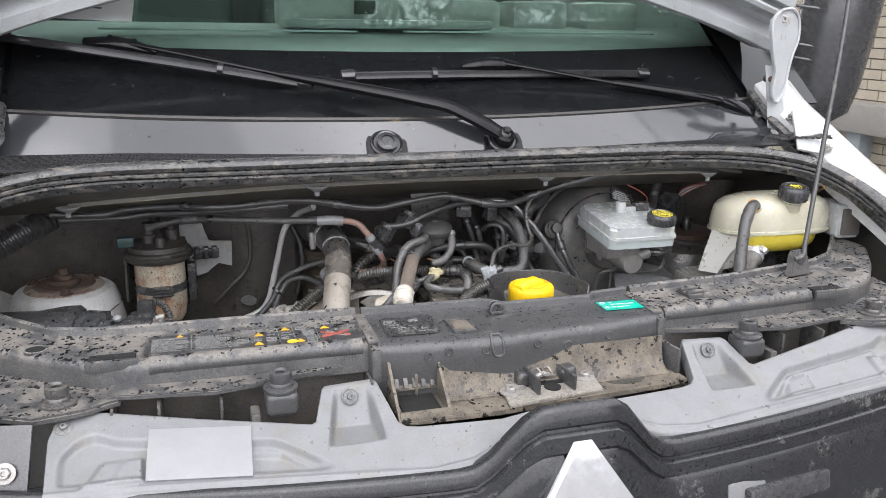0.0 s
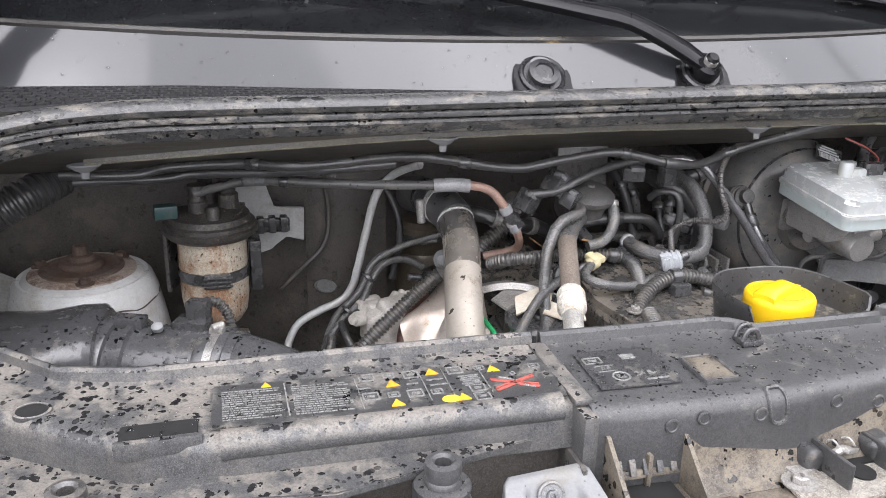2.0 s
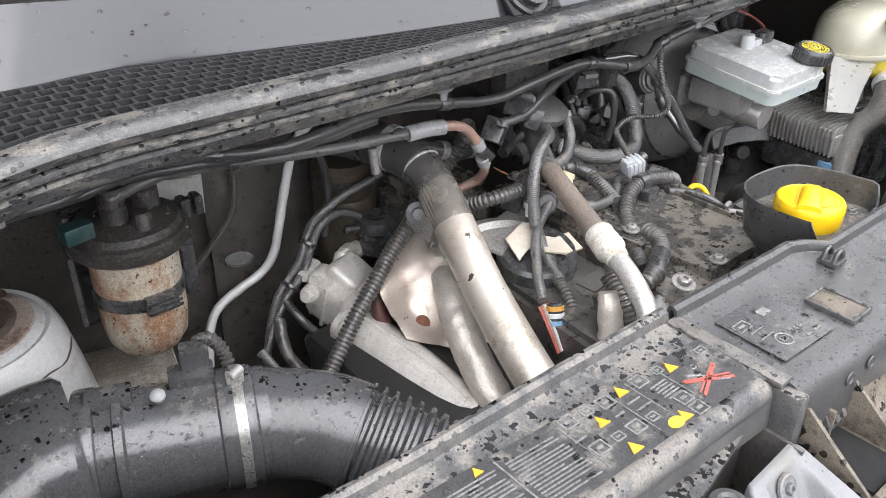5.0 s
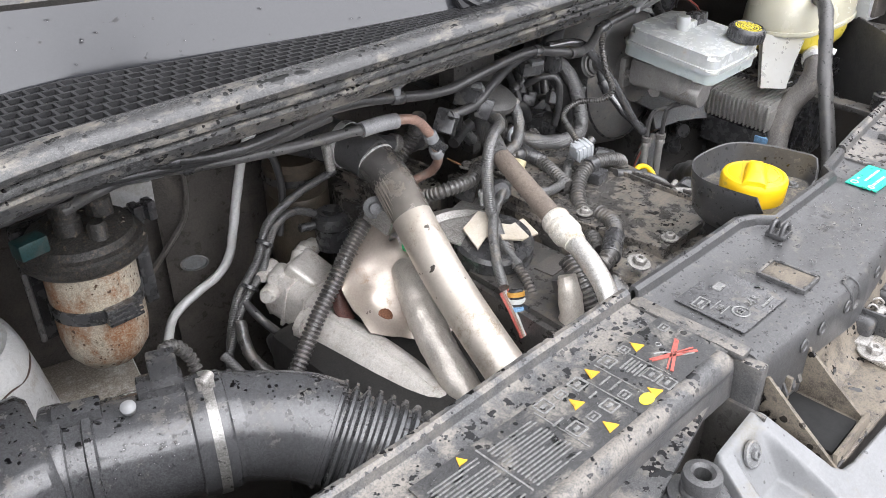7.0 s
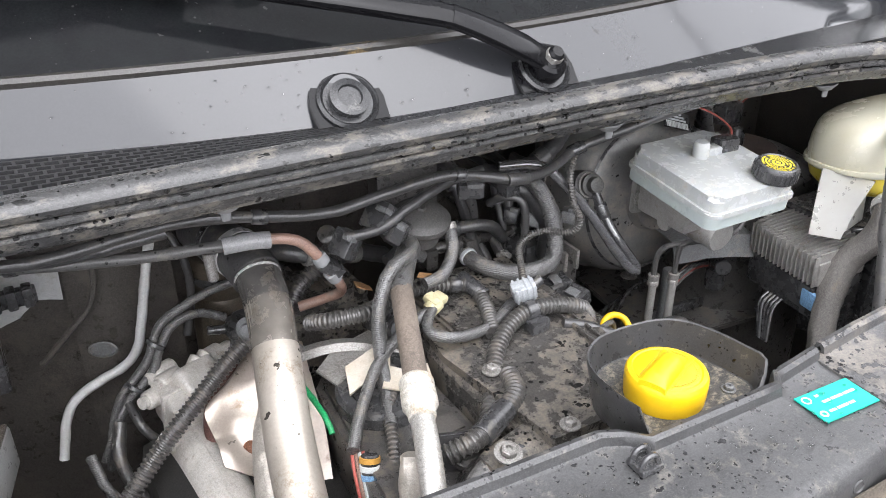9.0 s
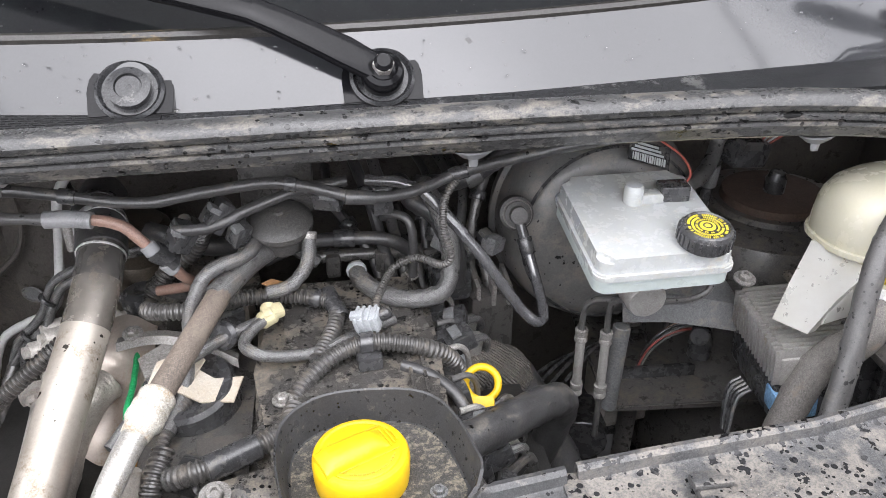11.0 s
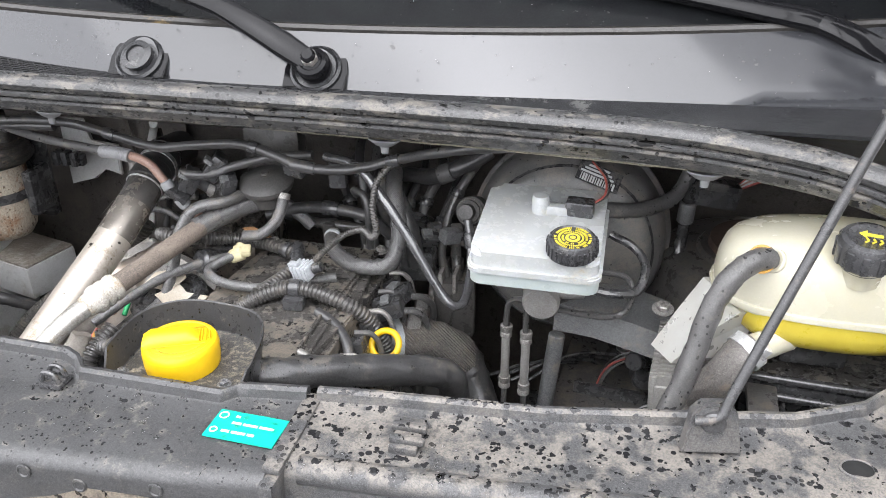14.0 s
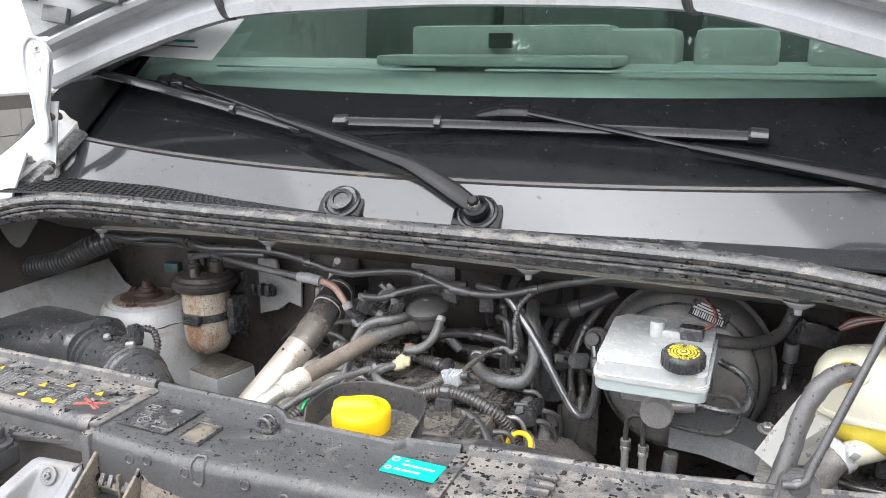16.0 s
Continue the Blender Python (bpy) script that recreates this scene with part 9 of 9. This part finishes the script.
GN = (0, -0.616, 0.788)
drops("water_drops", [(cowl_at(rng.uniform(-0.7, 0.7), rng.random(), 0.0022), WAY, rng.uniform(0.0006, 0.0015)) for k in range(80)], "clear rain drops on the wet cowl panel")
drops("water_drops", [(glass_pt(x, rng.uniform(1.33, 1.47), 0.0032), GN, rng.uniform(0.0006, 0.0016)) for x in [rng.choice((rng.uniform(-0.7, 0.7), rng.uniform(0.35, 0.72))) for k in range(220)]], "small rain drops on the windshield base")
pts = []
for k in range(420):
    x = rng.uniform(-0.6, 0.62)
    if -0.525 < x < -0.225:
        pts.append(((x, rng.uniform(0.062, 0.145), 1.0640), (0, 0, 1), rng.uniform(0.0008, 0.002)))
    else:
        pts.append(((x, rng.uniform(0.05, 0.105), 1.0632), (0, 0, 1), rng.uniform(0.0008, 0.0024)))
drops("water_drops", pts, "rain drops on the dusty crossmember")
pts = []
for k in range(130):
    a, f = radians(rng.uniform(-75, 75)), rng.random()
    side = Vector((cd.y, -cd.x, 0)).normalized()
    w = Vector((0, 0, 1)) * math.cos(a) + side * math.sin(a)
    pts.append((A0 + cd * (dl * (0.28 + 0.5 * f)) + w * 0.0546, w, rng.uniform(0.0008, 0.0022)))
drops("water_drops", pts, "rain drops on the air intake duct")

sp = thing("sensor_plug", "stacked sensor plug with blue and orange seals", "plug")
SA, SB = Vector((-0.150, 0.335, 0.948)), Vector((-0.158, 0.322, 0.915))
part("body", rod(SA, SB, 0.009), M_BLACK, sp)
for f, m2 in ((0.15, M_ORNG), (0.38, M_WINK), (0.62, M_BLUE)):
    q = SA.lerp(SB, f)
    part("seal_ring", lathe([(0.0088, -0.003), (0.0105, -0.0025), (0.0105, 0.0025), (0.0088, 0.003)], aim(q, q + (SB - SA)), 18), m2, sp)

# ---------- wall bricks ----------
bmk = bmesh.new()
bmesh.ops.create_cube(bmk, size=1, matrix=Matrix.Diagonal((0.03, 0.212, 0.062, 1)))
brick_mesh = bpy.data.meshes.new("brick")
bmk.to_mesh(brick_mesh)
bmk.free()
brick_mesh.materials.append(M_BRICK)
rest = bmesh.new()
for row in range(40):
    z = 0.03 + 0.0705 * row
    for k in range(40):
        y = 0.6 + 0.222 * k + (0.111 if row % 2 else 0)
        if 2.6 < y < 5.6 and 0.25 < z < 1.9:
            b = new("brick", brick_mesh)
            b.parent = wall_e
            b.location = (4.11, y, z)
        else:
            box((0.03, 0.212, 0.062), (4.11, y, z), bevel=0, bm=rest)
tagged(finish("brick_rest", rest, M_BRICK, wall_e), kind="stuff")
block = bmesh.new()
bmesh.ops.create_cube(block, size=1, matrix=Matrix.Diagonal((0.03, 0.792, 0.192, 1)))
block_mesh = bpy.data.meshes.new("block")
block.to_mesh(block_mesh)
block.free()
block_mesh.materials.append(M_CONC)
for row in range(5):
    for k in range(12):
        b = new("block", block_mesh)
        b.parent = wall_w
        b.location = (-5.01, 0.5 + 0.8 * k + (0.4 if row % 2 else 0), 0.1 + 0.2 * row)
